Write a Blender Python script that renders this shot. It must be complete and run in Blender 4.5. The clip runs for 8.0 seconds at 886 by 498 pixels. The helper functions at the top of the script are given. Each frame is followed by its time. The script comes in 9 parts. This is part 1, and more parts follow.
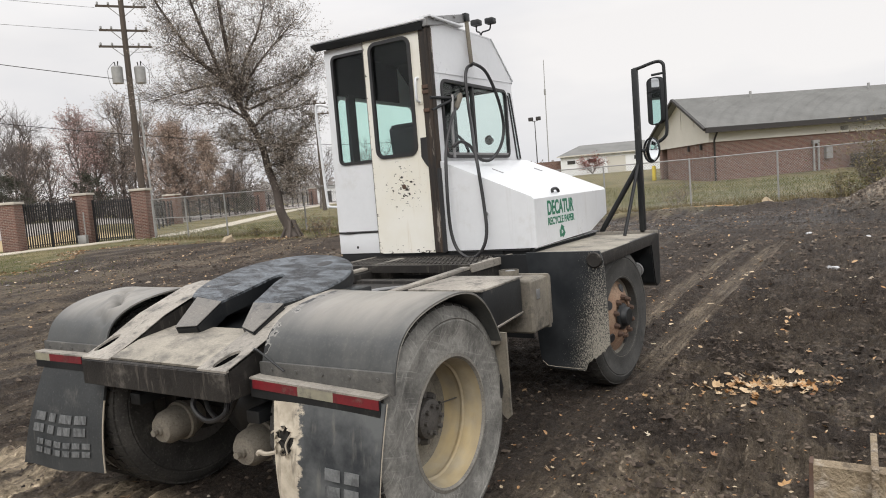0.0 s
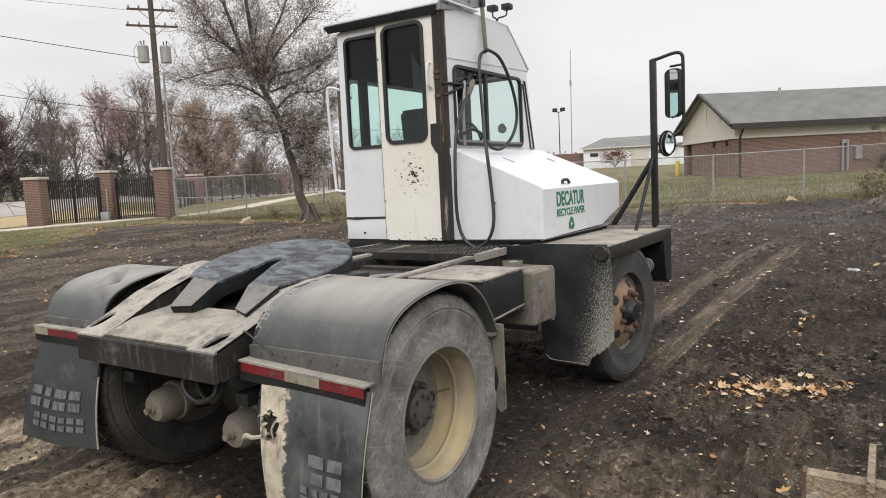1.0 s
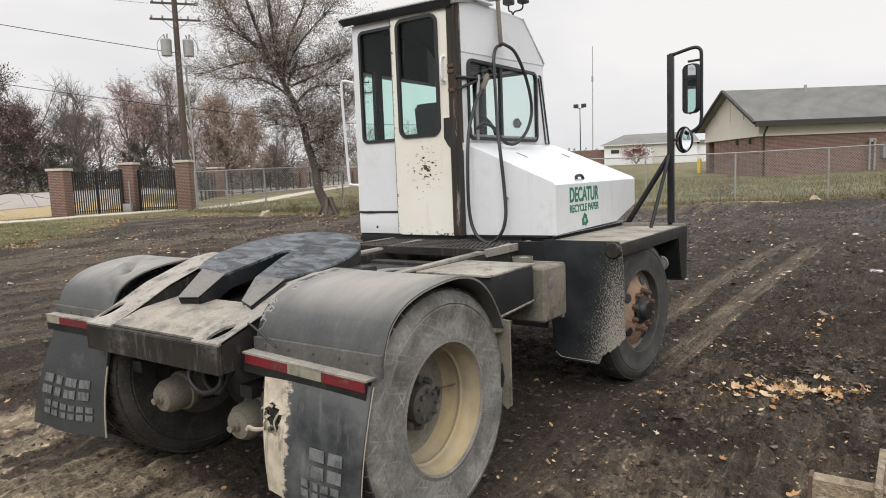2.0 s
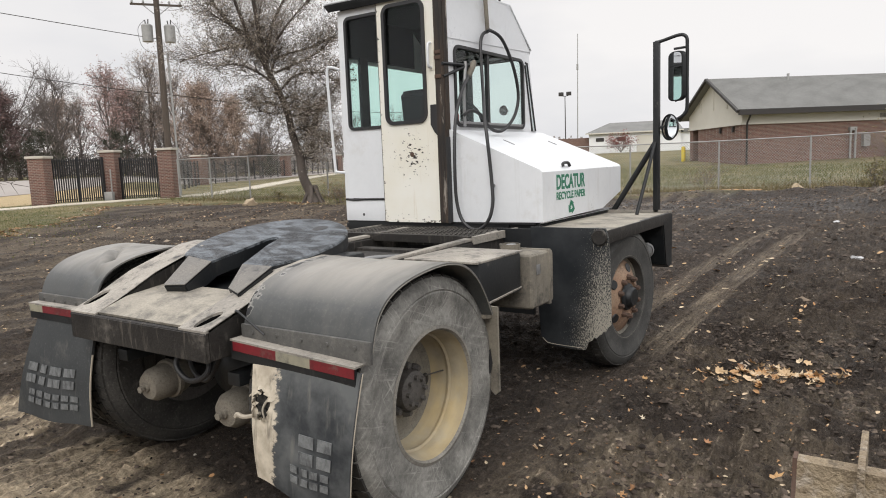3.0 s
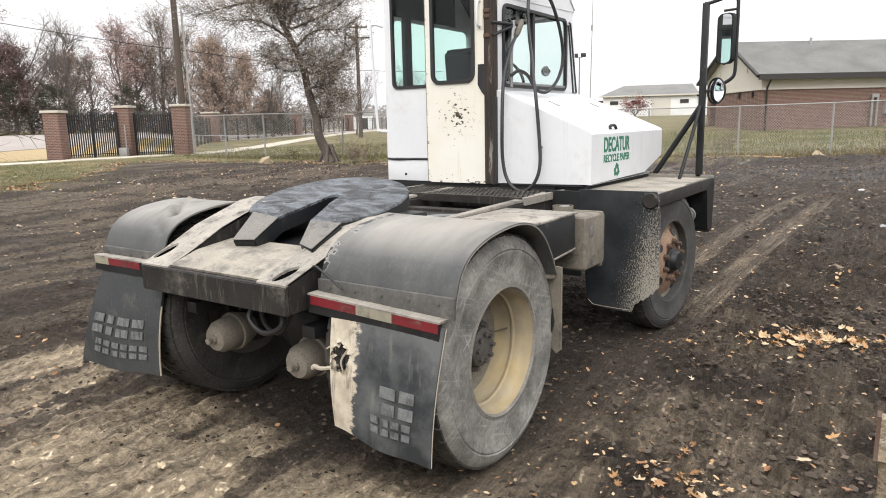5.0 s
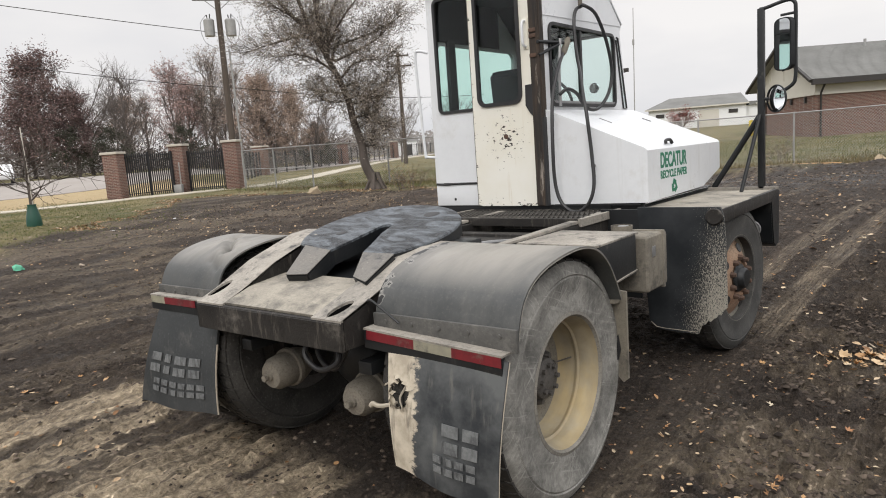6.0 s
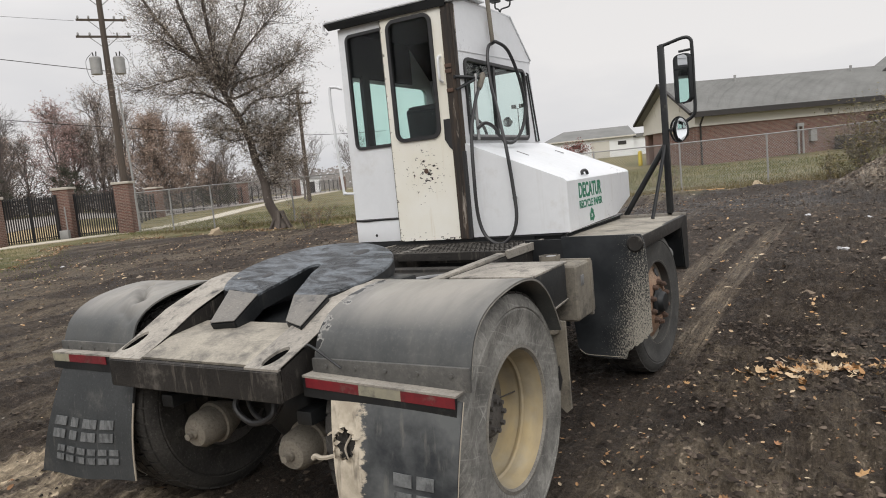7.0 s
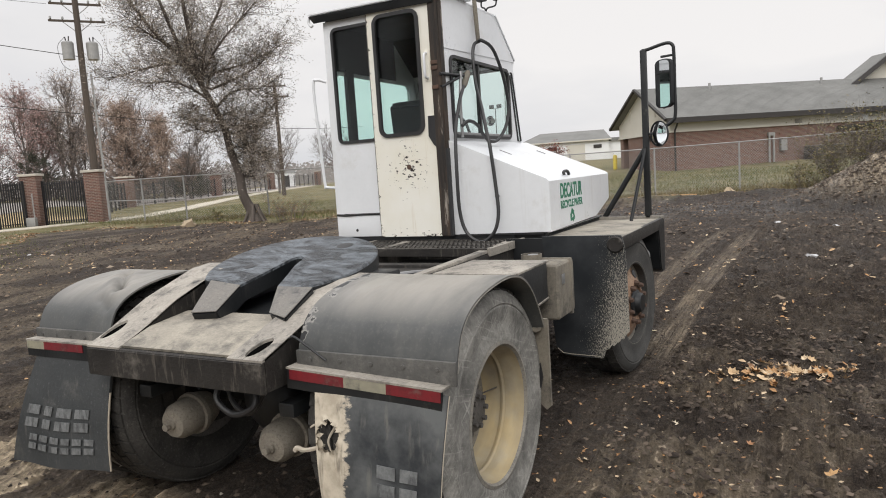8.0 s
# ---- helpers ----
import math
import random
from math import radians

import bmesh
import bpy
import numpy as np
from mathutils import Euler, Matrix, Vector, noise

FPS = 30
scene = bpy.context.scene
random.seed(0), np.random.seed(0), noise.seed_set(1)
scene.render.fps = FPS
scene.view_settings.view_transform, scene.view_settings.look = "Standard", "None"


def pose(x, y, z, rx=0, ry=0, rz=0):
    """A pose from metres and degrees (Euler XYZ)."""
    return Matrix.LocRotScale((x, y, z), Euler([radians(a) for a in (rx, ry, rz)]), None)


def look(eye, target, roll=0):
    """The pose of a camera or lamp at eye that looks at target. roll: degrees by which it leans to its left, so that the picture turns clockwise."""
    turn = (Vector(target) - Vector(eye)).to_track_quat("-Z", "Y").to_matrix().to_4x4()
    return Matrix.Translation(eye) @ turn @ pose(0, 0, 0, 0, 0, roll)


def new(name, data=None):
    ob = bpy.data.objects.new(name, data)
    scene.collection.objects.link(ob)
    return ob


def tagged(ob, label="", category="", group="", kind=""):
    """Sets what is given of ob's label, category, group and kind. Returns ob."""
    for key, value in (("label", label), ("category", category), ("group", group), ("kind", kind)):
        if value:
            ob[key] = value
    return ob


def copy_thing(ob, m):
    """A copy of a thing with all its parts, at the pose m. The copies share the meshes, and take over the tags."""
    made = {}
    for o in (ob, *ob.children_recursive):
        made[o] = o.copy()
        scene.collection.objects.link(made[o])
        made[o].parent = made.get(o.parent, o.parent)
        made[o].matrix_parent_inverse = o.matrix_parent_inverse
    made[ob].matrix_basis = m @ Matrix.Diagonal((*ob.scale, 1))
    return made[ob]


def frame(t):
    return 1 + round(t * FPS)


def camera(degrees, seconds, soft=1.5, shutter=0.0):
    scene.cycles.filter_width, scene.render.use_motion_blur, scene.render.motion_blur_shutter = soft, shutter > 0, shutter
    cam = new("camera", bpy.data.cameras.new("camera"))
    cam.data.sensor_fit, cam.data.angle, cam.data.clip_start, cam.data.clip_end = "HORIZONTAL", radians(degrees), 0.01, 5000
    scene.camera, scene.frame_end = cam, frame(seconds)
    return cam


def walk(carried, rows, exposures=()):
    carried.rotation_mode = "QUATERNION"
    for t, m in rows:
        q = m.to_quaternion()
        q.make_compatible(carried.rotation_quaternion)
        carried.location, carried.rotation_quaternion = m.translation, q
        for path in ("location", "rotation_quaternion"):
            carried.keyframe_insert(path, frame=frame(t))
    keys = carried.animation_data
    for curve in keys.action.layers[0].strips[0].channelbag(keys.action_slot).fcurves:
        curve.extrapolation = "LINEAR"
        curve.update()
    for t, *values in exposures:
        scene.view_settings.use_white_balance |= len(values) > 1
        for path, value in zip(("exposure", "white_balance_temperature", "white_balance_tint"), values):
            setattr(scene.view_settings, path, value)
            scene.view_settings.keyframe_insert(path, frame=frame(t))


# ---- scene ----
cam = camera(66.4, 8.0, soft=1.0)
PATH = [
    (0, (2.696, -1.961, 1.549), (1.644, -0.269, 1.376), -4.6),
    (0.5, (2.725, -1.921, 1.545), (1.673, -0.232, 1.353), -3.5),
    (1, (2.749, -1.855, 1.535), (1.649, -0.198, 1.332), -2.8),
    (2.5, (2.787, -1.802, 1.526), (1.639, -0.179, 1.311), -2.2),
    (3, (2.77, -1.81, 1.519), (1.661, -0.165, 1.269), -2.2),
    (3.2, (2.747, -1.804, 1.508), (1.634, -0.17, 1.204), -1.9),
    (3.5, (2.725, -1.842, 1.507), (1.583, -0.249, 1.107), -1.9),
    (3.8, (2.704, -1.883, 1.503), (1.558, -0.307, 1.055), -2.4),
    (4, (2.674, -1.905, 1.503), (1.57, -0.311, 1.015), -4.5),
    (4.2, (2.64, -1.925, 1.494), (1.627, -0.29, 0.942), -3.1),
    (4.5, (2.616, -1.984, 1.511), (1.528, -0.371, 1.049), -2.3),
    (4.7, (2.591, -2.006, 1.52), (1.489, -0.384, 1.126), -1.6),
    (5.8, (2.495, -1.976, 1.523), (1.271, -0.424, 1.212), -2.9),
    (6, (2.466, -1.936, 1.531), (1.227, -0.392, 1.243), -4.1),
    (6.5, (2.386, -1.881, 1.532), (1.163, -0.32, 1.276), -4.6),
    (6.8, (2.344, -1.932, 1.541), (1.248, -0.274, 1.315), -4.9),
    (7, (2.303, -1.945, 1.539), (1.293, -0.232, 1.33), -5.5),
    (7.2, (2.275, -1.98, 1.528), (1.342, -0.225, 1.309), -4.5),
    (7.5, (2.251, -2.022, 1.533), (1.337, -0.256, 1.316), -4.3),
    (8, (2.261, -1.981, 1.531), (1.318, -0.231, 1.311), -3.8),
]
walk(cam, [(t, look(eye, target, roll)) for t, eye, target, roll in PATH],
     [(0, 0.0), (3.0, 0.02), (3.5, 0.22), (4.0, 0.50), (4.2, 0.66), (4.5, 0.70), (4.7, 0.62), (6.0, 0.0), (6.5, -0.05), (7.0, -0.16), (7.5, -0.32), (7.8, -0.1), (8.0, -0.04)])

# ---- sky and sun: a bright overcast day ----
world = bpy.data.worlds.new("overcast")
scene.world = world
world.use_nodes = True
wn, wl = world.node_tree.nodes, world.node_tree.links
wn.clear()
w_out = wn.new("ShaderNodeOutputWorld")
w_bg = wn.new("ShaderNodeBackground")
w_sky = wn.new("ShaderNodeTexSky")
w_sky.sky_type = "NISHITA"
w_sky.sun_disc = False
w_sky.sun_elevation = radians(38)
w_sky.sun_rotation = radians(200)
w_grey = wn.new("ShaderNodeHueSaturation")
w_grey.inputs["Saturation"].default_value = 0.25
w_grey.inputs["Value"].default_value = 0.09
wl.new(w_sky.outputs[0], w_grey.inputs["Color"])
w_co = wn.new("ShaderNodeTexCoord")
w_map = wn.new("ShaderNodeMapping")
w_map.inputs["Scale"].default_value = (1.0, 1.0, 3.2)
w_noise = wn.new("ShaderNodeTexNoise")
w_noise.inputs["Scale"].default_value = 1.7
w_noise.inputs["Detail"].default_value = 5.0
wl.new(w_co.outputs["Generated"], w_map.inputs[0])
wl.new(w_map.outputs[0], w_noise.inputs["Vector"])
w_ramp = wn.new("ShaderNodeValToRGB")
w_ramp.color_ramp.elements[0].position = 0.36
w_ramp.color_ramp.elements[0].color = (0.76, 0.765, 0.80, 1)
w_ramp.color_ramp.elements[1].position = 0.64
w_ramp.color_ramp.elements[1].color = (0.99, 0.965, 0.955, 1)
wl.new(w_noise.outputs["Fac"], w_ramp.inputs[0])
w_mix = wn.new("ShaderNodeMixRGB")
w_mix.inputs[0].default_value = 0.9
wl.new(w_grey.outputs[0], w_mix.inputs[1])
wl.new(w_ramp.outputs[0], w_mix.inputs[2])
# an overcast sky is about three times as bright overhead as at the horizon
w_sep = wn.new("ShaderNodeSeparateXYZ")
wl.new(w_co.outputs["Generated"], w_sep.inputs[0])
w_up = wn.new("ShaderNodeMapRange")
w_up.inputs[1].default_value, w_up.inputs[2].default_value = 0.22, 1.0
w_up.inputs[3].default_value, w_up.inputs[4].default_value = 0.98, 2.5
wl.new(w_sep.outputs[2], w_up.inputs[0])
wl.new(w_mix.outputs[0], w_bg.inputs["Color"])
wl.new(w_up.outputs[0], w_bg.inputs["Strength"])
wl.new(w_bg.outputs[0], w_out.inputs[0])

sun_data = bpy.data.lights.new("sun", "SUN")
sun_data.energy = 1.4
sun_data.angle = radians(40)
sun_data.color = (1.0, 0.965, 0.92)
sun = new("sun", sun_data)
sun.matrix_world = look((6, -14, 13), (0, 0, 0))

# ---- materials ----
def nodes_of(name):
    m = bpy.data.materials.new(name)
    m.use_nodes = True
    nt = m.node_tree
    return m, nt.nodes, nt.links, nt.nodes["Principled BSDF"]


def coords(n, l, scale=(1, 1, 1), kind="Object"):
    co = n.new("ShaderNodeTexCoord")
    mp = n.new("ShaderNodeMapping")
    mp.inputs["Scale"].default_value = scale
    l.new(co.outputs[kind], mp.inputs[0])
    return mp.outputs[0]


def fleck(n, l, vec, scale, detail=6.0, lo=0.4, hi=0.6, rough=0.6):
    t = n.new("ShaderNodeTexNoise")
    t.inputs["Scale"].default_value = scale
    t.inputs["Detail"].default_value = detail
    t.inputs["Roughness"].default_value = rough
    l.new(vec, t.inputs["Vector"])
    r = n.new("ShaderNodeMapRange")
    r.inputs[1].default_value, r.inputs[2].default_value = lo, hi
    l.new(t.outputs["Fac"], r.inputs[0])
    return r.outputs[0]


def mixc(n, l, fac, a, b):
    m = n.new("ShaderNodeMixRGB")
    for s, v in ((0, fac), (1, a), (2, b)):
        if isinstance(v, (int, float)):
            m.inputs[s].default_value = v
        elif isinstance(v, tuple):
            m.inputs[s].default_value = (*v, 1) if len(v) == 3 else v
        else:
            l.new(v, m.inputs[s])
    return m.outputs[0]


def times(n, l, a, b, op="MULTIPLY"):
    m = n.new("ShaderNodeMath")
    m.operation = op
    for s, v in ((0, a), (1, b)):
        if isinstance(v, (int, float)):
            m.inputs[s].default_value = v
        else:
            l.new(v, m.inputs[s])
    m.use_clamp = op != "SUBTRACT"
    return m.outputs[0]


def bump(n, l, p, height, strength=0.3, dist=0.01):
    b = n.new("ShaderNodeBump")
    b.inputs["Strength"].default_value = strength
    b.inputs["Distance"].default_value = dist
    l.new(height, b.inputs["Height"])
    l.new(b.outputs[0], p.inputs["Normal"])


def surface(name, base, second, rough=0.6, metal=0.0, big=3.0, fine=40.0, amount=0.6, dirt=None, dirt_scale=6.0,
            dirt_lo=0.52, dirt_hi=0.7, relief=0.15, dist=0.004, stretch=(1, 1, 1), spec=0.5, per_piece=0.0,
            streak=None, streak_way=(30, 2, 30), streak_lo=0.56, streak_hi=0.70, streak_most=0.7, grit=0.0):
    """Paint, rubber, steel, stone: a base colour that drifts to a second one at two scales, with dirt patches and fine relief."""
    m, n, l, p = nodes_of(name)
    v = coords(n, l, stretch)
    a = fleck(n, l, v, big, 5, 0.35, 0.65)
    b = fleck(n, l, v, fine, 4, 0.3, 0.7)
    f = times(n, l, times(n, l, a, 0.65), times(n, l, b, 0.35), "ADD")
    c = mixc(n, l, times(n, l, f, amount), base, second)
    if dirt:
        d = fleck(n, l, v, dirt_scale, 8, dirt_lo, dirt_hi, 0.68)
        c = mixc(n, l, d, c, dirt)
    if streak:
        d = fleck(n, l, coords(n, l, streak_way), 1.0, 7, streak_lo, streak_hi, 0.65)
        c = mixc(n, l, times(n, l, d, streak_most), c, streak)
    if grit:
        d = fleck(n, l, v, 95, 5, 0.50, 0.64, 0.7)
        c = mixc(n, l, times(n, l, d, grit), c, tuple(q * 0.3 for q in second))
        d = fleck(n, l, v, 70, 5, 0.58, 0.70, 0.7)
        c = mixc(n, l, times(n, l, d, grit), c, tuple(min(0.6, q * 1.5 + 0.03) for q in max(base, second)))
    if per_piece:
        o = n.new("ShaderNodeObjectInfo")
        hs = n.new("ShaderNodeHueSaturation")
        r = n.new("ShaderNodeMapRange")
        r.inputs[3].default_value, r.inputs[4].default_value = 1 - per_piece, 1 + per_piece
        l.new(o.outputs["Random"], r.inputs[0])
        l.new(r.outputs[0], hs.inputs["Value"])
        l.new(c, hs.inputs["Color"])
        c = hs.outputs[0]
    l.new(c, p.inputs["Base Color"])
    rr = n.new("ShaderNodeMapRange")
    rr.inputs[3].default_value, rr.inputs[4].default_value = rough - 0.1, min(1, rough + 0.15)
    l.new(f, rr.inputs[0])
    l.new(rr.outputs[0], p.inputs["Roughness"])
    p.inputs["Metallic"].default_value = metal
    p.inputs["Specular IOR Level"].default_value = spec
    if relief:
        bump(n, l, p, b, relief, dist)
    return m


def island(name, dark, light, rough=0.8, trans=0.0, third=None):
    """Loose small pieces in one mesh (leaves, clods, twigs): each takes its own tone."""
    m, n, l, p = nodes_of(name)
    g = n.new("ShaderNodeNewGeometry")
    r = n.new("ShaderNodeValToRGB")
    r.color_ramp.elements[0].color = (*dark, 1)
    r.color_ramp.elements[1].color = (*light, 1)
    if third:
        e = r.color_ramp.elements.new(0.5)
        e.color = (*third, 1)
    l.new(g.outputs["Random Per Island"], r.inputs[0])
    v = coords(n, l)
    f = fleck(n, l, v, 30, 3, 0.3, 0.7)
    c = mixc(n, l, times(n, l, f, 0.35), r.outputs[0], tuple(x * 0.55 for x in dark))
    l.new(c, p.inputs["Base Color"])
    p.inputs["Roughness"].default_value = rough
    p.inputs["Specular IOR Level"].default_value = 0.25
    if trans:
        p.inputs["Transmission Weight"].default_value = 0.0
        p.inputs["Subsurface Weight"].default_value = 0.0
    return m


def glass(name, tint, gloss=1.0):
    m, n, l, p = nodes_of(name)
    out = n["Material Output"]
    tr = n.new("ShaderNodeBsdfTransparent")
    tr.inputs[0].default_value = (*tint, 1)
    gl = n.new("ShaderNodeBsdfGlossy")
    gl.inputs["Roughness"].default_value = 0.02
    fr = n.new("ShaderNodeLayerWeight")
    fr.inputs[0].default_value = 0.5
    f5 = times(n, l, fr.outputs["Facing"], 5.0, "POWER")
    mx = n.new("ShaderNodeMixShader")
    l.new(times(n, l, times(n, l, f5, 0.8 * gloss), 0.016, "ADD"), mx.inputs[0])
    l.new(tr.outputs[0], mx.inputs[1])
    l.new(gl.outputs[0], mx.inputs[2])
    l.new(mx.outputs[0], out.inputs[0])
    return m


M_WHITE = surface("white_paint", (0.74, 0.755, 0.77), (0.63, 0.645, 0.66), 0.34, big=1.4, fine=25, amount=0.6, dirt=(0.50, 0.48, 0.44), dirt_scale=2.6, dirt_lo=0.58, dirt_hi=0.92, relief=0.03, streak=(0.42, 0.40, 0.36), streak_way=(11, 11, 0.9), streak_lo=0.60, streak_hi=0.85, streak_most=0.45)
M_BLACK = surface("weathered_black_paint", (0.008, 0.0095, 0.011), (0.022, 0.023, 0.024), 0.42, spec=0.4, big=4, fine=60, dirt=(0.20, 0.18, 0.15), dirt_scale=5, dirt_lo=0.66, dirt_hi=0.95, relief=0.1, streak=(0.14, 0.125, 0.105), streak_way=(9, 9, 2), streak_lo=0.62, streak_hi=0.78, streak_most=0.35, grit=0.12)
M_DECK = surface("dusty_steel_deck", (0.40, 0.365, 0.312), (0.17, 0.157, 0.138), 0.65, big=2.4, fine=60, amount=0.95, dirt=(0.030, 0.029, 0.028), dirt_scale=8, dirt_lo=0.52, dirt_hi=0.70, relief=0.3, streak=(0.05, 0.048, 0.046), streak_way=(34, 2.5, 34), streak_lo=0.57, streak_hi=0.68, streak_most=0.7, grit=0.22)
M_PLATE = surface("pale_dusty_plate", (0.42, 0.38, 0.305), (0.21, 0.192, 0.163), 0.7, big=3.5, fine=70, amount=1.0, dirt=(0.07, 0.066, 0.06), dirt_scale=6, dirt_lo=0.50, dirt_hi=0.72, relief=0.25, streak=(0.08, 0.075, 0.068), streak_way=(4, 30, 4), streak_lo=0.56, streak_hi=0.7, streak_most=0.55, grit=0.22)
M_DECKFACE = surface("scuffed_dark_steel", (0.010, 0.0092, 0.0088), (0.036, 0.032, 0.028), 0.55, big=5, fine=70, amount=0.9, dirt=(0.19, 0.172, 0.148), dirt_scale=5, dirt_lo=0.56, dirt_hi=0.80, relief=0.25, dist=0.004, streak=(0.21, 0.185, 0.155), streak_way=(34, 34, 5), streak_lo=0.56, streak_hi=0.72, streak_most=0.45, spec=0.35, grit=0.06)
M_RAMP = surface("bare_dusty_steel", (0.13, 0.123, 0.112), (0.24, 0.222, 0.195), 0.6, metal=0.0, big=8, fine=60, dirt=(0.04, 0.04, 0.042), dirt_scale=9, dirt_lo=0.55, dirt_hi=0.7, relief=0.2, grit=0.5)
M_DISC = surface("dusty_wheel_disc", (0.235, 0.215, 0.175), (0.15, 0.14, 0.12), 0.75, big=5, fine=40, dirt=(0.09, 0.083, 0.07), dirt_scale=7, dirt_lo=0.52, dirt_hi=0.8, relief=0.12, grit=0.4)
M_HUB = surface("muddy_grey_hub", (0.105, 0.096, 0.086), (0.055, 0.051, 0.047), 0.7, big=9, fine=60, dirt=(0.04, 0.037, 0.034), dirt_scale=18, dirt_lo=0.55, dirt_hi=0.75, relief=0.2, grit=0.4)
M_RUST = surface("orange_rusty_rim", (0.24, 0.125, 0.075), (0.33, 0.24, 0.165), 0.75, big=6, fine=50, amount=0.9, dirt=(0.075, 0.042, 0.03), dirt_scale=9, dirt_lo=0.52, dirt_hi=0.74, relief=0.25, grit=0.5)
M_DARKRUST = surface("dark_rusty_steel", (0.10, 0.055, 0.035), (0.055, 0.045, 0.04), 0.8, big=9, fine=80, relief=0.3)
M_POST = surface("weathered_brown_post", (0.012, 0.011, 0.010), (0.075, 0.052, 0.037), 0.8, big=9, fine=50, amount=0.95, dirt=(0.32, 0.28, 0.24), dirt_scale=7, dirt_lo=0.57, dirt_hi=0.64, relief=0.6, stretch=(3, 3, 0.35), streak=(0.01, 0.01, 0.01), streak_way=(45, 45, 1.5), streak_lo=0.5, streak_hi=0.6, streak_most=0.7)
M_TANK = surface("muddy_beige_tank", (0.235, 0.21, 0.165), (0.12, 0.108, 0.09), 0.8, big=4, fine=40, amount=0.9, dirt=(0.035, 0.033, 0.031), dirt_scale=5, dirt_lo=0.52, dirt_hi=0.70, relief=0.25, streak=(0.05, 0.047, 0.043), streak_way=(20, 20, 1.5), streak_lo=0.56, streak_hi=0.7, streak_most=0.6, grit=0.22)
M_CAN = surface("dusty_brake_chamber", (0.235, 0.21, 0.17), (0.15, 0.135, 0.112), 0.8, big=7, fine=60, amount=0.9, relief=0.15, grit=0.4)
M_RUBBER = surface("black_rubber", (0.014, 0.014, 0.016), (0.035, 0.034, 0.033), 0.45, big=6, fine=60, relief=0.05)
M_FLAP = surface("grey_rubber_flap", (0.022, 0.025, 0.027), (0.088, 0.092, 0.092), 0.6, spec=0.3, big=3, fine=60, dirt=(0.16, 0.155, 0.14), dirt_scale=4, dirt_lo=0.58, dirt_hi=0.95, relief=0.1, streak=(0.20, 0.19, 0.165), streak_way=(26, 26, 1.6), streak_lo=0.60, streak_hi=0.76, streak_most=0.5, grit=0.35)
M_FLAPEDGE = surface("dried_mud_edge", (0.46, 0.41, 0.33), (0.34, 0.30, 0.24), 0.9, big=8, fine=70, relief=0.3)
M_LETTER = surface("worn_grey_lettering", (0.19, 0.198, 0.197), (0.075, 0.078, 0.08), 0.8, big=14, fine=70, amount=0.95, relief=0.0, streak=(0.05, 0.052, 0.053), streak_way=(30, 30, 9), streak_lo=0.5, streak_hi=0.62, streak_most=0.85)
# near-black colour standing in for shade inside slots and below the grating
M_GAPSHADE = surface("painted_gap_shade", (0.006, 0.006, 0.006), (0.010, 0.010, 0.010), 0.95, relief=0.0, spec=0.0)
M_RED = surface("red_reflective_tape", (0.21, 0.014, 0.022), (0.065, 0.012, 0.014), 0.45, big=8, fine=60, amount=0.9, dirt=(0.17, 0.12, 0.10), dirt_scale=16, dirt_lo=0.55, dirt_hi=0.78, relief=0.02)
M_TAPEWHITE = surface("yellowed_white_tape", (0.33, 0.31, 0.22), (0.20, 0.19, 0.155), 0.5, big=10, fine=50, amount=0.9, dirt=(0.09, 0.085, 0.075), dirt_scale=14, dirt_lo=0.54, dirt_hi=0.72, relief=0.0)
M_GREEN = surface("green_lettering", (0.008, 0.16, 0.085), (0.015, 0.20, 0.11), 0.4, relief=0.0)
M_STEEL = surface("grey_steel", (0.33, 0.33, 0.33), (0.22, 0.22, 0.22), 0.45, metal=0.6, big=6, fine=60, relief=0.08)
M_SEAT = surface("black_seat_vinyl", (0.016, 0.018, 0.022), (0.03, 0.032, 0.036), 0.55, relief=0.1)
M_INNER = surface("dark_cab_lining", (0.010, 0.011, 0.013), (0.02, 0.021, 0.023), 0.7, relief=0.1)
M_FIRE = surface("red_extinguisher_paint", (0.30, 0.015, 0.02), (0.2, 0.012, 0.015), 0.35, relief=0.0)
M_GLASS = glass("cab_glass", (0.93, 0.975, 0.965))
M_GREENGLASS = glass("green_cab_glass", (0.82, 0.945, 0.91))
M_MIRROR, _n, _l, _p = nodes_of("mirror_glass")
_p.inputs["Base Color"].default_value = (0.85, 0.87, 0.88, 1)
_p.inputs["Metallic"].default_value = 1.0
_p.inputs["Roughness"].default_value = 0.03


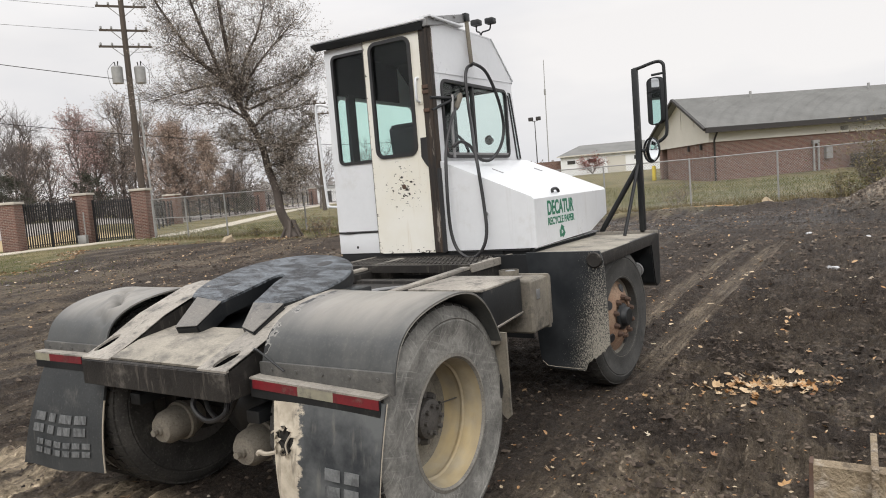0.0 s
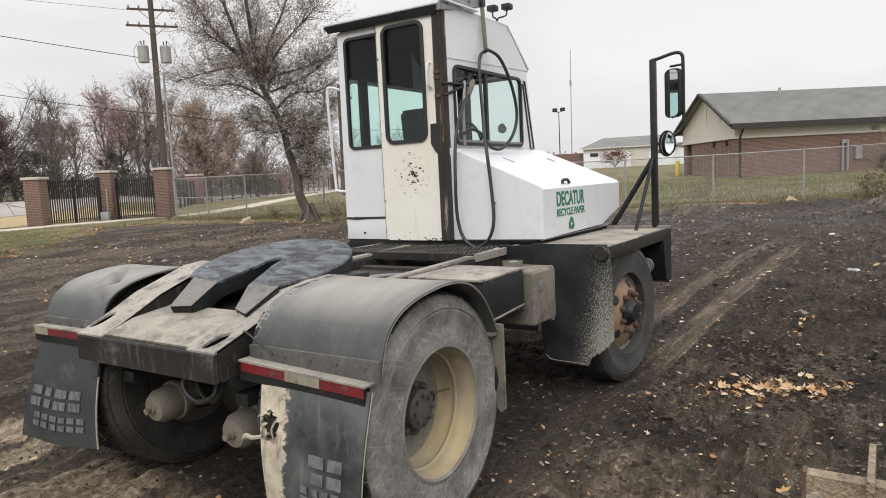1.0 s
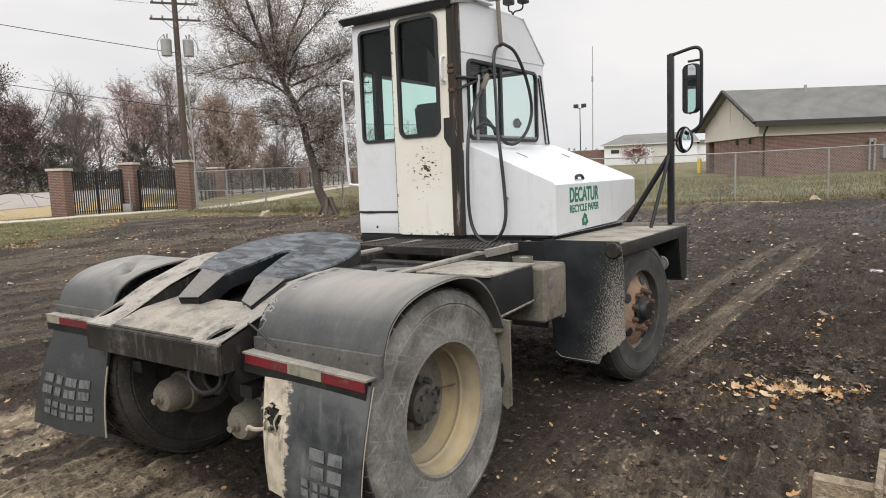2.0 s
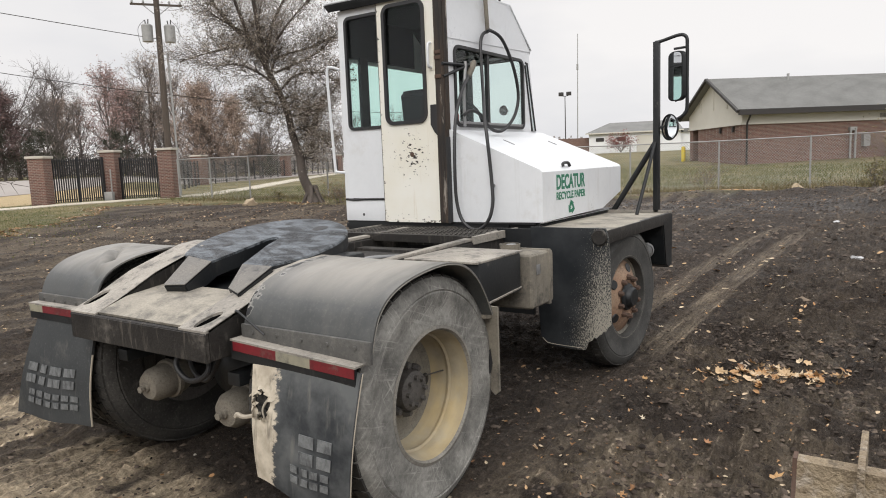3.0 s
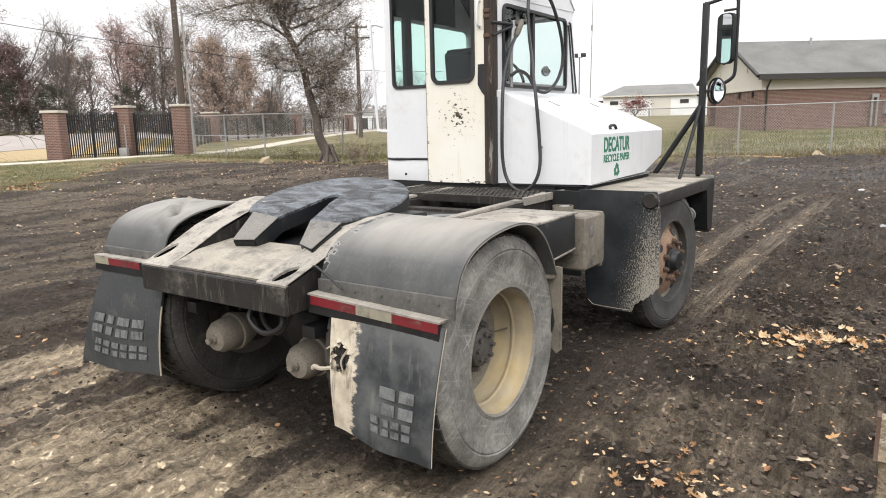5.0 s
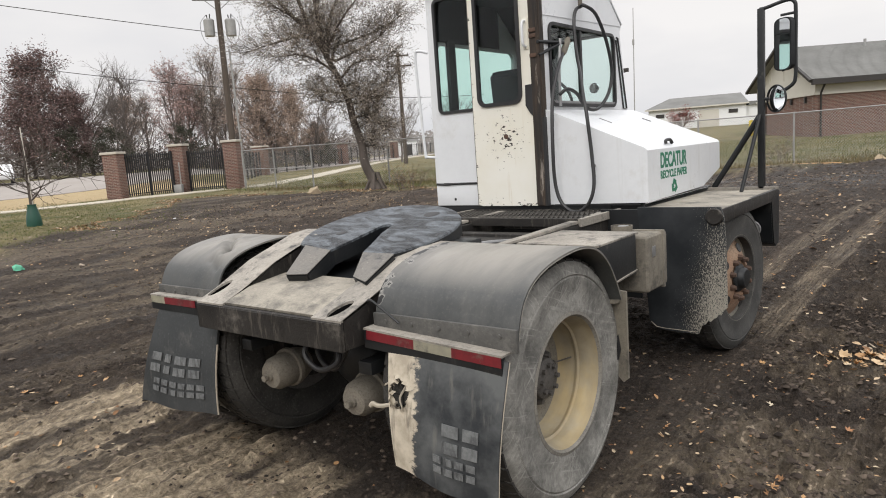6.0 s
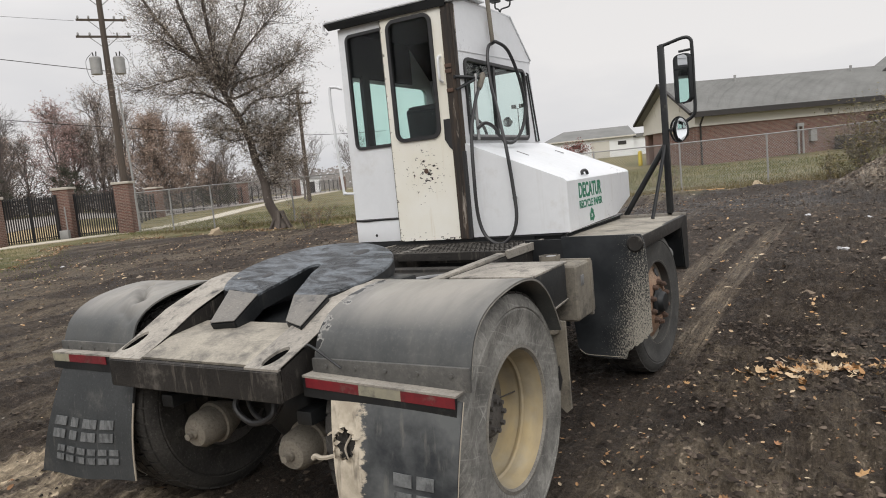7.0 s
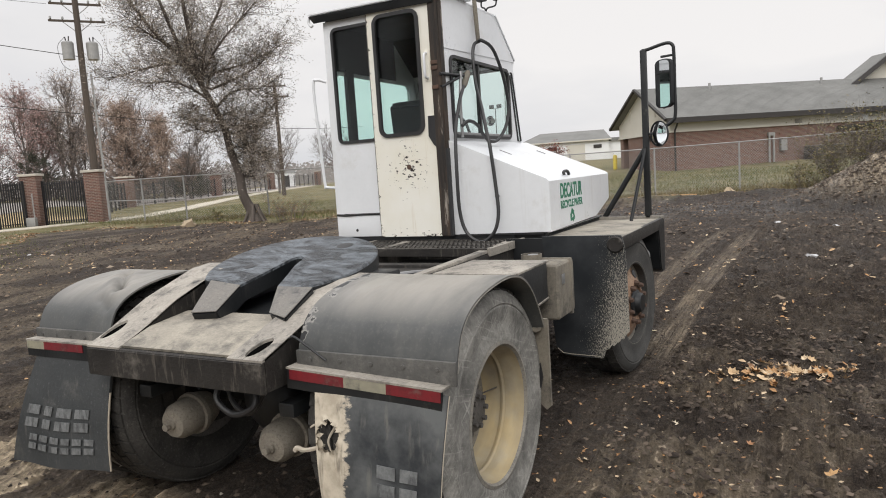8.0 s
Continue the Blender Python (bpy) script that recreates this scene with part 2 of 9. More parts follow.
def cream_door():
    m, n, l, p = nodes_of("chipped_cream_paint")
    v = coords(n, l)
    c = mixc(n, l, fleck(n, l, v, 2.5, 5, 0.35, 0.7), (0.79, 0.775, 0.71), (0.74, 0.71, 0.61))
    near = n.new("ShaderNodeVectorMath")
    near.operation = "DISTANCE"
    l.new(v, near.inputs[0])
    near.inputs[1].default_value = (-0.42, 2.57, 1.60)
    r = n.new("ShaderNodeMapRange")
    r.inputs[1].default_value, r.inputs[2].default_value, r.inputs[3].default_value, r.inputs[4].default_value = 0.02, 0.34, 0.185, 0.0
    l.new(near.outputs["Value"], r.inputs[0])
    chips = n.new("ShaderNodeTexNoise")
    chips.inputs["Scale"].default_value = 27
    chips.inputs["Detail"].default_value = 8
    chips.inputs["Roughness"].default_value = 0.66
    sv = coords(n, l, (0.7, 1, 1.3))
    l.new(sv, chips.inputs["Vector"])
    add = times(n, l, chips.outputs["Fac"], r.outputs[0], "ADD")
    sepz = n.new("ShaderNodeSeparateXYZ")
    l.new(v, sepz.inputs[0])
    low = n.new("ShaderNodeMapRange")
    low.inputs[1].default_value, low.inputs[2].default_value, low.inputs[3].default_value, low.inputs[4].default_value = 1.065, 1.19, 0.15, 0.0
    l.new(sepz.outputs[2], low.inputs[0])
    add = times(n, l, add, low.outputs[0], "ADD")
    side_ = n.new("ShaderNodeMapRange")
    side_.inputs[1].default_value, side_.inputs[2].default_value, side_.inputs[3].default_value, side_.inputs[4].default_value = -0.728, -0.69, 0.14, 0.0
    l.new(sepz.outputs[0], side_.inputs[0])
    add = times(n, l, add, side_.outputs[0], "ADD")
    cut = n.new("ShaderNodeMapRange")
    cut.inputs[1].default_value, cut.inputs[2].default_value = 0.705, 0.73
    l.new(add, cut.inputs[0])
    c = mixc(n, l, cut.outputs[0], c, (0.032, 0.025, 0.022))
    streak = fleck(n, l, coords(n, l, (14, 14, 0.9)), 2.2, 4, 0.60, 0.82)
    c = mixc(n, l, times(n, l, streak, 0.4), c, (0.48, 0.36, 0.20))
    l.new(c, p.inputs["Base Color"])
    p.inputs["Roughness"].default_value = 0.42
    bump(n, l, p, cut.outputs[0], 0.3, 0.002)
    m.node_tree.nodes["Principled BSDF"].inputs["Specular IOR Level"].default_value = 0.4
    return m


def speckled_flap(name="mud_spattered_black_flap"):
    """Black plate with dried mud thrown on it by the wheel, densest at its outer edge."""
    m, n, l, p = nodes_of(name)
    v = coords(n, l)
    sep = n.new("ShaderNodeSeparateXYZ")
    l.new(v, sep.inputs[0])
    rx = n.new("ShaderNodeMapRange")
    rx.inputs[1].default_value, rx.inputs[2].default_value, rx.inputs[3].default_value, rx.inputs[4].default_value = 0.84, 1.17, -0.24, 0.095
    l.new(sep.outputs[0], rx.inputs[0])
    rz = n.new("ShaderNodeMapRange")
    rz.inputs[1].default_value, rz.inputs[2].default_value, rz.inputs[3].default_value, rz.inputs[4].default_value = 1.0, 0.35, -0.10, 0.07
    l.new(sep.outputs[2], rz.inputs[0])
    t = n.new("ShaderNodeTexNoise")
    t.inputs["Scale"].default_value = 115
    t.inputs["Detail"].default_value = 4
    t.inputs["Roughness"].default_value = 0.75
    l.new(coords(n, l, (1.5, 1, 0.6)), t.inputs["Vector"])
    s = times(n, l, times(n, l, t.outputs["Fac"], rx.outputs[0], "ADD"), rz.outputs[0], "ADD")
    cut = n.new("ShaderNodeMapRange")
    cut.inputs[1].default_value, cut.inputs[2].default_value = 0.54, 0.62
    l.new(s, cut.inputs[0])
    base = mixc(n, l, fleck(n, l, v, 5, 5, 0.4, 0.65), (0.009, 0.0115, 0.014), (0.028, 0.031, 0.034))
    c = mixc(n, l, times(n, l, cut.outputs[0], 0.85), base, (0.40, 0.37, 0.31))
    l.new(c, p.inputs["Base Color"])
    p.inputs["Roughness"].default_value = 0.5
    bump(n, l, p, cut.outputs[0], 0.4, 0.004)
    return m


def torn_flap():
    """Grey flap whose inner strip is caked with pale dried mud."""
    m, n, l, p = nodes_of("caked_rubber_flap")
    v = coords(n, l)
    sep = n.new("ShaderNodeSeparateXYZ")
    l.new(v, sep.inputs[0])
    t = n.new("ShaderNodeTexNoise")
    t.inputs["Scale"].default_value = 11
    t.inputs["Detail"].default_value = 6
    l.new(coords(n, l, (1, 1, 0.35)), t.inputs["Vector"])
    wob = times(n, l, t.outputs["Fac"], 0.10)
    edge = times(n, l, sep.outputs[0], wob, "SUBTRACT")
    r = n.new("ShaderNodeMapRange")
    r.inputs[1].default_value, r.inputs[2].default_value, r.inputs[3].default_value, r.inputs[4].default_value = 0.706, 0.726, 1.0, 0.0
    rag = times(n, l, times(n, l, fleck(n, l, coords(n, l, (30, 30, 60)), 1.0, 5, 0.3, 0.7), 0.05), 0.025, "SUBTRACT")
    rough_edge = n.new("ShaderNodeMath")
    rough_edge.operation = "ADD"
    l.new(edge, rough_edge.inputs[0])
    l.new(rag, rough_edge.inputs[1])
    l.new(rough_edge.outputs[0], r.inputs[0])
    base = mixc(n, l, fleck(n, l, v, 5, 7, 0.38, 0.66), (0.018, 0.021, 0.024), (0.105, 0.110, 0.110))
    base = mixc(n, l, times(n, l, fleck(n, l, coords(n, l, (26, 26, 1.6)), 1.0, 6, 0.58, 0.76), 0.5), base, (0.20, 0.19, 0.165))
    mud = mixc(n, l, fleck(n, l, v, 16, 5, 0.4, 0.65), (0.55, 0.49, 0.39), (0.38, 0.33, 0.255))
    mud = mixc(n, l, times(n, l, fleck(n, l, coords(n, l, (40, 40, 3)), 1.0, 6, 0.55, 0.68), 0.65), mud, (0.11, 0.095, 0.075))
    l.new(mixc(n, l, r.outputs[0], base, mud), p.inputs["Base Color"])
    p.inputs["Roughness"].default_value = 0.75
    bump(n, l, p, t.outputs["Fac"], 0.25, 0.006)
    return m


def tyre_material():
    """Grey dusty rubber with blotches of dried mud and many fine pale scratches."""
    m, n, l, p = nodes_of("scuffed_tyre_rubber")
    v = coords(n, l)
    base = mixc(n, l, fleck(n, l, v, 5, 8, 0.36, 0.62, 0.7), (0.125, 0.122, 0.112), (0.31, 0.302, 0.275))
    lines = None
    for k, (turn, shift) in enumerate(((0.35, 0.0), (-0.6, 3.0), (1.25, 7.0), (2.3, 11.0))):
        mp = n.new("ShaderNodeMapping")
        mp.vector_type = "TEXTURE"
        mp.inputs["Rotation"].default_value = (turn, 0, 0)
        mp.inputs["Location"].default_value = (0, shift, 0)
        mp.inputs["Scale"].default_value = (0.5, 0.007 + 0.002 * k, 0.22)
        l.new(v, mp.inputs[0])
        line = fleck(n, l, mp.outputs[0], 1.0, 3, 0.60, 0.66)
        lines = line if lines is None else times(n, l, lines, line, "ADD")
    broken = times(n, l, lines, fleck(n, l, v, 7, 4, 0.36, 0.66))
    c = mixc(n, l, times(n, l, broken, 0.5), base, (0.52, 0.505, 0.465))
    c = mixc(n, l, times(n, l, fleck(n, l, v, 11, 7, 0.52, 0.68, 0.7), 0.45), c, (0.082, 0.080, 0.074))
    c = mixc(n, l, times(n, l, fleck(n, l, v, 60, 4, 0.42, 0.7), 0.35), c, (0.075, 0.072, 0.068))
    l.new(c, p.inputs["Base Color"])
    p.inputs["Roughness"].default_value = 0.85
    p.inputs["Specular IOR Level"].default_value = 0.25
    bump(n, l, p, fleck(n, l, v, 60, 4, 0.3, 0.7), 0.35, 0.003)
    return m


def fender_material():
    """Black plastic with a film of dust, scuffed along its run and chipped to black by the inner edge."""
    m, n, l, p = nodes_of("dusty_black_plastic")
    v = coords(n, l)
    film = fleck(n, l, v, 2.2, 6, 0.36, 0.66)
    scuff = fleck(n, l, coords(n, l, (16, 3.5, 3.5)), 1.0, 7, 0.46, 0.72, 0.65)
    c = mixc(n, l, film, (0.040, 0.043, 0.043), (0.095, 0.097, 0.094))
    c = mixc(n, l, times(n, l, scuff, 0.25), c, (0.18, 0.175, 0.16))
    # dust on the crown, wiped in swathes; height fade also paints in skylight
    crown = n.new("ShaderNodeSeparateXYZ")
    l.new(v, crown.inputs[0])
    crown_fade = n.new("ShaderNodeMapRange")
    crown_fade.inputs[1].default_value, crown_fade.inputs[2].default_value, crown_fade.inputs[3].default_value, crown_fade.inputs[4].default_value = 0.99, 1.09, 0.0, 0.72
    l.new(crown.outputs[2], crown_fade.inputs[0])
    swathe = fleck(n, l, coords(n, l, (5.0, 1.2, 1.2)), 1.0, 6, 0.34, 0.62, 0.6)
    c = mixc(n, l, times(n, l, crown_fade.outputs[0], times(n, l, times(n, l, swathe, 0.65), 0.35, "ADD")), c, (0.36, 0.335, 0.295))
    c = mixc(n, l, times(n, l, fleck(n, l, v, 75, 5, 0.52, 0.68, 0.7), 0.10), c, (0.30, 0.28, 0.245))
    sep = n.new("ShaderNodeSeparateXYZ")
    l.new(v, sep.inputs[0])
    ax = n.new("ShaderNodeMath")
    ax.operation = "ABSOLUTE"
    l.new(sep.outputs[0], ax.inputs[0])
    edge = n.new("ShaderNodeMapRange")
    edge.inputs[1].default_value, edge.inputs[2].default_value, edge.inputs[3].default_value, edge.inputs[4].default_value = 0.53, 0.60, 0.20, -0.06
    l.new(ax.outputs[0], edge.inputs[0])
    t = n.new("ShaderNodeTexNoise")
    t.inputs["Scale"].default_value = 15
    t.inputs["Detail"].default_value = 5
    l.new(v, t.inputs["Vector"])
    near = times(n, l, t.outputs["Fac"], edge.outputs[0], "ADD")
    for lo, hi, col in ((0.68, 0.73, (0.25, 0.24, 0.22)), (0.735, 0.755, (0.012, 0.012, 0.013))):
        cut = n.new("ShaderNodeMapRange")
        cut.inputs[1].default_value, cut.inputs[2].default_value = lo, hi
        l.new(near, cut.inputs[0])
        c = mixc(n, l, cut.outputs[0], c, col)
    l.new(c, p.inputs["Base Color"])
    r = n.new("ShaderNodeMapRange")
    r.inputs[3].default_value, r.inputs[4].default_value = 0.34, 0.62
    l.new(times(n, l, film, scuff, "ADD"), r.inputs[0])
    l.new(r.outputs[0], p.inputs["Roughness"])
    bump(n, l, p, scuff, 0.08, 0.004)
    return m


def grease_material():
    """Black steel under smeared grease."""
    m, n, l, p = nodes_of("greased_black_steel")
    t = n.new("ShaderNodeTexNoise")
    t.inputs["Scale"].default_value = 4.5
    t.inputs["Detail"].default_value = 7
    t.inputs["Roughness"].default_value = 0.6
    t.inputs["Distortion"].default_value = 1.3
    l.new(coords(n, l, (1.0, 2.4, 1.0)), t.inputs["Vector"])
    r = n.new("ShaderNodeMapRange")
    r.inputs[1].default_value, r.inputs[2].default_value = 0.43, 0.60
    l.new(t.outputs["Fac"], r.inputs[0])
    fine = fleck(n, l, coords(n, l), 45, 5, 0.35, 0.7)
    c = mixc(n, l, r.outputs[0], (0.014, 0.017, 0.021), (0.175, 0.195, 0.215))
    c = mixc(n, l, times(n, l, fine, 0.4), c, (0.02, 0.022, 0.026))
    l.new(c, p.inputs["Base Color"])
    rr = n.new("ShaderNodeMapRange")
    rr.inputs[3].default_value, rr.inputs[4].default_value = 0.30, 0.62
    l.new(r.outputs[0], rr.inputs[0])
    l.new(rr.outputs[0], p.inputs["Roughness"])
    bump(n, l, p, times(n, l, t.outputs["Fac"], times(n, l, fine, 0.12), "ADD"), 1.0, 0.045)
    return m


def rim_material():
    """Grey-beige dust over yellowed cream paint, washed clean on the forward and lower side of the barrel."""
    m, n, l, p = nodes_of("cream_rim_paint")
    v = coords(n, l)
    sep = n.new("ShaderNodeSeparateXYZ")
    l.new(v, sep.inputs[0])
    a = n.new("ShaderNodeMapRange")
    a.inputs[1].default_value, a.inputs[2].default_value, a.inputs[3].default_value, a.inputs[4].default_value = 0.45, 0.72, 0.0, 0.45
    l.new(sep.outputs[1], a.inputs[0])
    b = n.new("ShaderNodeMapRange")
    b.inputs[1].default_value, b.inputs[2].default_value, b.inputs[3].default_value, b.inputs[4].default_value = 0.62, 0.28, 0.0, 0.5
    l.new(sep.outputs[2], b.inputs[0])
    t = times(n, l, fleck(n, l, coords(n, l, (9, 2, 2)), 1.5, 5, 0.3, 0.7), 0.6)
    k = times(n, l, times(n, l, a.outputs[0], b.outputs[0], "ADD"), times(n, l, t, 0.45, "ADD"))
    dust = mixc(n, l, fleck(n, l, v, 12, 5, 0.35, 0.65), (0.27, 0.245, 0.195), (0.17, 0.155, 0.125))
    clean = mixc(n, l, fleck(n, l, v, 5, 5, 0.4, 0.65), (0.55, 0.42, 0.21), (0.48, 0.42, 0.30))
    l.new(mixc(n, l, k, dust, clean), p.inputs["Base Color"])
    p.inputs["Roughness"].default_value = 0.6
    bump(n, l, p, t, 0.1, 0.003)
    return m


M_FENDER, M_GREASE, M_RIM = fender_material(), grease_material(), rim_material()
M_STRIP = surface("dusty_black_strip", (0.050, 0.050, 0.048), (0.135, 0.130, 0.120), 0.6, big=4, fine=50, amount=0.9, dirt=(0.25, 0.235, 0.205), dirt_scale=7, dirt_lo=0.54, dirt_hi=0.8, relief=0.2, grit=0.3)
M_LIP = surface("dusty_dark_rim_lip", (0.26, 0.243, 0.208), (0.13, 0.122, 0.108), 0.65, big=6, fine=50, amount=0.9, relief=0.1, grit=0.4)
M_TYREDARK = surface("dark_tyre_rubber", (0.022, 0.021, 0.020), (0.070, 0.066, 0.060), 0.8, big=7, fine=70, amount=0.9, dirt=(0.13, 0.12, 0.105), dirt_scale=9, dirt_lo=0.58, dirt_hi=0.85, relief=0.3, spec=0.25, grit=0.5)
M_TYRE = tyre_material()
M_TYREFRONT = surface("dusty_front_tyre", (0.030, 0.030, 0.029), (0.085, 0.083, 0.078), 0.75, big=5, fine=60, amount=1.0, dirt=(0.125, 0.121, 0.110), dirt_scale=7, dirt_lo=0.52, dirt_hi=0.85, relief=0.2, spec=0.3, grit=0.3)
M_CREAM, M_SPECKLE, M_TORN = cream_door(), speckled_flap(), torn_flap()


# ---- mesh tools ----
def mesh_object(name, bm, material, smooth=None):
    me = bpy.data.meshes.new(name)
    bmesh.ops.recalc_face_normals(bm, faces=bm.faces[:])
    bm.to_mesh(me)
    bm.free()
    me.materials.append(material)
    if smooth is not None:
        for poly in me.polygons:
            poly.use_smooth = True
        me.set_sharp_from_angle(angle=radians(smooth))
    return new(name, me)


def part(name, bm, material, parent, label="", smooth=35):
    ob = mesh_object(name, bm, material, smooth)
    ob.parent = parent
    if parent is not None and parent.type == "MESH" and parent.parent is None:
        ob.matrix_parent_inverse = Matrix.Identity(4)
    if label:
        tagged(ob, label)
    return ob


def thing(name, label, category, group="", at=(0, 0, 0), turn=0.0):
    ob = new(name)
    ob.matrix_basis = pose(*at, 0, 0, turn)
    return tagged(ob, label, category, group)


def box(x0, x1, y0, y1, z0, z1, bevel=0.0, bm=None, seg=2):
    bm = bm or bmesh.new()
    vs = bmesh.ops.create_cube(bm, size=1.0)["verts"]
    for v in vs:
        v.co = Vector(((x0 + x1) / 2 + v.co.x * (x1 - x0), (y0 + y1) / 2 + v.co.y * (y1 - y0), (z0 + z1) / 2 + v.co.z * (z1 - z0)))
    if bevel:
        es = list({e for v in vs for e in v.link_edges})
        bmesh.ops.bevel(bm, geom=es, offset=bevel, segments=seg, affect="EDGES", profile=0.6)
    return bm


def slab(corners, thick, bm=None, bevel=0.0):
    """A plate on a polygon of points, thickened against its normal."""
    bm = bm or bmesh.new()
    vs = [bm.verts.new(c) for c in corners]
    f = bm.faces.new(vs)
    f.normal_update()
    nrm = f.normal.copy()
    low = [bm.verts.new(v.co - nrm * thick) for v in vs]
    bm.faces.new(low[::-1])
    k = len(vs)
    for i in range(k):
        bm.faces.new((vs[i], low[i], low[(i + 1) % k], vs[(i + 1) % k]))
    if bevel:
        bmesh.ops.bevel(bm, geom=list({e for v in vs + low for e in v.link_edges}), offset=bevel, segments=2, affect="EDGES")
    return bm


def prism(poly, axis, a, b, bm=None, bevel=0.0):
    """A polygon of two coordinates, run along the third axis from a to b."""
    def at(p, s):
        return {"x": (s, p[0], p[1]), "y": (p[0], s, p[1]), "z": (p[0], p[1], s)}[axis]
    bm = bm or bmesh.new()
    lo, hi = [bm.verts.new(at(p, a)) for p in poly], [bm.verts.new(at(p, b)) for p in poly]
    k = len(poly)
    bm.faces.new(lo)
    bm.faces.new(hi[::-1])
    for i in range(k):
        bm.faces.new((lo[i], lo[(i + 1) % k], hi[(i + 1) % k], hi[i]))
    if bevel:
        bmesh.ops.bevel(bm, geom=list({e for v in lo + hi for e in v.link_edges}), offset=bevel, segments=2, affect="EDGES")
    return bm


def smooth_line(pts, n=6):
    pts = [Vector(p) for p in pts]
    ext = [2 * pts[0] - pts[1]] + pts + [2 * pts[-1] - pts[-2]]
    out = []
    for i in range(1, len(ext) - 2):
        p0, p1, p2, p3 = ext[i - 1:i + 3]
        for k in range(n):
            t = k / n
            out.append(0.5 * (2 * p1 + (p2 - p0) * t + (2 * p0 - 5 * p1 + 4 * p2 - p3) * t * t + (3 * p1 - p0 - 3 * p2 + p3) * t ** 3))
    return out + [pts[-1]]


def tube(pts, r, seg=8, bm=None, taper=None):
    """A round bar along a line of points; taper: its radius at the far end."""
    bm = bm or bmesh.new()
    pts = [Vector(p) for p in pts]
    k, up, rings = len(pts), None, []
    for i, p in enumerate(pts):
        d = (pts[min(i + 1, k - 1)] - pts[max(i - 1, 0)]).normalized()
        if up is None:
            up = d.orthogonal().normalized()
        up = (up - d * up.dot(d)).normalized()
        side = d.cross(up)
        rr = r if taper is None else r + (taper - r) * i / (k - 1)
        rings.append([bm.verts.new(p + rr * (math.cos(2 * math.pi * j / seg) * up + math.sin(2 * math.pi * j / seg) * side)) for j in range(seg)])
    for a, b in zip(rings, rings[1:]):
        for j in range(seg):
            bm.faces.new((a[j], a[(j + 1) % seg], b[(j + 1) % seg], b[j]))
    bm.faces.new(rings[0][::-1])
    bm.faces.new(rings[-1])
    return bm


def lathe(profile, centre, axis, seg=32, bm=None, closed=False):
    """A profile of (radius, along) turned round an axis through centre."""
    bm = bm or bmesh.new()
    ax = Vector(axis).normalized()
    u = ax.orthogonal().normalized()
    w = ax.cross(u)
    c = Vector(centre)
    rings = []
    for r, h in profile:
        if r < 1e-5:
            rings.append([bm.verts.new(c + ax * h)])
        else:
            rings.append([bm.verts.new(c + ax * h + r * (math.cos(2 * math.pi * j / seg) * u + math.sin(2 * math.pi * j / seg) * w)) for j in range(seg)])
    pairs = list(zip(rings, rings[1:])) + ([(rings[-1], rings[0])] if closed else [])
    for a, b in pairs:
        for j in range(seg):
            q = [a[j % len(a)], a[(j + 1) % len(a)], b[(j + 1) % len(b)], b[j % len(b)]]
            q = [v for i, v in enumerate(q) if v not in q[:i]]
            if len(q) > 2:
                bm.faces.new(q)
    return bm


def sheet(fn, nu, nv, thick, bm=None):
    """A bent plate: fn(u, v) in 0..1 gives its face, thick its depth."""
    bm = bm or bmesh.new()
    g = [[Vector(fn(i / nu, j / nv)) for j in range(nv + 1)] for i in range(nu + 1)]
    top, low = [], []
    for i in range(nu + 1):
        rt, rl = [], []
        for j in range(nv + 1):
            du = g[min(i + 1, nu)][j] - g[max(i - 1, 0)][j]
            dv = g[i][min(j + 1, nv)] - g[i][max(j - 1, 0)]
            nn = du.cross(dv).normalized()
            rt.append(bm.verts.new(g[i][j]))
            rl.append(bm.verts.new(g[i][j] - nn * thick))
        top.append(rt)
        low.append(rl)
    for i in range(nu):
        for j in range(nv):
            bm.faces.new((top[i][j], top[i + 1][j], top[i + 1][j + 1], top[i][j + 1]))
            bm.faces.new((low[i][j], low[i][j + 1], low[i + 1][j + 1], low[i + 1][j]))
    for i in range(nu):
        bm.faces.new((top[i][0], low[i][0], low[i + 1][0], top[i + 1][0]))
        bm.faces.new((top[i][nv], top[i + 1][nv], low[i + 1][nv], low[i][nv]))
    for j in range(nv):
        bm.faces.new((top[0][j], top[0][j + 1], low[0][j + 1], low[0][j]))
        bm.faces.new((top[nu][j], low[nu][j], low[nu][j + 1], top[nu][j + 1]))
    return bm


def round_rect(x0, x1, y0, y1, r, n=4):
    """Corner points of a rectangle with rounded corners."""
    out = []
    for cx, cy, a in ((x1 - r, y1 - r, 0), (x0 + r, y1 - r, 90), (x0 + r, y0 + r, 180), (x1 - r, y0 + r, 270)):
        for i in range(n + 1):
            t = radians(a + 90 * i / n)
            out.append((cx + r * math.cos(t), cy + r * math.sin(t)))
    return out


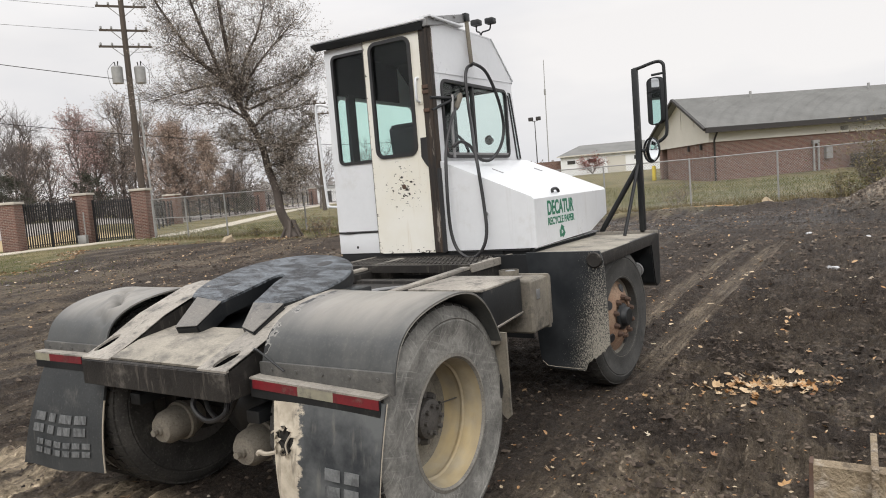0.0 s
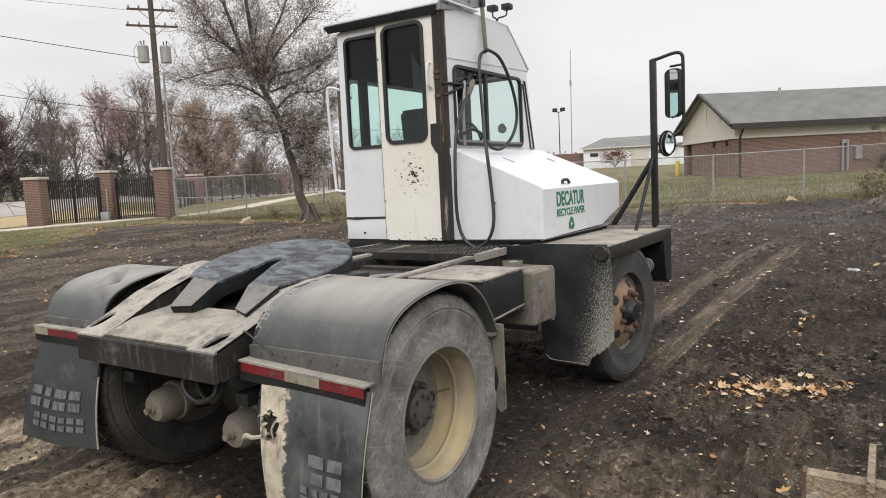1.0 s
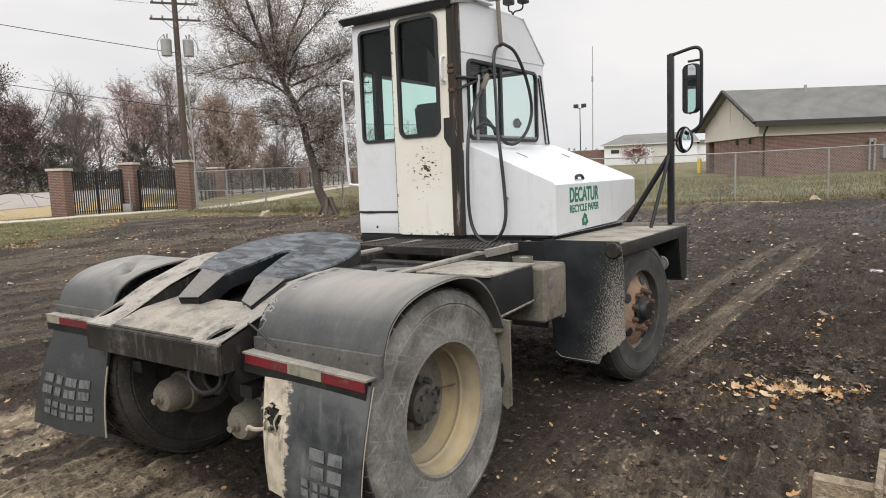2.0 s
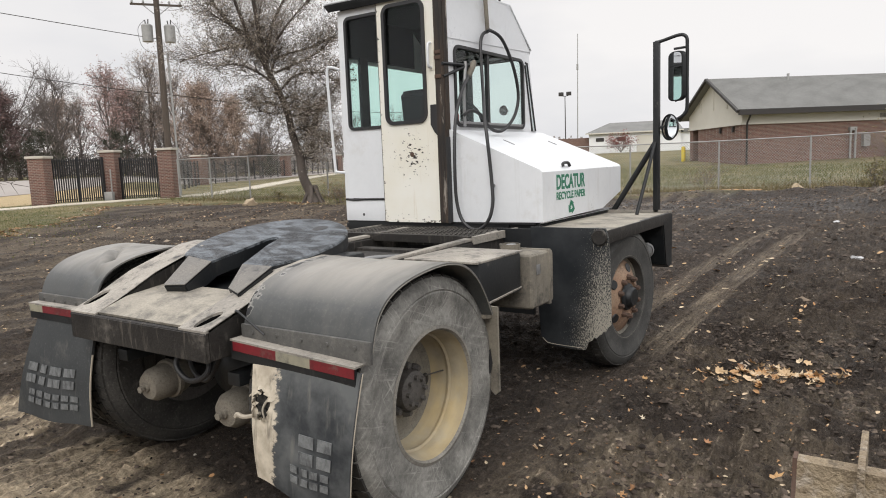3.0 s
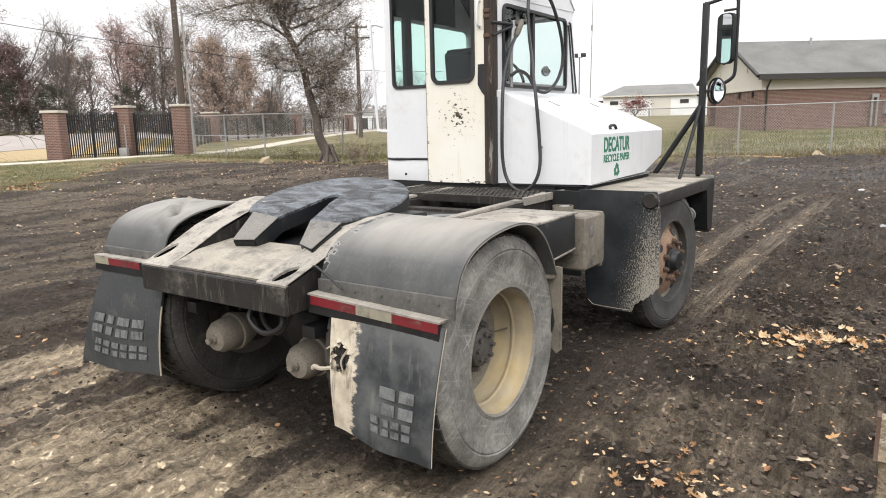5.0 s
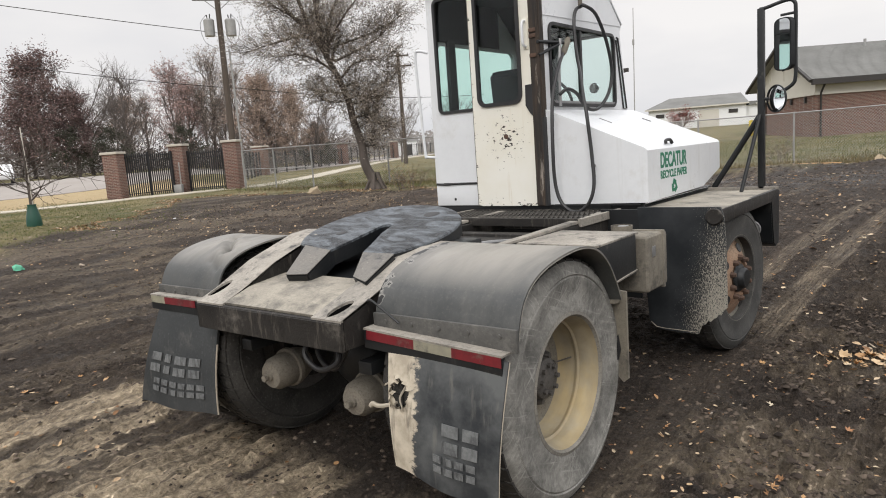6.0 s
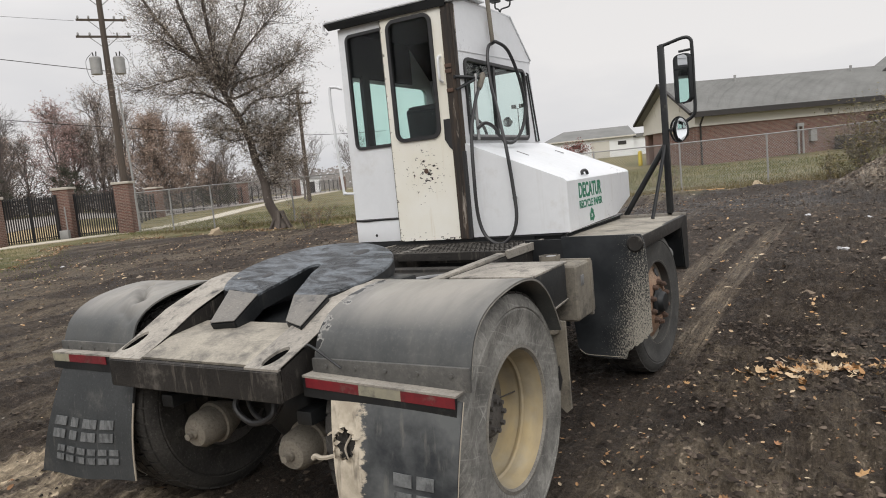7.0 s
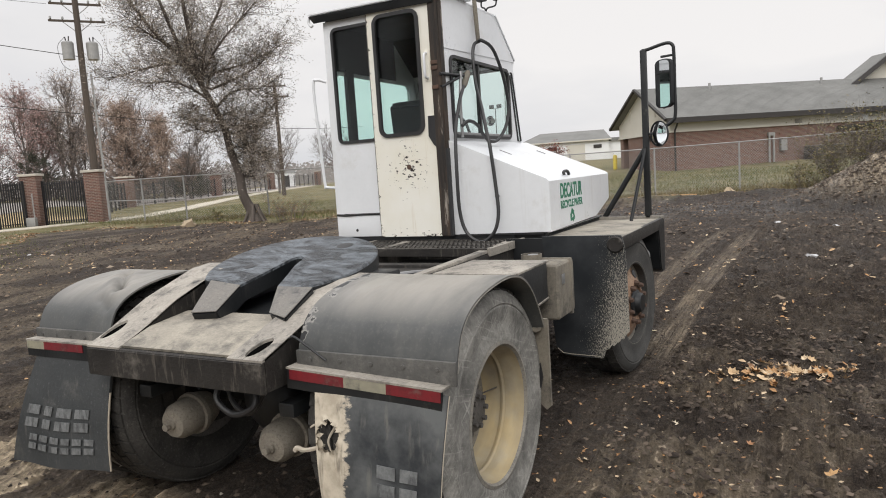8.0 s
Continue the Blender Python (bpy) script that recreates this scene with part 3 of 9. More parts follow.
def panel_with_hole(outer, hole, place, thick):
    """A plate between an outer loop and a hole, both lists of (a, b) in the same turning sense; place(a, b, depth) puts it into the world."""
    bm = bmesh.new()
    k = len(hole)
    cx, cy = sum(p[0] for p in hole) / k, sum(p[1] for p in hole) / k

    def onto(p):
        # the point of the outer loop that is met from the hole's middle through p
        dx, dy = p[0] - cx, p[1] - cy
        best = None
        for (ax, ay), (bx, by) in zip(outer, outer[1:] + outer[:1]):
            ex, ey = bx - ax, by - ay
            det = dx * -ey + dy * ex
            if abs(det) < 1e-9:
                continue
            t = ((ax - cx) * -ey + (ay - cy) * ex) / det
            s = (dx * (ay - cy) - dy * (ax - cx)) / det
            if t > 0 and -1e-6 <= s <= 1 + 1e-6 and (best is None or t < best):
                best = t
        return (cx + dx * best, cy + dy * best)
    ring = [onto(p) for p in hole]
    # corners of the outer loop replace the nearest ring points
    for c in outer:
        i = min(range(k), key=lambda q: (ring[q][0] - c[0]) ** 2 + (ring[q][1] - c[1]) ** 2)
        ring[i] = c
    loops = [[bm.verts.new(place(a, b, d)) for a, b in pts] for d in (0, thick) for pts in (ring, hole)]
    ro, ho, rb, hb = loops
    for i in range(k):
        j = (i + 1) % k
        bm.faces.new((ro[i], ro[j], ho[j], ho[i]))
        bm.faces.new((rb[i], hb[i], hb[j], rb[j]))
        bm.faces.new((ho[i], ho[j], hb[j], hb[i]))
        bm.faces.new((ro[i], rb[i], rb[j], ro[j]))
    return bm


def ring_frame(loop, width, place, depth0, depth1):
    """A moulding that follows a closed loop of (a, b): width inwards from it, between two depths."""
    bm = bmesh.new()
    k = len(loop)
    cx, cy = sum(p[0] for p in loop) / k, sum(p[1] for p in loop) / k
    inner = []
    for i, (a, b) in enumerate(loop):
        pa, pb = loop[i - 1], loop[(i + 1) % k]
        tx, ty = pb[0] - pa[0], pb[1] - pa[1]
        ln = math.hypot(tx, ty)
        nx, ny = -ty / ln, tx / ln
        if nx * (cx - a) + ny * (cy - b) < 0:
            nx, ny = -nx, -ny
        inner.append((a + nx * width, b + ny * width))
    loops = [[bm.verts.new(place(a, b, d)) for a, b in pts] for d in (depth0, depth1) for pts in (loop, inner)]
    o0, i0, o1, i1 = loops
    for i in range(k):
        j = (i + 1) % k
        bm.faces.new((o0[i], o0[j], i0[j], i0[i]))
        bm.faces.new((o1[i], i1[i], i1[j], o1[j]))
        bm.faces.new((i0[i], i0[j], i1[j], i1[i]))
        bm.faces.new((o0[i], o1[i], o1[j], o0[j]))
    return bm


# smooth random surfaces on arrays
TABLE = np.random.RandomState(7).rand(256, 256)


def vnoise(x, y):
    xi, yi = np.floor(x).astype(int), np.floor(y).astype(int)
    fx, fy = x - xi, y - yi
    fx, fy = fx * fx * (3 - 2 * fx), fy * fy * (3 - 2 * fy)
    g = lambda a, b: TABLE[a % 256, b % 256]  # noqa: E731
    return (g(xi, yi) * (1 - fx) + g(xi + 1, yi) * fx) * (1 - fy) + (g(xi, yi + 1) * (1 - fx) + g(xi + 1, yi + 1) * fx) * fy


def fbm(x, y, octaves=4, gain=0.5):
    out, amp, tot = 0, 1.0, 0
    for o in range(octaves):
        out = out + amp * vnoise(x * 2 ** o + 17.3 * o, y * 2 ** o + 9.1 * o)
        tot += amp
        amp *= gain
    return out / tot


def step(a, b, x):
    t = np.clip((x - a) / (b - a), 0, 1)
    return t * t * (3 - 2 * t)

# ---- the ground ----
def lie(x, y):
    """The land's broad height: level round the truck, rising gently behind the fences."""
    x, y = np.asarray(x, float), np.asarray(y, float)
    d = np.hypot(x - 2.5, y + 1.9)
    right = step(-0.66, -0.42, np.arctan2(x - 2.5, y + 1.9))
    start = 14 + 14 * right
    rise = (0.0125 + 0.0375 * right) * np.maximum(d - start, 0)
    top = 1.5 + right
    bank = 0.8 * step(47, 60, d) * step(-0.93, -1.03, np.arctan2(x - 2.5, y + 1.9))
    return top * np.tanh(rise / top) + bank


MOUND = (6.3, 19.8, 5.0, 3.4, 1.75)


def mound(x, y):
    mx, my, rx, ry, h = MOUND
    q = np.sqrt(((x - mx) / rx) ** 2 + ((y - my) / ry) ** 2)
    return h * (1 - step(0.05, 1.15, q))


def mud_share(x, y):
    """1 on the churned mud, 0 on the grass round it."""
    wob = 3.0 * (fbm(x * 0.45, y * 0.45, 4) - 0.5) + 2.4 * (fbm(x * 1.7, y * 1.7, 3) - 0.5)
    far_edge = np.interp(x, [-30, -24, -20, -18, -13, -5, 0, 6, 20], [15.6, 16.6, 17.2, 17.8, 19.4, 22.8, 25.8, 28.4, 31]) + wob
    left_edge = np.interp(y, [-20, 3, 5, 8, 11, 14], [-12.8, -14.4, -16.4, -18.6, -21.6, -25.0]) + wob * 0.9
    return step(-0.4, 1.4, far_edge - y) * step(-0.4, 1.4, x - left_edge) * step(-60, -30, y)


def ruts(x, y):
    """Tracks pressed by the wheels: depth, share of pressed pale soil, and tread."""
    depth, pale, tread, across = 0 * x, 0 * x, 0 * x, 0 * x
    for cx, w, a, b, k in ((1.22, 0.15, 3.3, 13.5, 1.0), (0.69, 0.15, 4.2, 14.0, 0.95), (1.16, 0.17, 0.9, 3.6, 0.30), (-1.0, 0.16, 3.6, 22, 0.35), (1.02, 0.16, -3.0, 2.4, 0.35), (-0.95, 0.17, -3.5, 0.3, 0.7), (-1.95, 0.15, -4.0, 7, 0.5), (-3.4, 0.2, -4.0, 16, 0.5), (-5.1, 0.2, -2.0, 18, 0.5)):
        bend = cx + 0.012 * np.maximum(y - 9, 0) ** 1.6 * (0.9 if cx > 0 else 0.3) + 0.04 * np.sin(y * 0.55 + cx)
        q = np.abs(x - bend) / w
        on = step(a - 0.5, a + 0.5, y) * (1 - step(b - 2, b, y)) * k
        depth = depth - 0.026 * on * (1 - step(0.6, 1.25, q)) + 0.026 * on * np.exp(-((q - 1.5) / 0.35) ** 2) * (0.3 + 1.4 * fbm(x * 6, y * 4, 3))
        pale = np.maximum(pale, on * (1 - step(0.6, 1.2, q)) * (0.02 + 0.085 * fbm(x * 2.5, y * 0.9, 3)))
        across = np.where(q < 1.4, (x - bend) / w, across)
        tread = np.maximum(tread, on * (1 - step(0.85, 1.0, q)))
    return depth, np.clip(pale, 0, 1), tread, across


def pale_soil(x, y):
    """Share of dry yellowish soil, behind the truck and in drifts over the yard."""
    wv = 1.6 * (fbm(x * 0.9 + 3, y * 0.7, 3) - 0.5)
    behind = step(-3.2, -1.3, x + wv) * step(1.5, 0.3, x + wv) * step(0.30, -0.45, y + 0.15 * x) * step(-6.0, -3.0, y + 2 * wv)
    bare = 0.40 * np.exp(-(((x - 1.4) / 0.6) ** 2 + ((y + 0.4) / 0.45) ** 2))
    streak = fbm(x * 3.2 + 8, y * 0.55, 5, 0.6)
    out = np.clip((behind + bare) * np.clip(5.5 * (streak - 0.34), 0.05, 1.5), 0, 1)
    drift = 0.07 * step(0.46, 0.66, fbm(x * 2.6 + 5, (y - 0.1 * x) * 0.20, 5, 0.6)) * step(-1.6, -3.5, x)
    right = (0.02 + 0.04 * step(5.0, 3.0, y) + 0.06 * step(2.0, 0.8, y)) * step(0.38, 0.64, fbm(x * 3.4 + 31, y * 2.6, 5, 0.6)) * step(0.9, 1.5, x)
    return np.clip(out + drift + right, 0, 1)


def height(x, y):
    x, y = np.asarray(x, float), np.asarray(y, float)
    mud = mud_share(x, y)
    deep, _, tread, _ = ruts(x, y)
    near = np.exp(-np.maximum(np.hypot(x - 1.5, y - 3) - 9, 0) / 9)
    lump = np.abs(fbm(x * 7 + 3, y * 5.5, 4, 0.6) - 0.5)
    clod = step(0.52, 0.74, fbm(x * 15, y * 15 + 7, 3, 0.55))
    comb = fbm(x * 9 + 40, y * 0.8, 4, 0.6) - 0.5
    rough = 0.045 * (fbm(x * 1.1, y * 1.1, 3) - 0.5) + near * (0.06 * (fbm(x * 4, y * 2.5, 3) - 0.5) + (0.075 + 0.05 * step(1.3, 1.7, x)) * (lump ** 0.8 - 0.13) + (0.022 + 0.026 * step(1.3, 1.7, x)) * clod + (0.035 + 0.05 * step(-0.8, -2.0, x)) * comb + (0.030 + 0.045 * step(1.2, 1.7, x)) * (fbm(x * 19, y * 19, 2) - 0.5))
    lugs = 0.012 * tread * (np.sin(y * 2 * math.pi / 0.10 + 5 * np.abs(np.sin(x * 21))) > 0.1) * near
    # long low ridges where machines have turned, on the far side of the yard
    ridge = 0.03 * np.sin((-x * 0.30 + y * 1.2) * 2.1 + 4 * fbm(x * 0.2, y * 0.2, 2)) * step(-3, -6, x) * step(24, 14, np.abs(x))
    berm = 0.22 * np.exp(-((y - (24.6 + 0.42 * x)) / 1.0) ** 2) * step(-9, -5, x) * (0.4 + 1.1 * fbm(x * 0.9, y * 0.9, 3))
    # narrow furrows left by tyres behind the truck
    furrow = 0.016 * np.sin(x * 52 + 3 * fbm(x * 2, y * 1.2, 3)) * step(-4.4, -3.0, x) * step(1.2, 0.6, x) * step(0.9, 0.2, y + 0.3 * x) * step(0.40, 0.62, fbm(x * 1.4 + 2, y * 0.8, 3))
    rough = rough * (1 - 0.7 * tread) + furrow + lugs
    calm = 1 - 0.9 * np.exp(-(((np.abs(x) - 1.0) / 0.25) ** 2 + ((y - 0.5) / 0.3) ** 2)) - 0.9 * np.exp(-(((np.abs(x) - 1.05) / 0.25) ** 2 + ((y - 2.83) / 0.3) ** 2))
    heap = mound(x, y)
    heap = heap * (0.86 + 0.30 * fbm(x * 1.6, y * 1.6, 4)) + 0.05 * step(0.1, 0.6, heap) * (fbm(x * 6, y * 6, 3) - 0.5)
    # deep churned lumps further out in the yard
    churn = 0.16 * (fbm(x * 1.1 + 6, y * 1.5, 4, 0.6) - 0.5) * step(8, 13, np.hypot(x - 1.5, y - 1))
    z = lie(x, y) + mud * (rough * calm + deep + ridge + churn) + berm + heap + (1 - mud) * 0.05 * (fbm(x * 0.8, y * 0.8, 3) - 0.5)
    return z


def spread(fine0, fine1, fine_step, lo, hi, growth):
    mid = list(np.arange(fine0, fine1, fine_step))
    out, s, p = [], fine_step, fine1
    while p < hi:
        out.append(p)
        s *= growth
        p += s
    out.append(hi)
    left, s, p = [], fine_step, fine0
    while True:
        s *= growth
        p -= s
        if p < lo:
            break
        left.append(p)
    return np.array([lo] + left[::-1] + mid + out)


def ground_material():
    m, n, l, p = nodes_of("churned_mud_and_grass")
    v = coords(n, l, (1, 1, 1))

    def attr(name):
        a = n.new("ShaderNodeAttribute")
        a.attribute_name = name
        return a.outputs["Fac"]
    damp = fleck(n, l, v, 0.9, 7, 0.38, 0.64, 0.62)
    drawn = fleck(n, l, coords(n, l, (5.0, 0.7, 1)), 1.0, 8, 0.38, 0.64, 0.68)
    grain = fleck(n, l, v, 24, 9, 0.36, 0.66, 0.78)
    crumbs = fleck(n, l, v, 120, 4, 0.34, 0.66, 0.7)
    vor = n.new("ShaderNodeTexVoronoi")
    vor.feature = "SMOOTH_F1"
    vor.inputs["Scale"].default_value = 34
    warp = n.new("ShaderNodeVectorMath")
    warp.operation = "MULTIPLY_ADD"
    nz = n.new("ShaderNodeTexNoise")
    nz.inputs["Scale"].default_value = 14
    nz.inputs["Detail"].default_value = 4
    l.new(v, nz.inputs["Vector"])
    l.new(nz.outputs["Color"], warp.inputs[0])
    warp.inputs[1].default_value = (0.08, 0.08, 0.08)
    l.new(v, warp.inputs[2])
    l.new(warp.outputs[0], vor.inputs["Vector"])
    knob = n.new("ShaderNodeMapRange")
    knob.inputs[1].default_value, knob.inputs[2].default_value, knob.inputs[3].default_value, knob.inputs[4].default_value = 0.15, 0.75, 1.0, 0.0
    l.new(vor.outputs["Distance"], knob.inputs[0])
    comb = fleck(n, l, coords(n, l, (15, 1.1, 1)), 1.0, 8, 0.40, 0.62, 0.7)
    mud = mixc(n, l, damp, (0.017, 0.013, 0.0105), (0.067, 0.052, 0.041))
    mud = mixc(n, l, times(n, l, drawn, 0.6), mud, (0.088, 0.068, 0.054))
    mud = mixc(n, l, times(n, l, grain, 0.50), mud, (0.205, 0.158, 0.122))
    # fine dark flecks: random soil tone, with small shade among lumps painted in
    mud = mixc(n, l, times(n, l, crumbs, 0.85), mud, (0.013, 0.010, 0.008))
    mud = mixc(n, l, times(n, l, fleck(n, l, v, 85, 3, 0.665, 0.70), 0.6), mud, (0.30, 0.25, 0.19))
    mud = mixc(n, l, times(n, l, attr("wet"), 0.75), mud, (0.018, 0.0138, 0.0114))
    pale = mixc(n, l, grain, (0.46, 0.365, 0.25), (0.82, 0.67, 0.475))
    # the same flecks, weaker, on the pale soil
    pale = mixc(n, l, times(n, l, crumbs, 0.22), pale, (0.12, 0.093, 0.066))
    k = times(n, l, times(n, l, attr("pale"), 3.6), times(n, l, times(n, l, times(n, l, comb, 0.85), 0.13, "ADD"), times(n, l, grain, 0.38), "ADD"))
    soil = mixc(n, l, k, mud, pale)
    grass = mixc(n, l, fleck(n, l, v, 0.5, 5, 0.38, 0.62), (0.135, 0.13, 0.055), (0.31, 0.25, 0.135))
    grass = mixc(n, l, times(n, l, fleck(n, l, v, 16, 6, 0.35, 0.7), 0.5), grass, (0.07, 0.085, 0.028))
    grass = mixc(n, l, times(n, l, fleck(n, l, v, 3, 4, 0.56, 0.7), 0.6), grass, (0.26, 0.19, 0.09))
    base = mixc(n, l, attr("grass"), soil, grass)
    base = mixc(n, l, attr("sand"), base, mixc(n, l, grain, (0.46, 0.34, 0.19), (0.56, 0.45, 0.27)))
    l.new(base, p.inputs["Base Color"])
    r = n.new("ShaderNodeMapRange")
    r.inputs[3].default_value, r.inputs[4].default_value = 0.52, 0.95
    l.new(times(n, l, damp, grain, "ADD"), r.inputs[0])
    dull = n.new("ShaderNodeMath")
    dull.operation = "MULTIPLY_ADD"
    l.new(attr("wet"), dull.inputs[0])
    dull.inputs[1].default_value = -0.42
    l.new(r.outputs[0], dull.inputs[2])
    l.new(dull.outputs[0], p.inputs["Roughness"])
    p.inputs["Specular IOR Level"].default_value = 0.3
    fine_ = times(n, l, times(n, l, knob.outputs[0], 0.42), times(n, l, crumbs, 0.10), "ADD")
    hgt = times(n, l, times(n, l, times(n, l, grain, 0.28), times(n, l, comb, 0.55), "ADD"), fine_, "ADD")
    # lengthwise ribs of the tyre tread, broken by cross cuts
    ph = n.new("ShaderNodeMath")
    ph.operation = "SINE"
    ms = n.new("ShaderNodeMath")
    ms.operation = "MULTIPLY"
    ms.inputs[1].default_value = 15.0
    l.new(attr("across"), ms.inputs[0])
    l.new(ms.outputs[0], ph.inputs[0])
    rib = n.new("ShaderNodeMapRange")
    rib.inputs[1].default_value, rib.inputs[2].default_value, rib.inputs[3].default_value, rib.inputs[4].default_value = -0.3, 0.5, 0.0, 0.65
    l.new(ph.outputs[0], rib.inputs[0])
    pressed = times(n, l, rib.outputs[0], times(n, l, hgt, 0.45), "ADD")
    mixh = n.new("ShaderNodeMix")
    l.new(times(n, l, attr("tread"), fleck(n, l, v, 1.6, 4, 0.34, 0.5)), mixh.inputs[0])
    l.new(hgt, mixh.inputs[2])
    l.new(pressed, mixh.inputs[3])
    bump(n, l, p, mixh.outputs[0], 1.0, 0.055)
    return m


def build_ground():
    xs = spread(-3.6, 4.0, 0.024, -900, 700, 1.03)
    ys = spread(-1.6, 6.2, 0.024, -400, 900, 1.035)
    gx, gy = np.meshgrid(xs, ys, indexing="ij")
    gz = height(gx, gy)
    nx, ny = gx.shape
    verts = np.stack([gx.ravel(), gy.ravel(), gz.ravel()], 1)
    idx = np.arange(nx * ny).reshape(nx, ny)
    faces = np.stack([idx[:-1, :-1], idx[1:, :-1], idx[1:, 1:], idx[:-1, 1:]], -1).reshape(-1, 4)
    me = bpy.data.meshes.new("ground")
    me.from_pydata(verts, [], faces)
    fx, fy = gx.ravel(), gy.ravel()
    mud = mud_share(fx, fy)
    heap = mound(fx, fy)
    pale = np.clip(np.maximum(ruts(fx, fy)[1] * 0.9, pale_soil(fx, fy)) + step(0.12, 0.8, heap) * 0.16, 0, 1)
    sand = step(-31.2, -31.9, fx + 0.25 * (fy - 12)) * step(-47, -45, fx) * step(26, 23, fy) * step(-6, -2, fy)
    grass = np.clip(1 - mud, 0, 1) * (1 - step(0.1, 0.5, heap))
    for name, val in (("pale", pale), ("grass", grass), ("sand", sand), ("tread", ruts(fx, fy)[2]), ("across", ruts(fx, fy)[3]), ("wet", step(13, 19, fy) * step(-9, -4, fx) * np.clip(2.2 * fbm(fx * 0.5 + 3, fy * 0.9, 4) - 0.35, 0, 1))):
        me.attributes.new(name, "FLOAT", "POINT").data.foreach_set("value", val.astype(np.float32))
    me.polygons.foreach_set("use_smooth", np.ones(len(me.polygons), bool))
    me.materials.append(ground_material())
    return tagged(new("ground", me), "dark churned mud yard with wheel ruts, passing into rough grass", "ground", kind="structure")


build_ground()


def gz(x, y):
    return float(height(np.array([x]), np.array([y]))[0])

# ---- the yard tractor ----
truck = thing("yard_tractor", "white terminal tractor with offset cab and dusty black chassis", "truck")

# chassis
chassis = part("chassis_frame", box(-0.47, -0.37, 0.35, 4.0, 0.76, 1.0, 0.008), M_DECKFACE, truck, "dusty black steel frame rails")
part("frame_rail", box(0.37, 0.47, 0.35, 4.0, 0.76, 1.0, 0.008), M_DECKFACE, chassis)
for yy in (0.95, 1.75, 2.35, 3.7):
    part("cross_member", box(-0.37, 0.37, yy, yy + 0.10, 0.80, 0.96, 0.01), M_DECKFACE, chassis)
part("rail_flange", slab([(0.40, 0.95, 1.005), (0.465, 0.95, 1.005), (0.465, 2.45, 1.035), (0.40, 2.45, 1.035)], 0.02, bevel=0.004), M_DECK, chassis, "dusty top flange of the frame")
part("rail_flange", slab([(-0.465, 0.95, 1.005), (-0.40, 0.95, 1.005), (-0.40, 2.45, 1.035), (-0.465, 2.45, 1.035)], 0.02, bevel=0.004), M_DECK, chassis)
part("frame_cover", box(-0.36, 0.36, 1.10, 1.92, 0.925, 0.94, 0.004), M_DECKFACE, chassis, "dusty cover plate between the rails")

# rear deck: apron, sloping side rails with slots, middle plate
deck = part("rear_deck", prism([(-0.134, 0.745), (-0.134, 0.866), (-0.126, 0.874), (-0.116, 0.874), (-0.116, 0.745)], "x", -0.577, 0.462, bevel=0.003), M_DECKFACE, truck, "worn steel rear deck coated with pale dust")


def rail_top(x, y, left):
    run = [(-0.13, 0.874), (0.20, 0.985), (0.50, 1.078), (0.62, 1.090), (0.86, 1.05)]
    z = float(np.interp(y, [p[0] for p in run], [p[1] for p in run]))
    return z + (0.045 * float(step(-0.1, 0.3, y)) if left else 0.0)


def side_rail(x0, x1, left):
    ys = [-0.114, 0.06, 0.2, 0.35, 0.5, 0.62, 0.86]
    bm = bmesh.new()
    rows = []
    for yy in ys:
        zt = rail_top(0, yy, left)
        rows.append([bm.verts.new(p) for p in ((x0, yy, zt), (x1, yy, zt), (x1, yy, 0.75), (x0, yy, 0.75))])
    for a, b in zip(rows, rows[1:]):
        for i in (1, 2, 3):
            bm.faces.new((a[i], a[(i + 1) % 4], b[(i + 1) % 4], b[i]))
        if b is rows[1] or b is rows[2]:
            continue
        bm.faces.new((a[0], a[1], b[1], b[0]))
    bm.faces.new(rows[0])
    bm.faces.new(rows[-1])
    return bm


for x0, x1, left in ((0.28, 0.46, False), (-0.575, -0.36, True)):
    part("deck_rail", side_rail(x0, x1, left), M_DECKFACE, deck, smooth=20)
    # sloping top plates, the rear one pierced by a slot
    cx, cy_ = (0.378, -0.048) if not left else (-0.535, -0.015)
    hole = [(cx + 0.033 * math.cos(a) + 0.012 * math.sin(a), cy_ + 0.064 * math.sin(a)) for a in [2 * math.pi * i / 24 for i in range(24)]]
    part("slotted_plate", panel_with_hole([(x1, -0.13), (x1, 0.2), (x0, 0.2), (x0, -0.13)], hole,
         lambda a, b, d, lf=left: (a, b, rail_top(a, b, lf) + 0.004 - d), 0.012), M_DECK, deck, "dusty sloping plate with an oval slot", smooth=20)
    # black floor and walls added below each slot to paint its darkness
    part("slot_shade_floor", slab([(cx - 0.045, cy_ - 0.07, 0.815), (cx + 0.045, cy_ - 0.07, 0.815), (cx + 0.045, cy_ + 0.08, 0.825), (cx - 0.045, cy_ + 0.08, 0.825)], 0.004), M_GAPSHADE, deck, smooth=None)
    part("slot_shade_wall", panel_with_hole([(cx + 0.05, cy_ - 0.074), (cx + 0.05, cy_ + 0.09), (cx - 0.05, cy_ + 0.09), (cx - 0.05, cy_ - 0.074)], hole, lambda a, b, d_, lf=left: (a, b, rail_top(a, b, lf) - 0.010 - d_), 0.05), M_GAPSHADE, deck, smooth=None)
    seq = [(0.2, 0.5), (0.5, 0.62), (0.62, 0.86)]
    bm = bmesh.new()
    for a, b in seq:
        slab([(x0, a, rail_top(0, a, left) + 0.004), (x1, a, rail_top(0, a, left) + 0.004), (x1, b, rail_top(0, b, left) + 0.004), (x0, b, rail_top(0, b, left) + 0.004)], 0.012, bm)
    part("rail_plate", bm, M_DECK, deck, smooth=20)
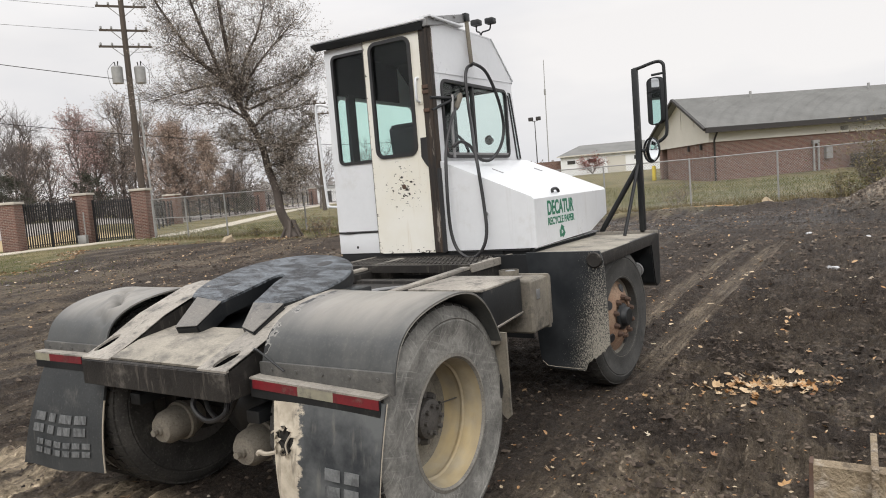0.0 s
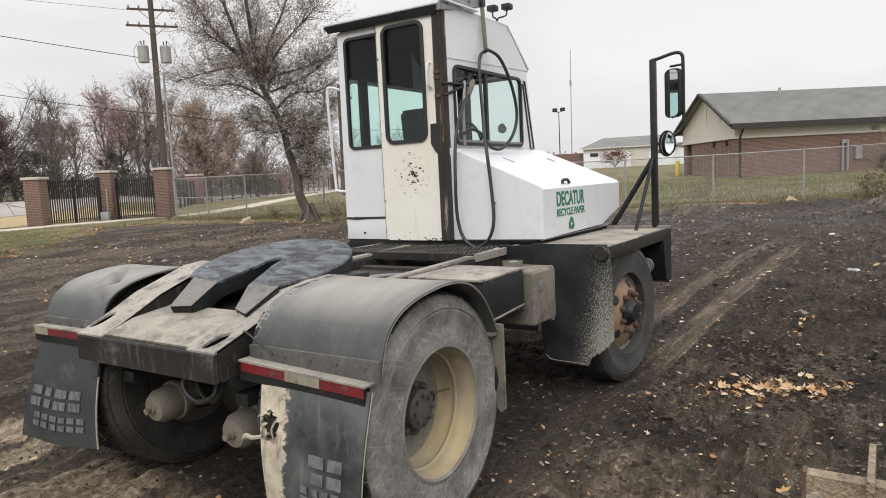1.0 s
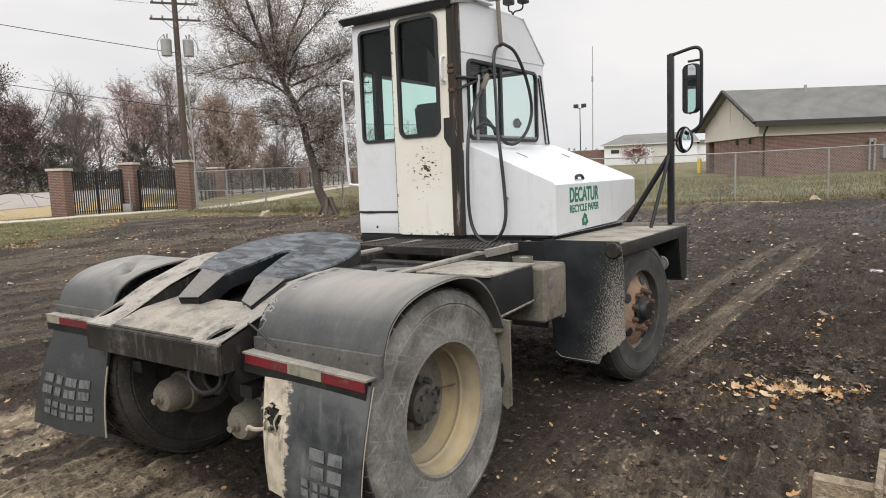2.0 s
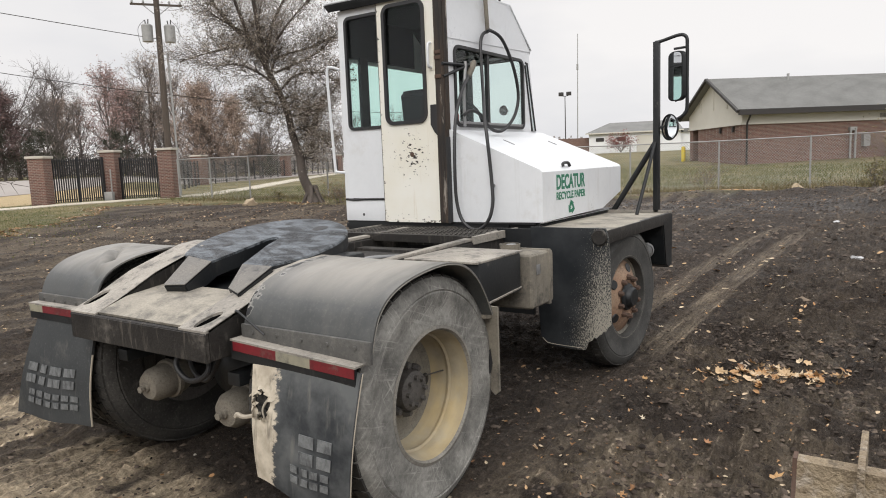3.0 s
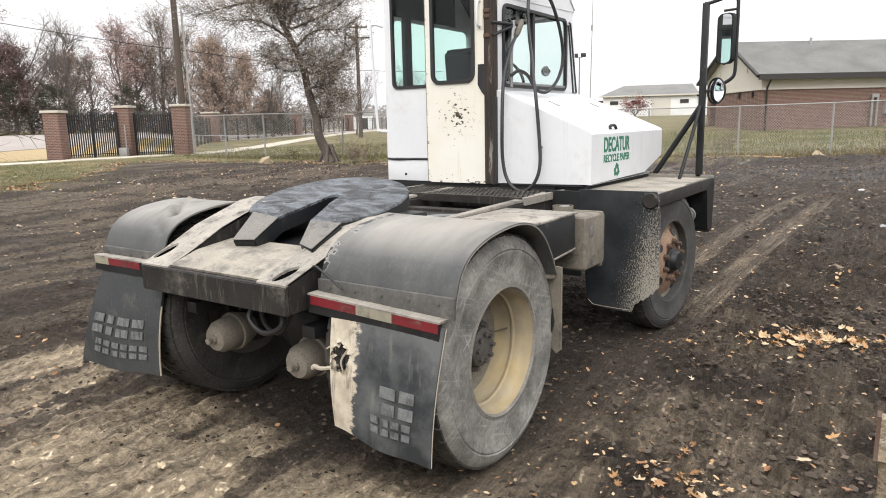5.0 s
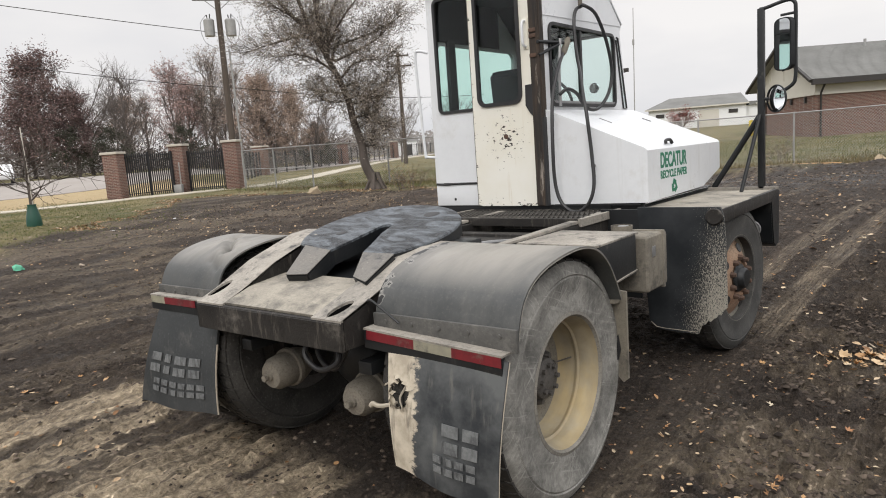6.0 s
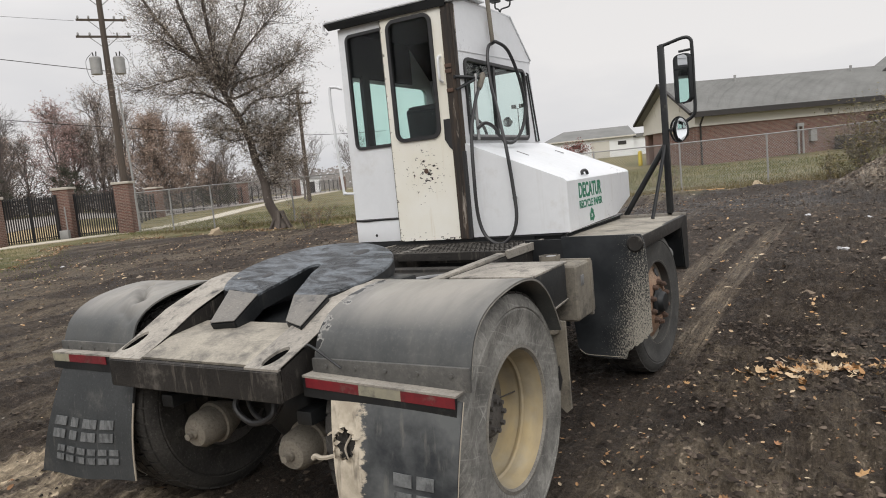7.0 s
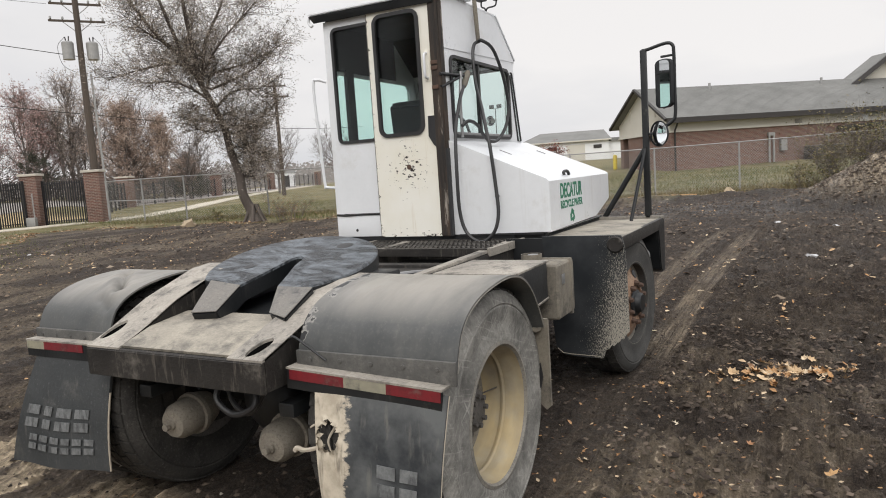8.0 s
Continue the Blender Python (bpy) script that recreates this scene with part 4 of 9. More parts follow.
part("middle_plate", sheet(lambda u, v: (-0.36 + 0.64 * u, -0.114 + 0.374 * v, float(np.interp(-0.114 + 0.374 * v, (-0.114, 0.04, 0.26), (0.8812, 0.9322, 0.958))) + 0.003 + 0.004 * math.sin(u * 5) * math.sin(v * 3.1)), 8, 10, 0.012), M_PLATE, deck, "pale dusty deck plate rising to the fifth wheel")
for xx in (-0.22, -0.17):
    for zz in (0.78, 0.815):
        part("bolt_hole", lathe([(0, 0.003), (0.008, 0.003), (0.009, 0)], (xx, -0.13, zz), (0, -1, 0), 10), M_RUBBER, deck)

# fifth wheel: tilted plate with throat and two ramps
def plate_z(x, y):
    return 1.148 + 0.19 * (y - 0.70) - 0.045 * x


def coupling():
    bm = bmesh.new()
    cx, cy, R = -0.03, 0.66, 0.435
    outline = []
    for i in range(41):
        a = radians(-42 + 264 * i / 40)
        outline.append((cx + R * math.cos(a), cy + R * 0.98 * math.sin(a)))
    left_ear = [(-0.285, 0.352), (-0.068, 0.325)]
    right_ear = [(0.140, 0.345), (0.325, 0.365)]
    throat = [(-0.066, 0.48), (-0.068, 0.62)]
    bend = [(-0.033 - 0.035 * math.cos(radians(30 * i)), 0.70 + 0.035 * math.sin(radians(30 * i))) for i in range(7)]
    loop = outline + left_ear + throat + bend + [(0.030, 0.60), (0.085, 0.48)] + right_ear
    # a thick casting: rounded top edge, deep skirt
    centre = Vector((cx, cy, 0))
    rings = []
    for inset, drop in ((0.014, 0.0), (0.005, 0.003), (0.0, 0.012), (0.0, 0.075), (0.02, 0.085)):
        ring = []
        for x, y in loop:
            pull = (centre - Vector((x, y, 0))).normalized() * inset if (x - cx) ** 2 + (y - cy) ** 2 > 0.12 else Vector((0, 0, 0))
            ring.append(bm.verts.new((x + pull.x, y + pull.y, plate_z(x, y) - drop)))
        rings.append(ring)
    k = len(loop)
    f1 = bm.faces.new(rings[0])
    f2 = bm.faces.new(rings[-1][::-1])
    for up, low in zip(rings, rings[1:]):
        for i in range(k):
            bm.faces.new((up[i], low[i], low[(i + 1) % k], up[(i + 1) % k]))
    bmesh.ops.triangulate(bm, faces=[f1, f2])
    bm.faces.ensure_lookup_table()
    skirt = bm.copy()
    low_z = lambda f: min(plate_z(v.co.x, v.co.y) - v.co.z for v in f.verts)  # noqa: E731
    bmesh.ops.delete(bm, geom=[f for f in bm.faces if low_z(f) > 0.010], context="FACES")
    bmesh.ops.delete(skirt, geom=[f for f in skirt.faces if low_z(f) <= 0.010], context="FACES")
    return bm, skirt


_top, _skirt = coupling()
fifth = part("coupling_plate", _top, M_GREASE, truck, "greasy black fifth wheel plate tilted to the rear", smooth=40)
part("skirt", _skirt, M_BLACK, fifth, "black cast skirt under the plate")
for sx, quad in ((-1, [(-0.187, 0.125, 0.985), (-0.062, 0.156, 0.990), (-0.068, 0.325, plate_z(-0.068, 0.325)), (-0.285, 0.352, plate_z(-0.285, 0.352))]),
                 (1, [(0.226, 0.183, 0.990), (0.363, 0.124, 0.985), (0.325, 0.365, plate_z(0.325, 0.365)), (0.140, 0.345, plate_z(0.140, 0.345))])):
    c = 0.04 + (0.06 if sx > 0 else 0.0)
    tongue = part("ramp", slab([(x, y, z - 0.005) for x, y, z in quad], 0.085, bevel=0.006), M_BLACK, fifth, "black steel ramp tongue with a bare worn top")
    part("worn_top", slab(quad, 0.004, bevel=0.0015), M_RAMP, tongue, "bare dusty steel face")
    part("bracket", box(c + sx * 0.33 - 0.06, c + sx * 0.33 + 0.06, 0.55, 0.85, 0.93, 1.08, 0.015), M_BLACK, fifth)
for hx, hy, hr in ((0.10, 0.93, 0.05), (-0.22, 0.55, 0.03)):
    part("grease_dimple", lathe([(0, 0.003), (hr * 0.8, 0.003), (hr, 0)], (hx, hy, plate_z(hx, hy)), (0, -0.19, 1), 16), M_RUBBER, fifth)
part("release_arm", tube(smooth_line([(0.28, 0.98, 1.0), (0.34, 1.10, 1.01), (0.36, 1.35, 0.985)]), 0.012), M_STEEL, fifth, "bent steel release handle")
part("boom_body", prism([(0.20, 0.80), (0.30, 0.93), (0.95, 1.0), (1.0, 0.80)], "x", -0.31, 0.25, bevel=0.01), M_BLACK, fifth, "black lifting boom under the plate")

# rear fenders
FEN = [(0.035, 0.842), (0.055, 0.91), (0.09, 0.975), (0.16, 1.03), (0.27, 1.068), (0.42, 1.09), (0.56, 1.092), (0.68, 1.065), (0.78, 1.00), (0.86, 0.90), (0.915, 0.80)]
FEN_LINE = smooth_line([(0, y, z) for y, z in FEN], 8)


def fender(x0, x1, lift, name_label, dents=()):
    k = len(FEN_LINE) - 1

    def face(u, v):
        p = FEN_LINE[round(u * k)]
        x, sink = x0 + (x1 - x0) * v, 0.0
        for ax, ay, bx, by, deep in dents:
            s = min(1, max(0, ((x - ax) * (bx - ax) + (p.y - ay) * (by - ay)) / ((bx - ax) ** 2 + (by - ay) ** 2)))
            q = math.hypot(x - ax - s * (bx - ax), p.y - ay - s * (by - ay))
            sink += deep * math.exp(-(q / 0.022) ** 2) - 0.3 * deep * math.exp(-((q - 0.055) / 0.03) ** 2)
        return (x, p.y, p.z + lift - sink - 0.010 * (1 - 4 * (v - 0.5) ** 2) * float(step(0.5, 0.9, u)))
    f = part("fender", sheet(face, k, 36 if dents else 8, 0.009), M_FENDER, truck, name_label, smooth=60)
    # thin pale tube that puts a highlight on the outer rim
    part("edge_highlight", tube([(x1 if x1 > 0 else x0, p.y, p.z + lift) for p in FEN_LINE], 0.0025, 6), M_LIP, f, "pale line painting the highlight along the outer edge")
    part("fender_flange", box(x0, x1, 0.018, 0.034, 0.798 + lift, 0.885 + lift, 0.003), M_STRIP, f, "dusty black clamping strip")
    for i in range(5):
        xx = x0 + (x1 - x0) * (0.1 + 0.2 * i)
        part("bolt", lathe([(0, 0.006), (0.008, 0.005), (0.009, 0)], (xx, 0.018, 0.855 + lift), (0, -1, 0), 8), M_STRIP, f)
    return f


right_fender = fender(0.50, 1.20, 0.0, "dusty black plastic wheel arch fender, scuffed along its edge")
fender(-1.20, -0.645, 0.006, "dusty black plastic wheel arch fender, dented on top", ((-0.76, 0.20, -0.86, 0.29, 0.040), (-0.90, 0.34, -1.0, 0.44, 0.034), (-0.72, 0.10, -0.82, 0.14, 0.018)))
part("fender_bracket", slab([(1.02, 0.90, 0.80), (1.17, 0.90, 0.80), (1.17, 0.97, 0.79), (1.02, 0.97, 0.79)], 0.02, bevel=0.003), M_TANK, right_fender)
part("front_flap", sheet(lambda u, v: (1.05 + 0.155 * u - 0.05 * v * (1 - u), 0.965 + 0.01 * math.sin(u * 3), 0.83 - (0.40 + 0.04 * math.sin(u * 9)) * v), 8, 10, 0.012), M_TANK, right_fender, "short torn mud-caked flap ahead of the wheel")
part("flap_hole", slab([(1.135, 0.952, 0.60), (1.16, 0.952, 0.62), (1.17, 0.952, 0.55), (1.158, 0.952, 0.50), (1.14, 0.952, 0.49), (1.15, 0.952, 0.545)], -0.004), M_RUBBER, right_fender, "ragged black hole", smooth=None)

# light bars with reflective tape, and the mud flaps
def tail_bar(x0, x1, z0, z1, strips, name_label):
    """An angle bar that sinks a little outwards: dusty top plate, tape on its face, black web below."""
    zt = lambda x: z0 + (z1 - z0) * (x - x0) / (x1 - x0)  # noqa: E731

    def run(a, b, y0, y1, top, low):
        return slab([(a, y0, zt(a) + top), (b, y0, zt(b) + top), (b, y1, zt(b) + top), (a, y1, zt(a) + top)], top - low)
    bar = part("tail_bar", run(x0, x1, -0.036, 0.062, 0.0, -0.008), M_DECK, truck, name_label, smooth=None)
    part("bar_face", run(x0, x1 - 0.004, -0.032, -0.022, -0.008, -0.085), M_BLACK, bar, "black bar face", smooth=None)
    for a, b, c in strips:
        part("tape", run(a, b, -0.0355, -0.032, -0.009, -0.047), M_RED if c == "r" else M_TAPEWHITE, bar, "red reflective tape strip" if c == "r" else "yellowed white reflective tape strip", smooth=None)
    return bar


tail_bar(0.49, 1.172, 0.832, 0.803, ((0.505, 0.76, "r"), (0.76, 0.945, "w"), (0.945, 1.165, "r")), "dusty steel angle bar carrying worn reflective tape")
tail_bar(-1.205, -0.50, 0.846, 0.850, ((-1.2, -1.06, "w"), (-1.06, -0.76, "r")), "dusty steel angle bar carrying reflective tape")


def flap_sheet(tl, tr, bl, br, sag, thick=0.014, nu=14, nv=16):
    tl, tr, bl, br = (Vector(p) for p in (tl, tr, bl, br))

    def face(u, v):
        a, b = tl.lerp(tr, u), bl.lerp(br, u)
        p = a.lerp(b, v)
        return p + Vector((0, -sag * math.sin(v * 2.6) - 0.02 * math.sin(u * math.pi) * v, 0.006 * math.sin(u * 9) * v))
    return sheet(face, nu, nv, thick), face


bm, lf = flap_sheet((-1.13, -0.006, 0.79), (-0.56, -0.006, 0.79), (-1.37, -0.055, 0.205), (-0.60, -0.05, 0.255), 0.03)
left_flap = part("mud_flap", bm, M_FLAP, truck, "grey rubber mud flap with worn pale lettering", smooth=60)
bm, rf = flap_sheet((0.615, -0.006, 0.79), (1.185, -0.006, 0.775), (0.655, -0.05, 0.287), (1.145, -0.055, 0.23), 0.03, 0.014, 44, 46)
# a ragged hole torn in the flap near its inner edge
torn = random.Random(12)
gone = [f for f in bm.faces if ((f.calc_center_median().x - 0.692) / 0.046) ** 2 + ((f.calc_center_median().z - 0.588) / 0.058) ** 2 < 1.0 + 0.5 * math.sin(f.calc_center_median().z * 190) * math.sin(f.calc_center_median().x * 120)]
bmesh.ops.delete(bm, geom=gone, context="FACES")
for vtx in bm.verts:
    if vtx.is_boundary:
        vtx.co += Vector((torn.uniform(-0.006, 0.006), torn.uniform(-0.02, 0.008), torn.uniform(-0.006, 0.006)))
right_flap = part("mud_flap", bm, M_TORN, truck, "torn rubber mud flap caked with pale mud along one edge", smooth=60)
part("torn_strip", tube(smooth_line([(0.66, 0.0, 0.635), (0.60, -0.03, 0.61), (0.585, -0.035, 0.60)]), 0.006, 6, taper=0.003), M_FLAPEDGE, right_flap)
part("torn_strip", tube(smooth_line([(0.70, -0.02, 0.62), (0.68, -0.05, 0.57), (0.69, -0.055, 0.53)]), 0.006, 6, taper=0.003), M_FLAPEDGE, right_flap)
part("torn_strip", tube(smooth_line([(0.665, -0.01, 0.545), (0.61, -0.045, 0.525), (0.56, -0.055, 0.515), (0.535, -0.06, 0.522), (0.52, -0.06, 0.510)]), 0.008, 6, taper=0.011), M_FLAPEDGE, right_flap, "twisted pale rubber strip sticking out")
part("pale_edge", tube([lf(1.0, i / 10) + Vector((0, -0.008, 0)) for i in range(3, 11)], 0.0055, 6), M_FLAPEDGE, left_flap)
part("pale_edge", tube([lf(i / 10, 1.0) + Vector((0, -0.004, 0.003)) for i in range(11)], 0.003, 6), M_FLAPEDGE, left_flap)
part("pale_edge", tube([rf(i / 10, 1.0) + Vector((0, -0.004, 0.003)) for i in range(11)], 0.003, 6), M_FLAPEDGE, right_flap)
part("pale_edge", tube([rf(1.0, i / 10) + Vector((0, -0.004, 0)) for i in range(11)], 0.003, 6), M_FLAPEDGE, right_flap)


def bars_on(face, u0, u1, v0, v1, shapes, parent):
    """Plain bars in the size of worn lettering; shapes: (left, right, top, bottom) shares."""
    halves = [(a, b, c + (d - c) * k, c + (d - c) * (k + 0.40)) for a, b, c, d in shapes for k in (0.0, 0.58)]
    for a, b, c, d in halves:
        def f(u, v, a=a, b=b, c=c, d=d):
            return face(u0 + (u1 - u0) * (a + (b - a) * u), v0 + (v1 - v0) * (c + (d - c) * v)) + Vector((0, -0.0175, 0))
        part("lettering_bar", sheet(f, 2, 2, 0.003), M_LETTER, parent)


MARK = [(0.0, 0.22, 0.0, 1.0), (0.30, 0.42, 0.0, 1.0), (0.50, 0.73, 0.0, 1.0), (0.79, 1.0, 0.0, 1.0)]
LINE = [(i / 6 + 0.012, (i + 1) / 6 - 0.03, 0.0, 1.0) for i in range(6)]
bars_on(lf, 0.10, 0.82, 0.46, 0.66, MARK, left_flap)
bars_on(lf, 0.18, 0.90, 0.72, 0.86, LINE, left_flap)
bars_on(rf, 0.22, 0.84, 0.49, 0.70, [s for s in MARK if s[0] > 0.3], right_flap)
bars_on(rf, 0.24, 0.84, 0.73, 0.86, LINE[2:], right_flap)

# wheels
def tyre_mesh(x_out, side, y, r=0.53, width=0.28, lugs=44):
    """side 1: its outer face looks to +x. Rounded shoulders, sidewall rings and tread blocks."""
    w = width
    prof = [(0.296, 0.0), (0.32, 0.006), (0.36, -0.004), (0.40, 0.006), (0.445, 0.010), (0.452, 0.005), (0.458, 0.010), (0.485, 0.002), (0.508, -0.014), (0.521, -0.030)]
    inner = [(rr, -w - h) for rr, h in prof[::-1]]
    crown = [(0.522, -0.045), (0.522, -w / 2), (0.522, -w + 0.045)]
    k = r / 0.53
    bm = lathe([(rr * k, h) for rr, h in prof + crown + inner], (x_out, y, r), (side, 0, 0), 56, closed=True)
    return bm


def tread_mesh(x_out, side, y, r=0.53, lugs=44):
    bm, k = bmesh.new(), r / 0.53
    for i in range(lugs):
        a = 2 * math.pi * i / lugs
        for row, (h0, h1, sk) in enumerate(((-0.018, -0.075, 0.02), (-0.085, -0.135, -0.02), (-0.145, -0.195, 0.02), (-0.205, -0.262, -0.02))):
            aa = a + (row % 2) * math.pi / lugs
            da = 0.42 * 2 * math.pi / lugs
            pts = []
            for rr in (0.515 * k, 0.533 * k):
                for h, t in ((h0, aa - da), (h1, aa - da + sk), (h1, aa + da + sk), (h0, aa + da)):
                    drop = 0.012 if row in (0, 3) and h in (-0.018, -0.262) else 0.0
                    pts.append(bm.verts.new((x_out + side * h, y + (rr - drop) * math.sin(t), r + (rr - drop) * math.cos(t))))
            for q in ((4, 5, 6, 7), (0, 1, 5, 4), (1, 2, 6, 5), (2, 3, 7, 6), (3, 0, 4, 7)):
                bm.faces.new([pts[j] for j in q])
    return bm


def dish_wheel(side, y, x_out, front=False, detail=True):
    r = 0.511 if front else 0.53
    w = part("wheel", lathe([(0.20, -0.20), (0.20, -0.26), (0.0, -0.26)], (side * x_out, y, r), (side, 0, 0), 24), M_HUB, truck, "rusty front wheel with a worn tyre" if front else "deep-dished cream rear wheel with a dusty tyre")
    ty = part("tyre", tyre_mesh(side * x_out, side, y, r), M_TYREFRONT if front else M_TYRE, w, "dusty scuffed black tyre", smooth=40)
    tagged(part("tread", tread_mesh(side * x_out, side, y, r), M_TYREDARK, w, "worn tread blocks", smooth=40), kind="stuff")
    if front:
        rim = [(0.306, -0.03), (0.306, 0.002), (0.298, 0.004), (0.292, -0.012), (0.288, -0.055), (0.262, -0.062), (0.235, -0.045), (0.165, 0.0), (0.135, 0.004), (0.13, -0.01), (0.0, -0.01)]
        part("rim", lathe(rim[:6], (side * x_out, y, r), (side, 0, 0), 48), M_DISC, w, "dusty cream rim edge", smooth=50)
        disc = part("wheel_disc", lathe(rim[5:], (side * x_out, y, r), (side, 0, 0), 48), M_RUST, w, "orange rusty wheel disc with hand holes", smooth=50)
        part("hub", lathe([(0.0, 0.058), (0.060, 0.055), (0.070, 0.045), (0.078, 0.020), (0.095, 0.012), (0.10, 0.0)], (side * x_out, y, r), (side, 0, 0), 24), M_BLACK, w, "black oily hub cap", smooth=40)
        nuts, nr, nx = 10, 0.143, 0.002
        for i in range(5):
            a = 2 * math.pi * i / 5 + 0.25
            part("hand_hole", lathe([(0.0, 0.006), (0.032, 0.006), (0.036, 0.0)], (side * (x_out - 0.022), y + 0.208 * math.sin(a), r + 0.208 * math.cos(a)), (side, 0.35 * math.sin(a) * side, 0.35 * math.cos(a)), 16), M_RUBBER, w)
    else:
        rim = [(0.306, -0.03), (0.302, 0.003), (0.288, 0.006), (0.279, -0.006), (0.274, -0.04), (0.266, -0.055), (0.262, -0.092), (0.252, -0.098), (0.252, -0.108), (0.258, -0.114), (0.252, -0.165), (0.240, -0.192), (0.212, -0.205), (0.165, -0.190), (0.0, -0.190)]
        part("rim_lip", lathe(rim[:4], (side * x_out, y, r), (side, 0, 0), 56), M_LIP, w, "dusty dark rim lip", smooth=50)
        part("rim", lathe(rim[3:12], (side * x_out, y, r), (side, 0, 0), 56), M_RIM, w, "cream painted deep rim, yellow where mud has washed off", smooth=50)
        part("wheel_disc", lathe(rim[11:], (side * x_out, y, r), (side, 0, 0), 56), M_DISC, w, "dust-covered wheel disc", smooth=50)
        part("hub", lathe([(0.0, -0.105), (0.075, -0.105), (0.088, -0.115), (0.092, -0.165), (0.118, -0.170), (0.122, -0.185)], (side * x_out, y, r), (side, 0, 0), 28), M_HUB, w, "muddy grey axle hub", smooth=40)
        nuts, nr, nx = 8, 0.108, -0.170
        for i in range(8):
            a = 2 * math.pi * i / 8
            part("flange_bolt", lathe([(0, 0.016), (0.012, 0.016), (0.012, 0)], (side * (x_out - 0.105), y + 0.062 * math.sin(a), r + 0.062 * math.cos(a)), (side, 0, 0), 6), M_HUB, w, smooth=None)
        for i in range(2):
            a = math.pi * i + 1.62
            part("hand_hole", lathe([(0.0, 0.004), (0.026, 0.004), (0.03, 0.0)], (side * (x_out - 0.182), y + 0.175 * math.sin(a), r + 0.175 * math.cos(a)), (side, 0, 0), 16), M_RUBBER, w)
        part("valve_stem", tube([(side * (x_out - 0.16), y + 0.15, r + 0.02), (side * (x_out - 0.13), y + 0.255, r + 0.02)], 0.0035, 6), M_HUB, w)
        part("inner_tyre", tyre_mesh(side * (x_out - 0.325), side, y), M_TYREDARK, w, "dusty inner tyre of the pair", smooth=40)
        tagged(part("tread", tread_mesh(side * (x_out - 0.325), side, y), M_TYREDARK, w, "worn tread blocks", smooth=40), kind="stuff")
        part("inner_rim", lathe([(0.322, -0.31), (0.30, -0.60), (0.16, -0.56), (0.10, -0.60), (0.0, -0.60)], (side * x_out, y, r), (side, 0, 0), 32), M_HUB, w, smooth=50)
    for i in range(nuts):
        a = 2 * math.pi * i / nuts
        part("wheel_nut", lathe([(0, 0.034), (0.013, 0.034), (0.020, 0.018), (0.024, 0.0)], (side * (x_out + nx), y + nr * math.sin(a), r + nr * math.cos(a)), (side, 0, 0), 6), M_DARKRUST if front else M_HUB, w, smooth=None)
    return w


for sd in (1, -1):
    dish_wheel(sd, 0.50, 1.145)
    steered = dish_wheel(sd, 2.95, 1.17, front=True)
    steered.matrix_basis = pose(sd * 1.05, 2.95, 0, 0, 0, -6) @ pose(-sd * 1.05, -2.95, 0)

# rear axle, brake chambers, springs
axle = part("rear_axle", tube([(-0.62, 0.5, 0.52), (0.62, 0.5, 0.52)], 0.075, 16), M_BLACK, truck, "muddy black rear axle housing")
part("differential", lathe([(0.0, -0.20), (0.10, -0.19), (0.17, -0.12), (0.20, 0.0), (0.17, 0.12), (0.10, 0.19), (0, 0.2)], (0.02, 0.48, 0.53), (0, 1, 0), 24), M_BLACK, axle, smooth=50)
for xx in (-0.42, 0.42):
    part("leaf_spring", box(xx - 0.04, xx + 0.04, 0.02, 1.0, 0.60, 0.66, 0.01), M_BLACK, axle)
    part("brake_drum", lathe([(0.0, 0.0), (0.21, 0.0), (0.21, 0.12), (0.0, 0.12)], (xx * 1.28 - 0.06, 0.5, 0.53), (1, 0, 0), 32), M_DECKFACE, axle)
for (xx, yy, zz), tilt in (((-0.362, 0.085, 0.448), 0.10), ((0.252, 0.075, 0.424), 0.06)):
    d = Vector((-0.06, 1.0, 0.06)).normalized()
    prof = [(0.0, 0.0), (0.026, 0.0), (0.030, 0.008), (0.030, 0.012), (0.075, 0.018), (0.098, 0.05), (0.103, 0.11), (0.103, 0.135), (0.118, 0.138), (0.120, 0.160), (0.108, 0.165), (0.105, 0.20), (0.085, 0.25), (0.03, 0.27), (0.0, 0.27)]
    prof = [(0.87 * q, h) for q, h in prof]
    can = part("brake_chamber", lathe(prof, (xx, yy, zz), d, 32), M_CAN, truck, "dusty beige spring brake chamber", smooth=40)
    part("cap_nut", lathe([(0, 0.018), (0.018, 0.018), (0.018, 0)], Vector((xx, yy, zz)) - d * 0.012, -d, 6), M_CAN, can, smooth=None)
    part("air_hose", tube(smooth_line([Vector((xx, yy, zz)) + d * 0.2 + Vector((0, 0, 0.1)), (xx + 0.06, yy + 0.25, zz + 0.22), (xx + 0.02, 0.45, zz + 0.26)]), 0.011), M_RUBBER, can)
part("hose_loop", tube(smooth_line([(0.10, 0.02, 0.75), (0.08, -0.02, 0.66), (0.17, -0.02, 0.60), (0.27, 0.0, 0.64), (0.25, 0.04, 0.73)]), 0.013), M_RUBBER, chassis, "drooping rubber air hose")
part("hose_loop", tube(smooth_line([(0.06, 0.06, 0.75), (0.10, 0.05, 0.62), (0.20, 0.05, 0.585), (0.29, 0.06, 0.70)]), 0.011), M_RUBBER, chassis)
part("wire", tube(smooth_line([(0.47, 0.02, 0.93), (0.54, -0.02, 0.945), (0.66, 0.0, 0.86)]), 0.005, 6), M_BLACK, chassis)
part("side_gusset", prism([(0.0, 0.75), (0.0, 0.80), (0.6, 1.05), (0.9, 1.04), (0.9, 0.75)], "x", 0.462, 0.482), M_DECKFACE, chassis)

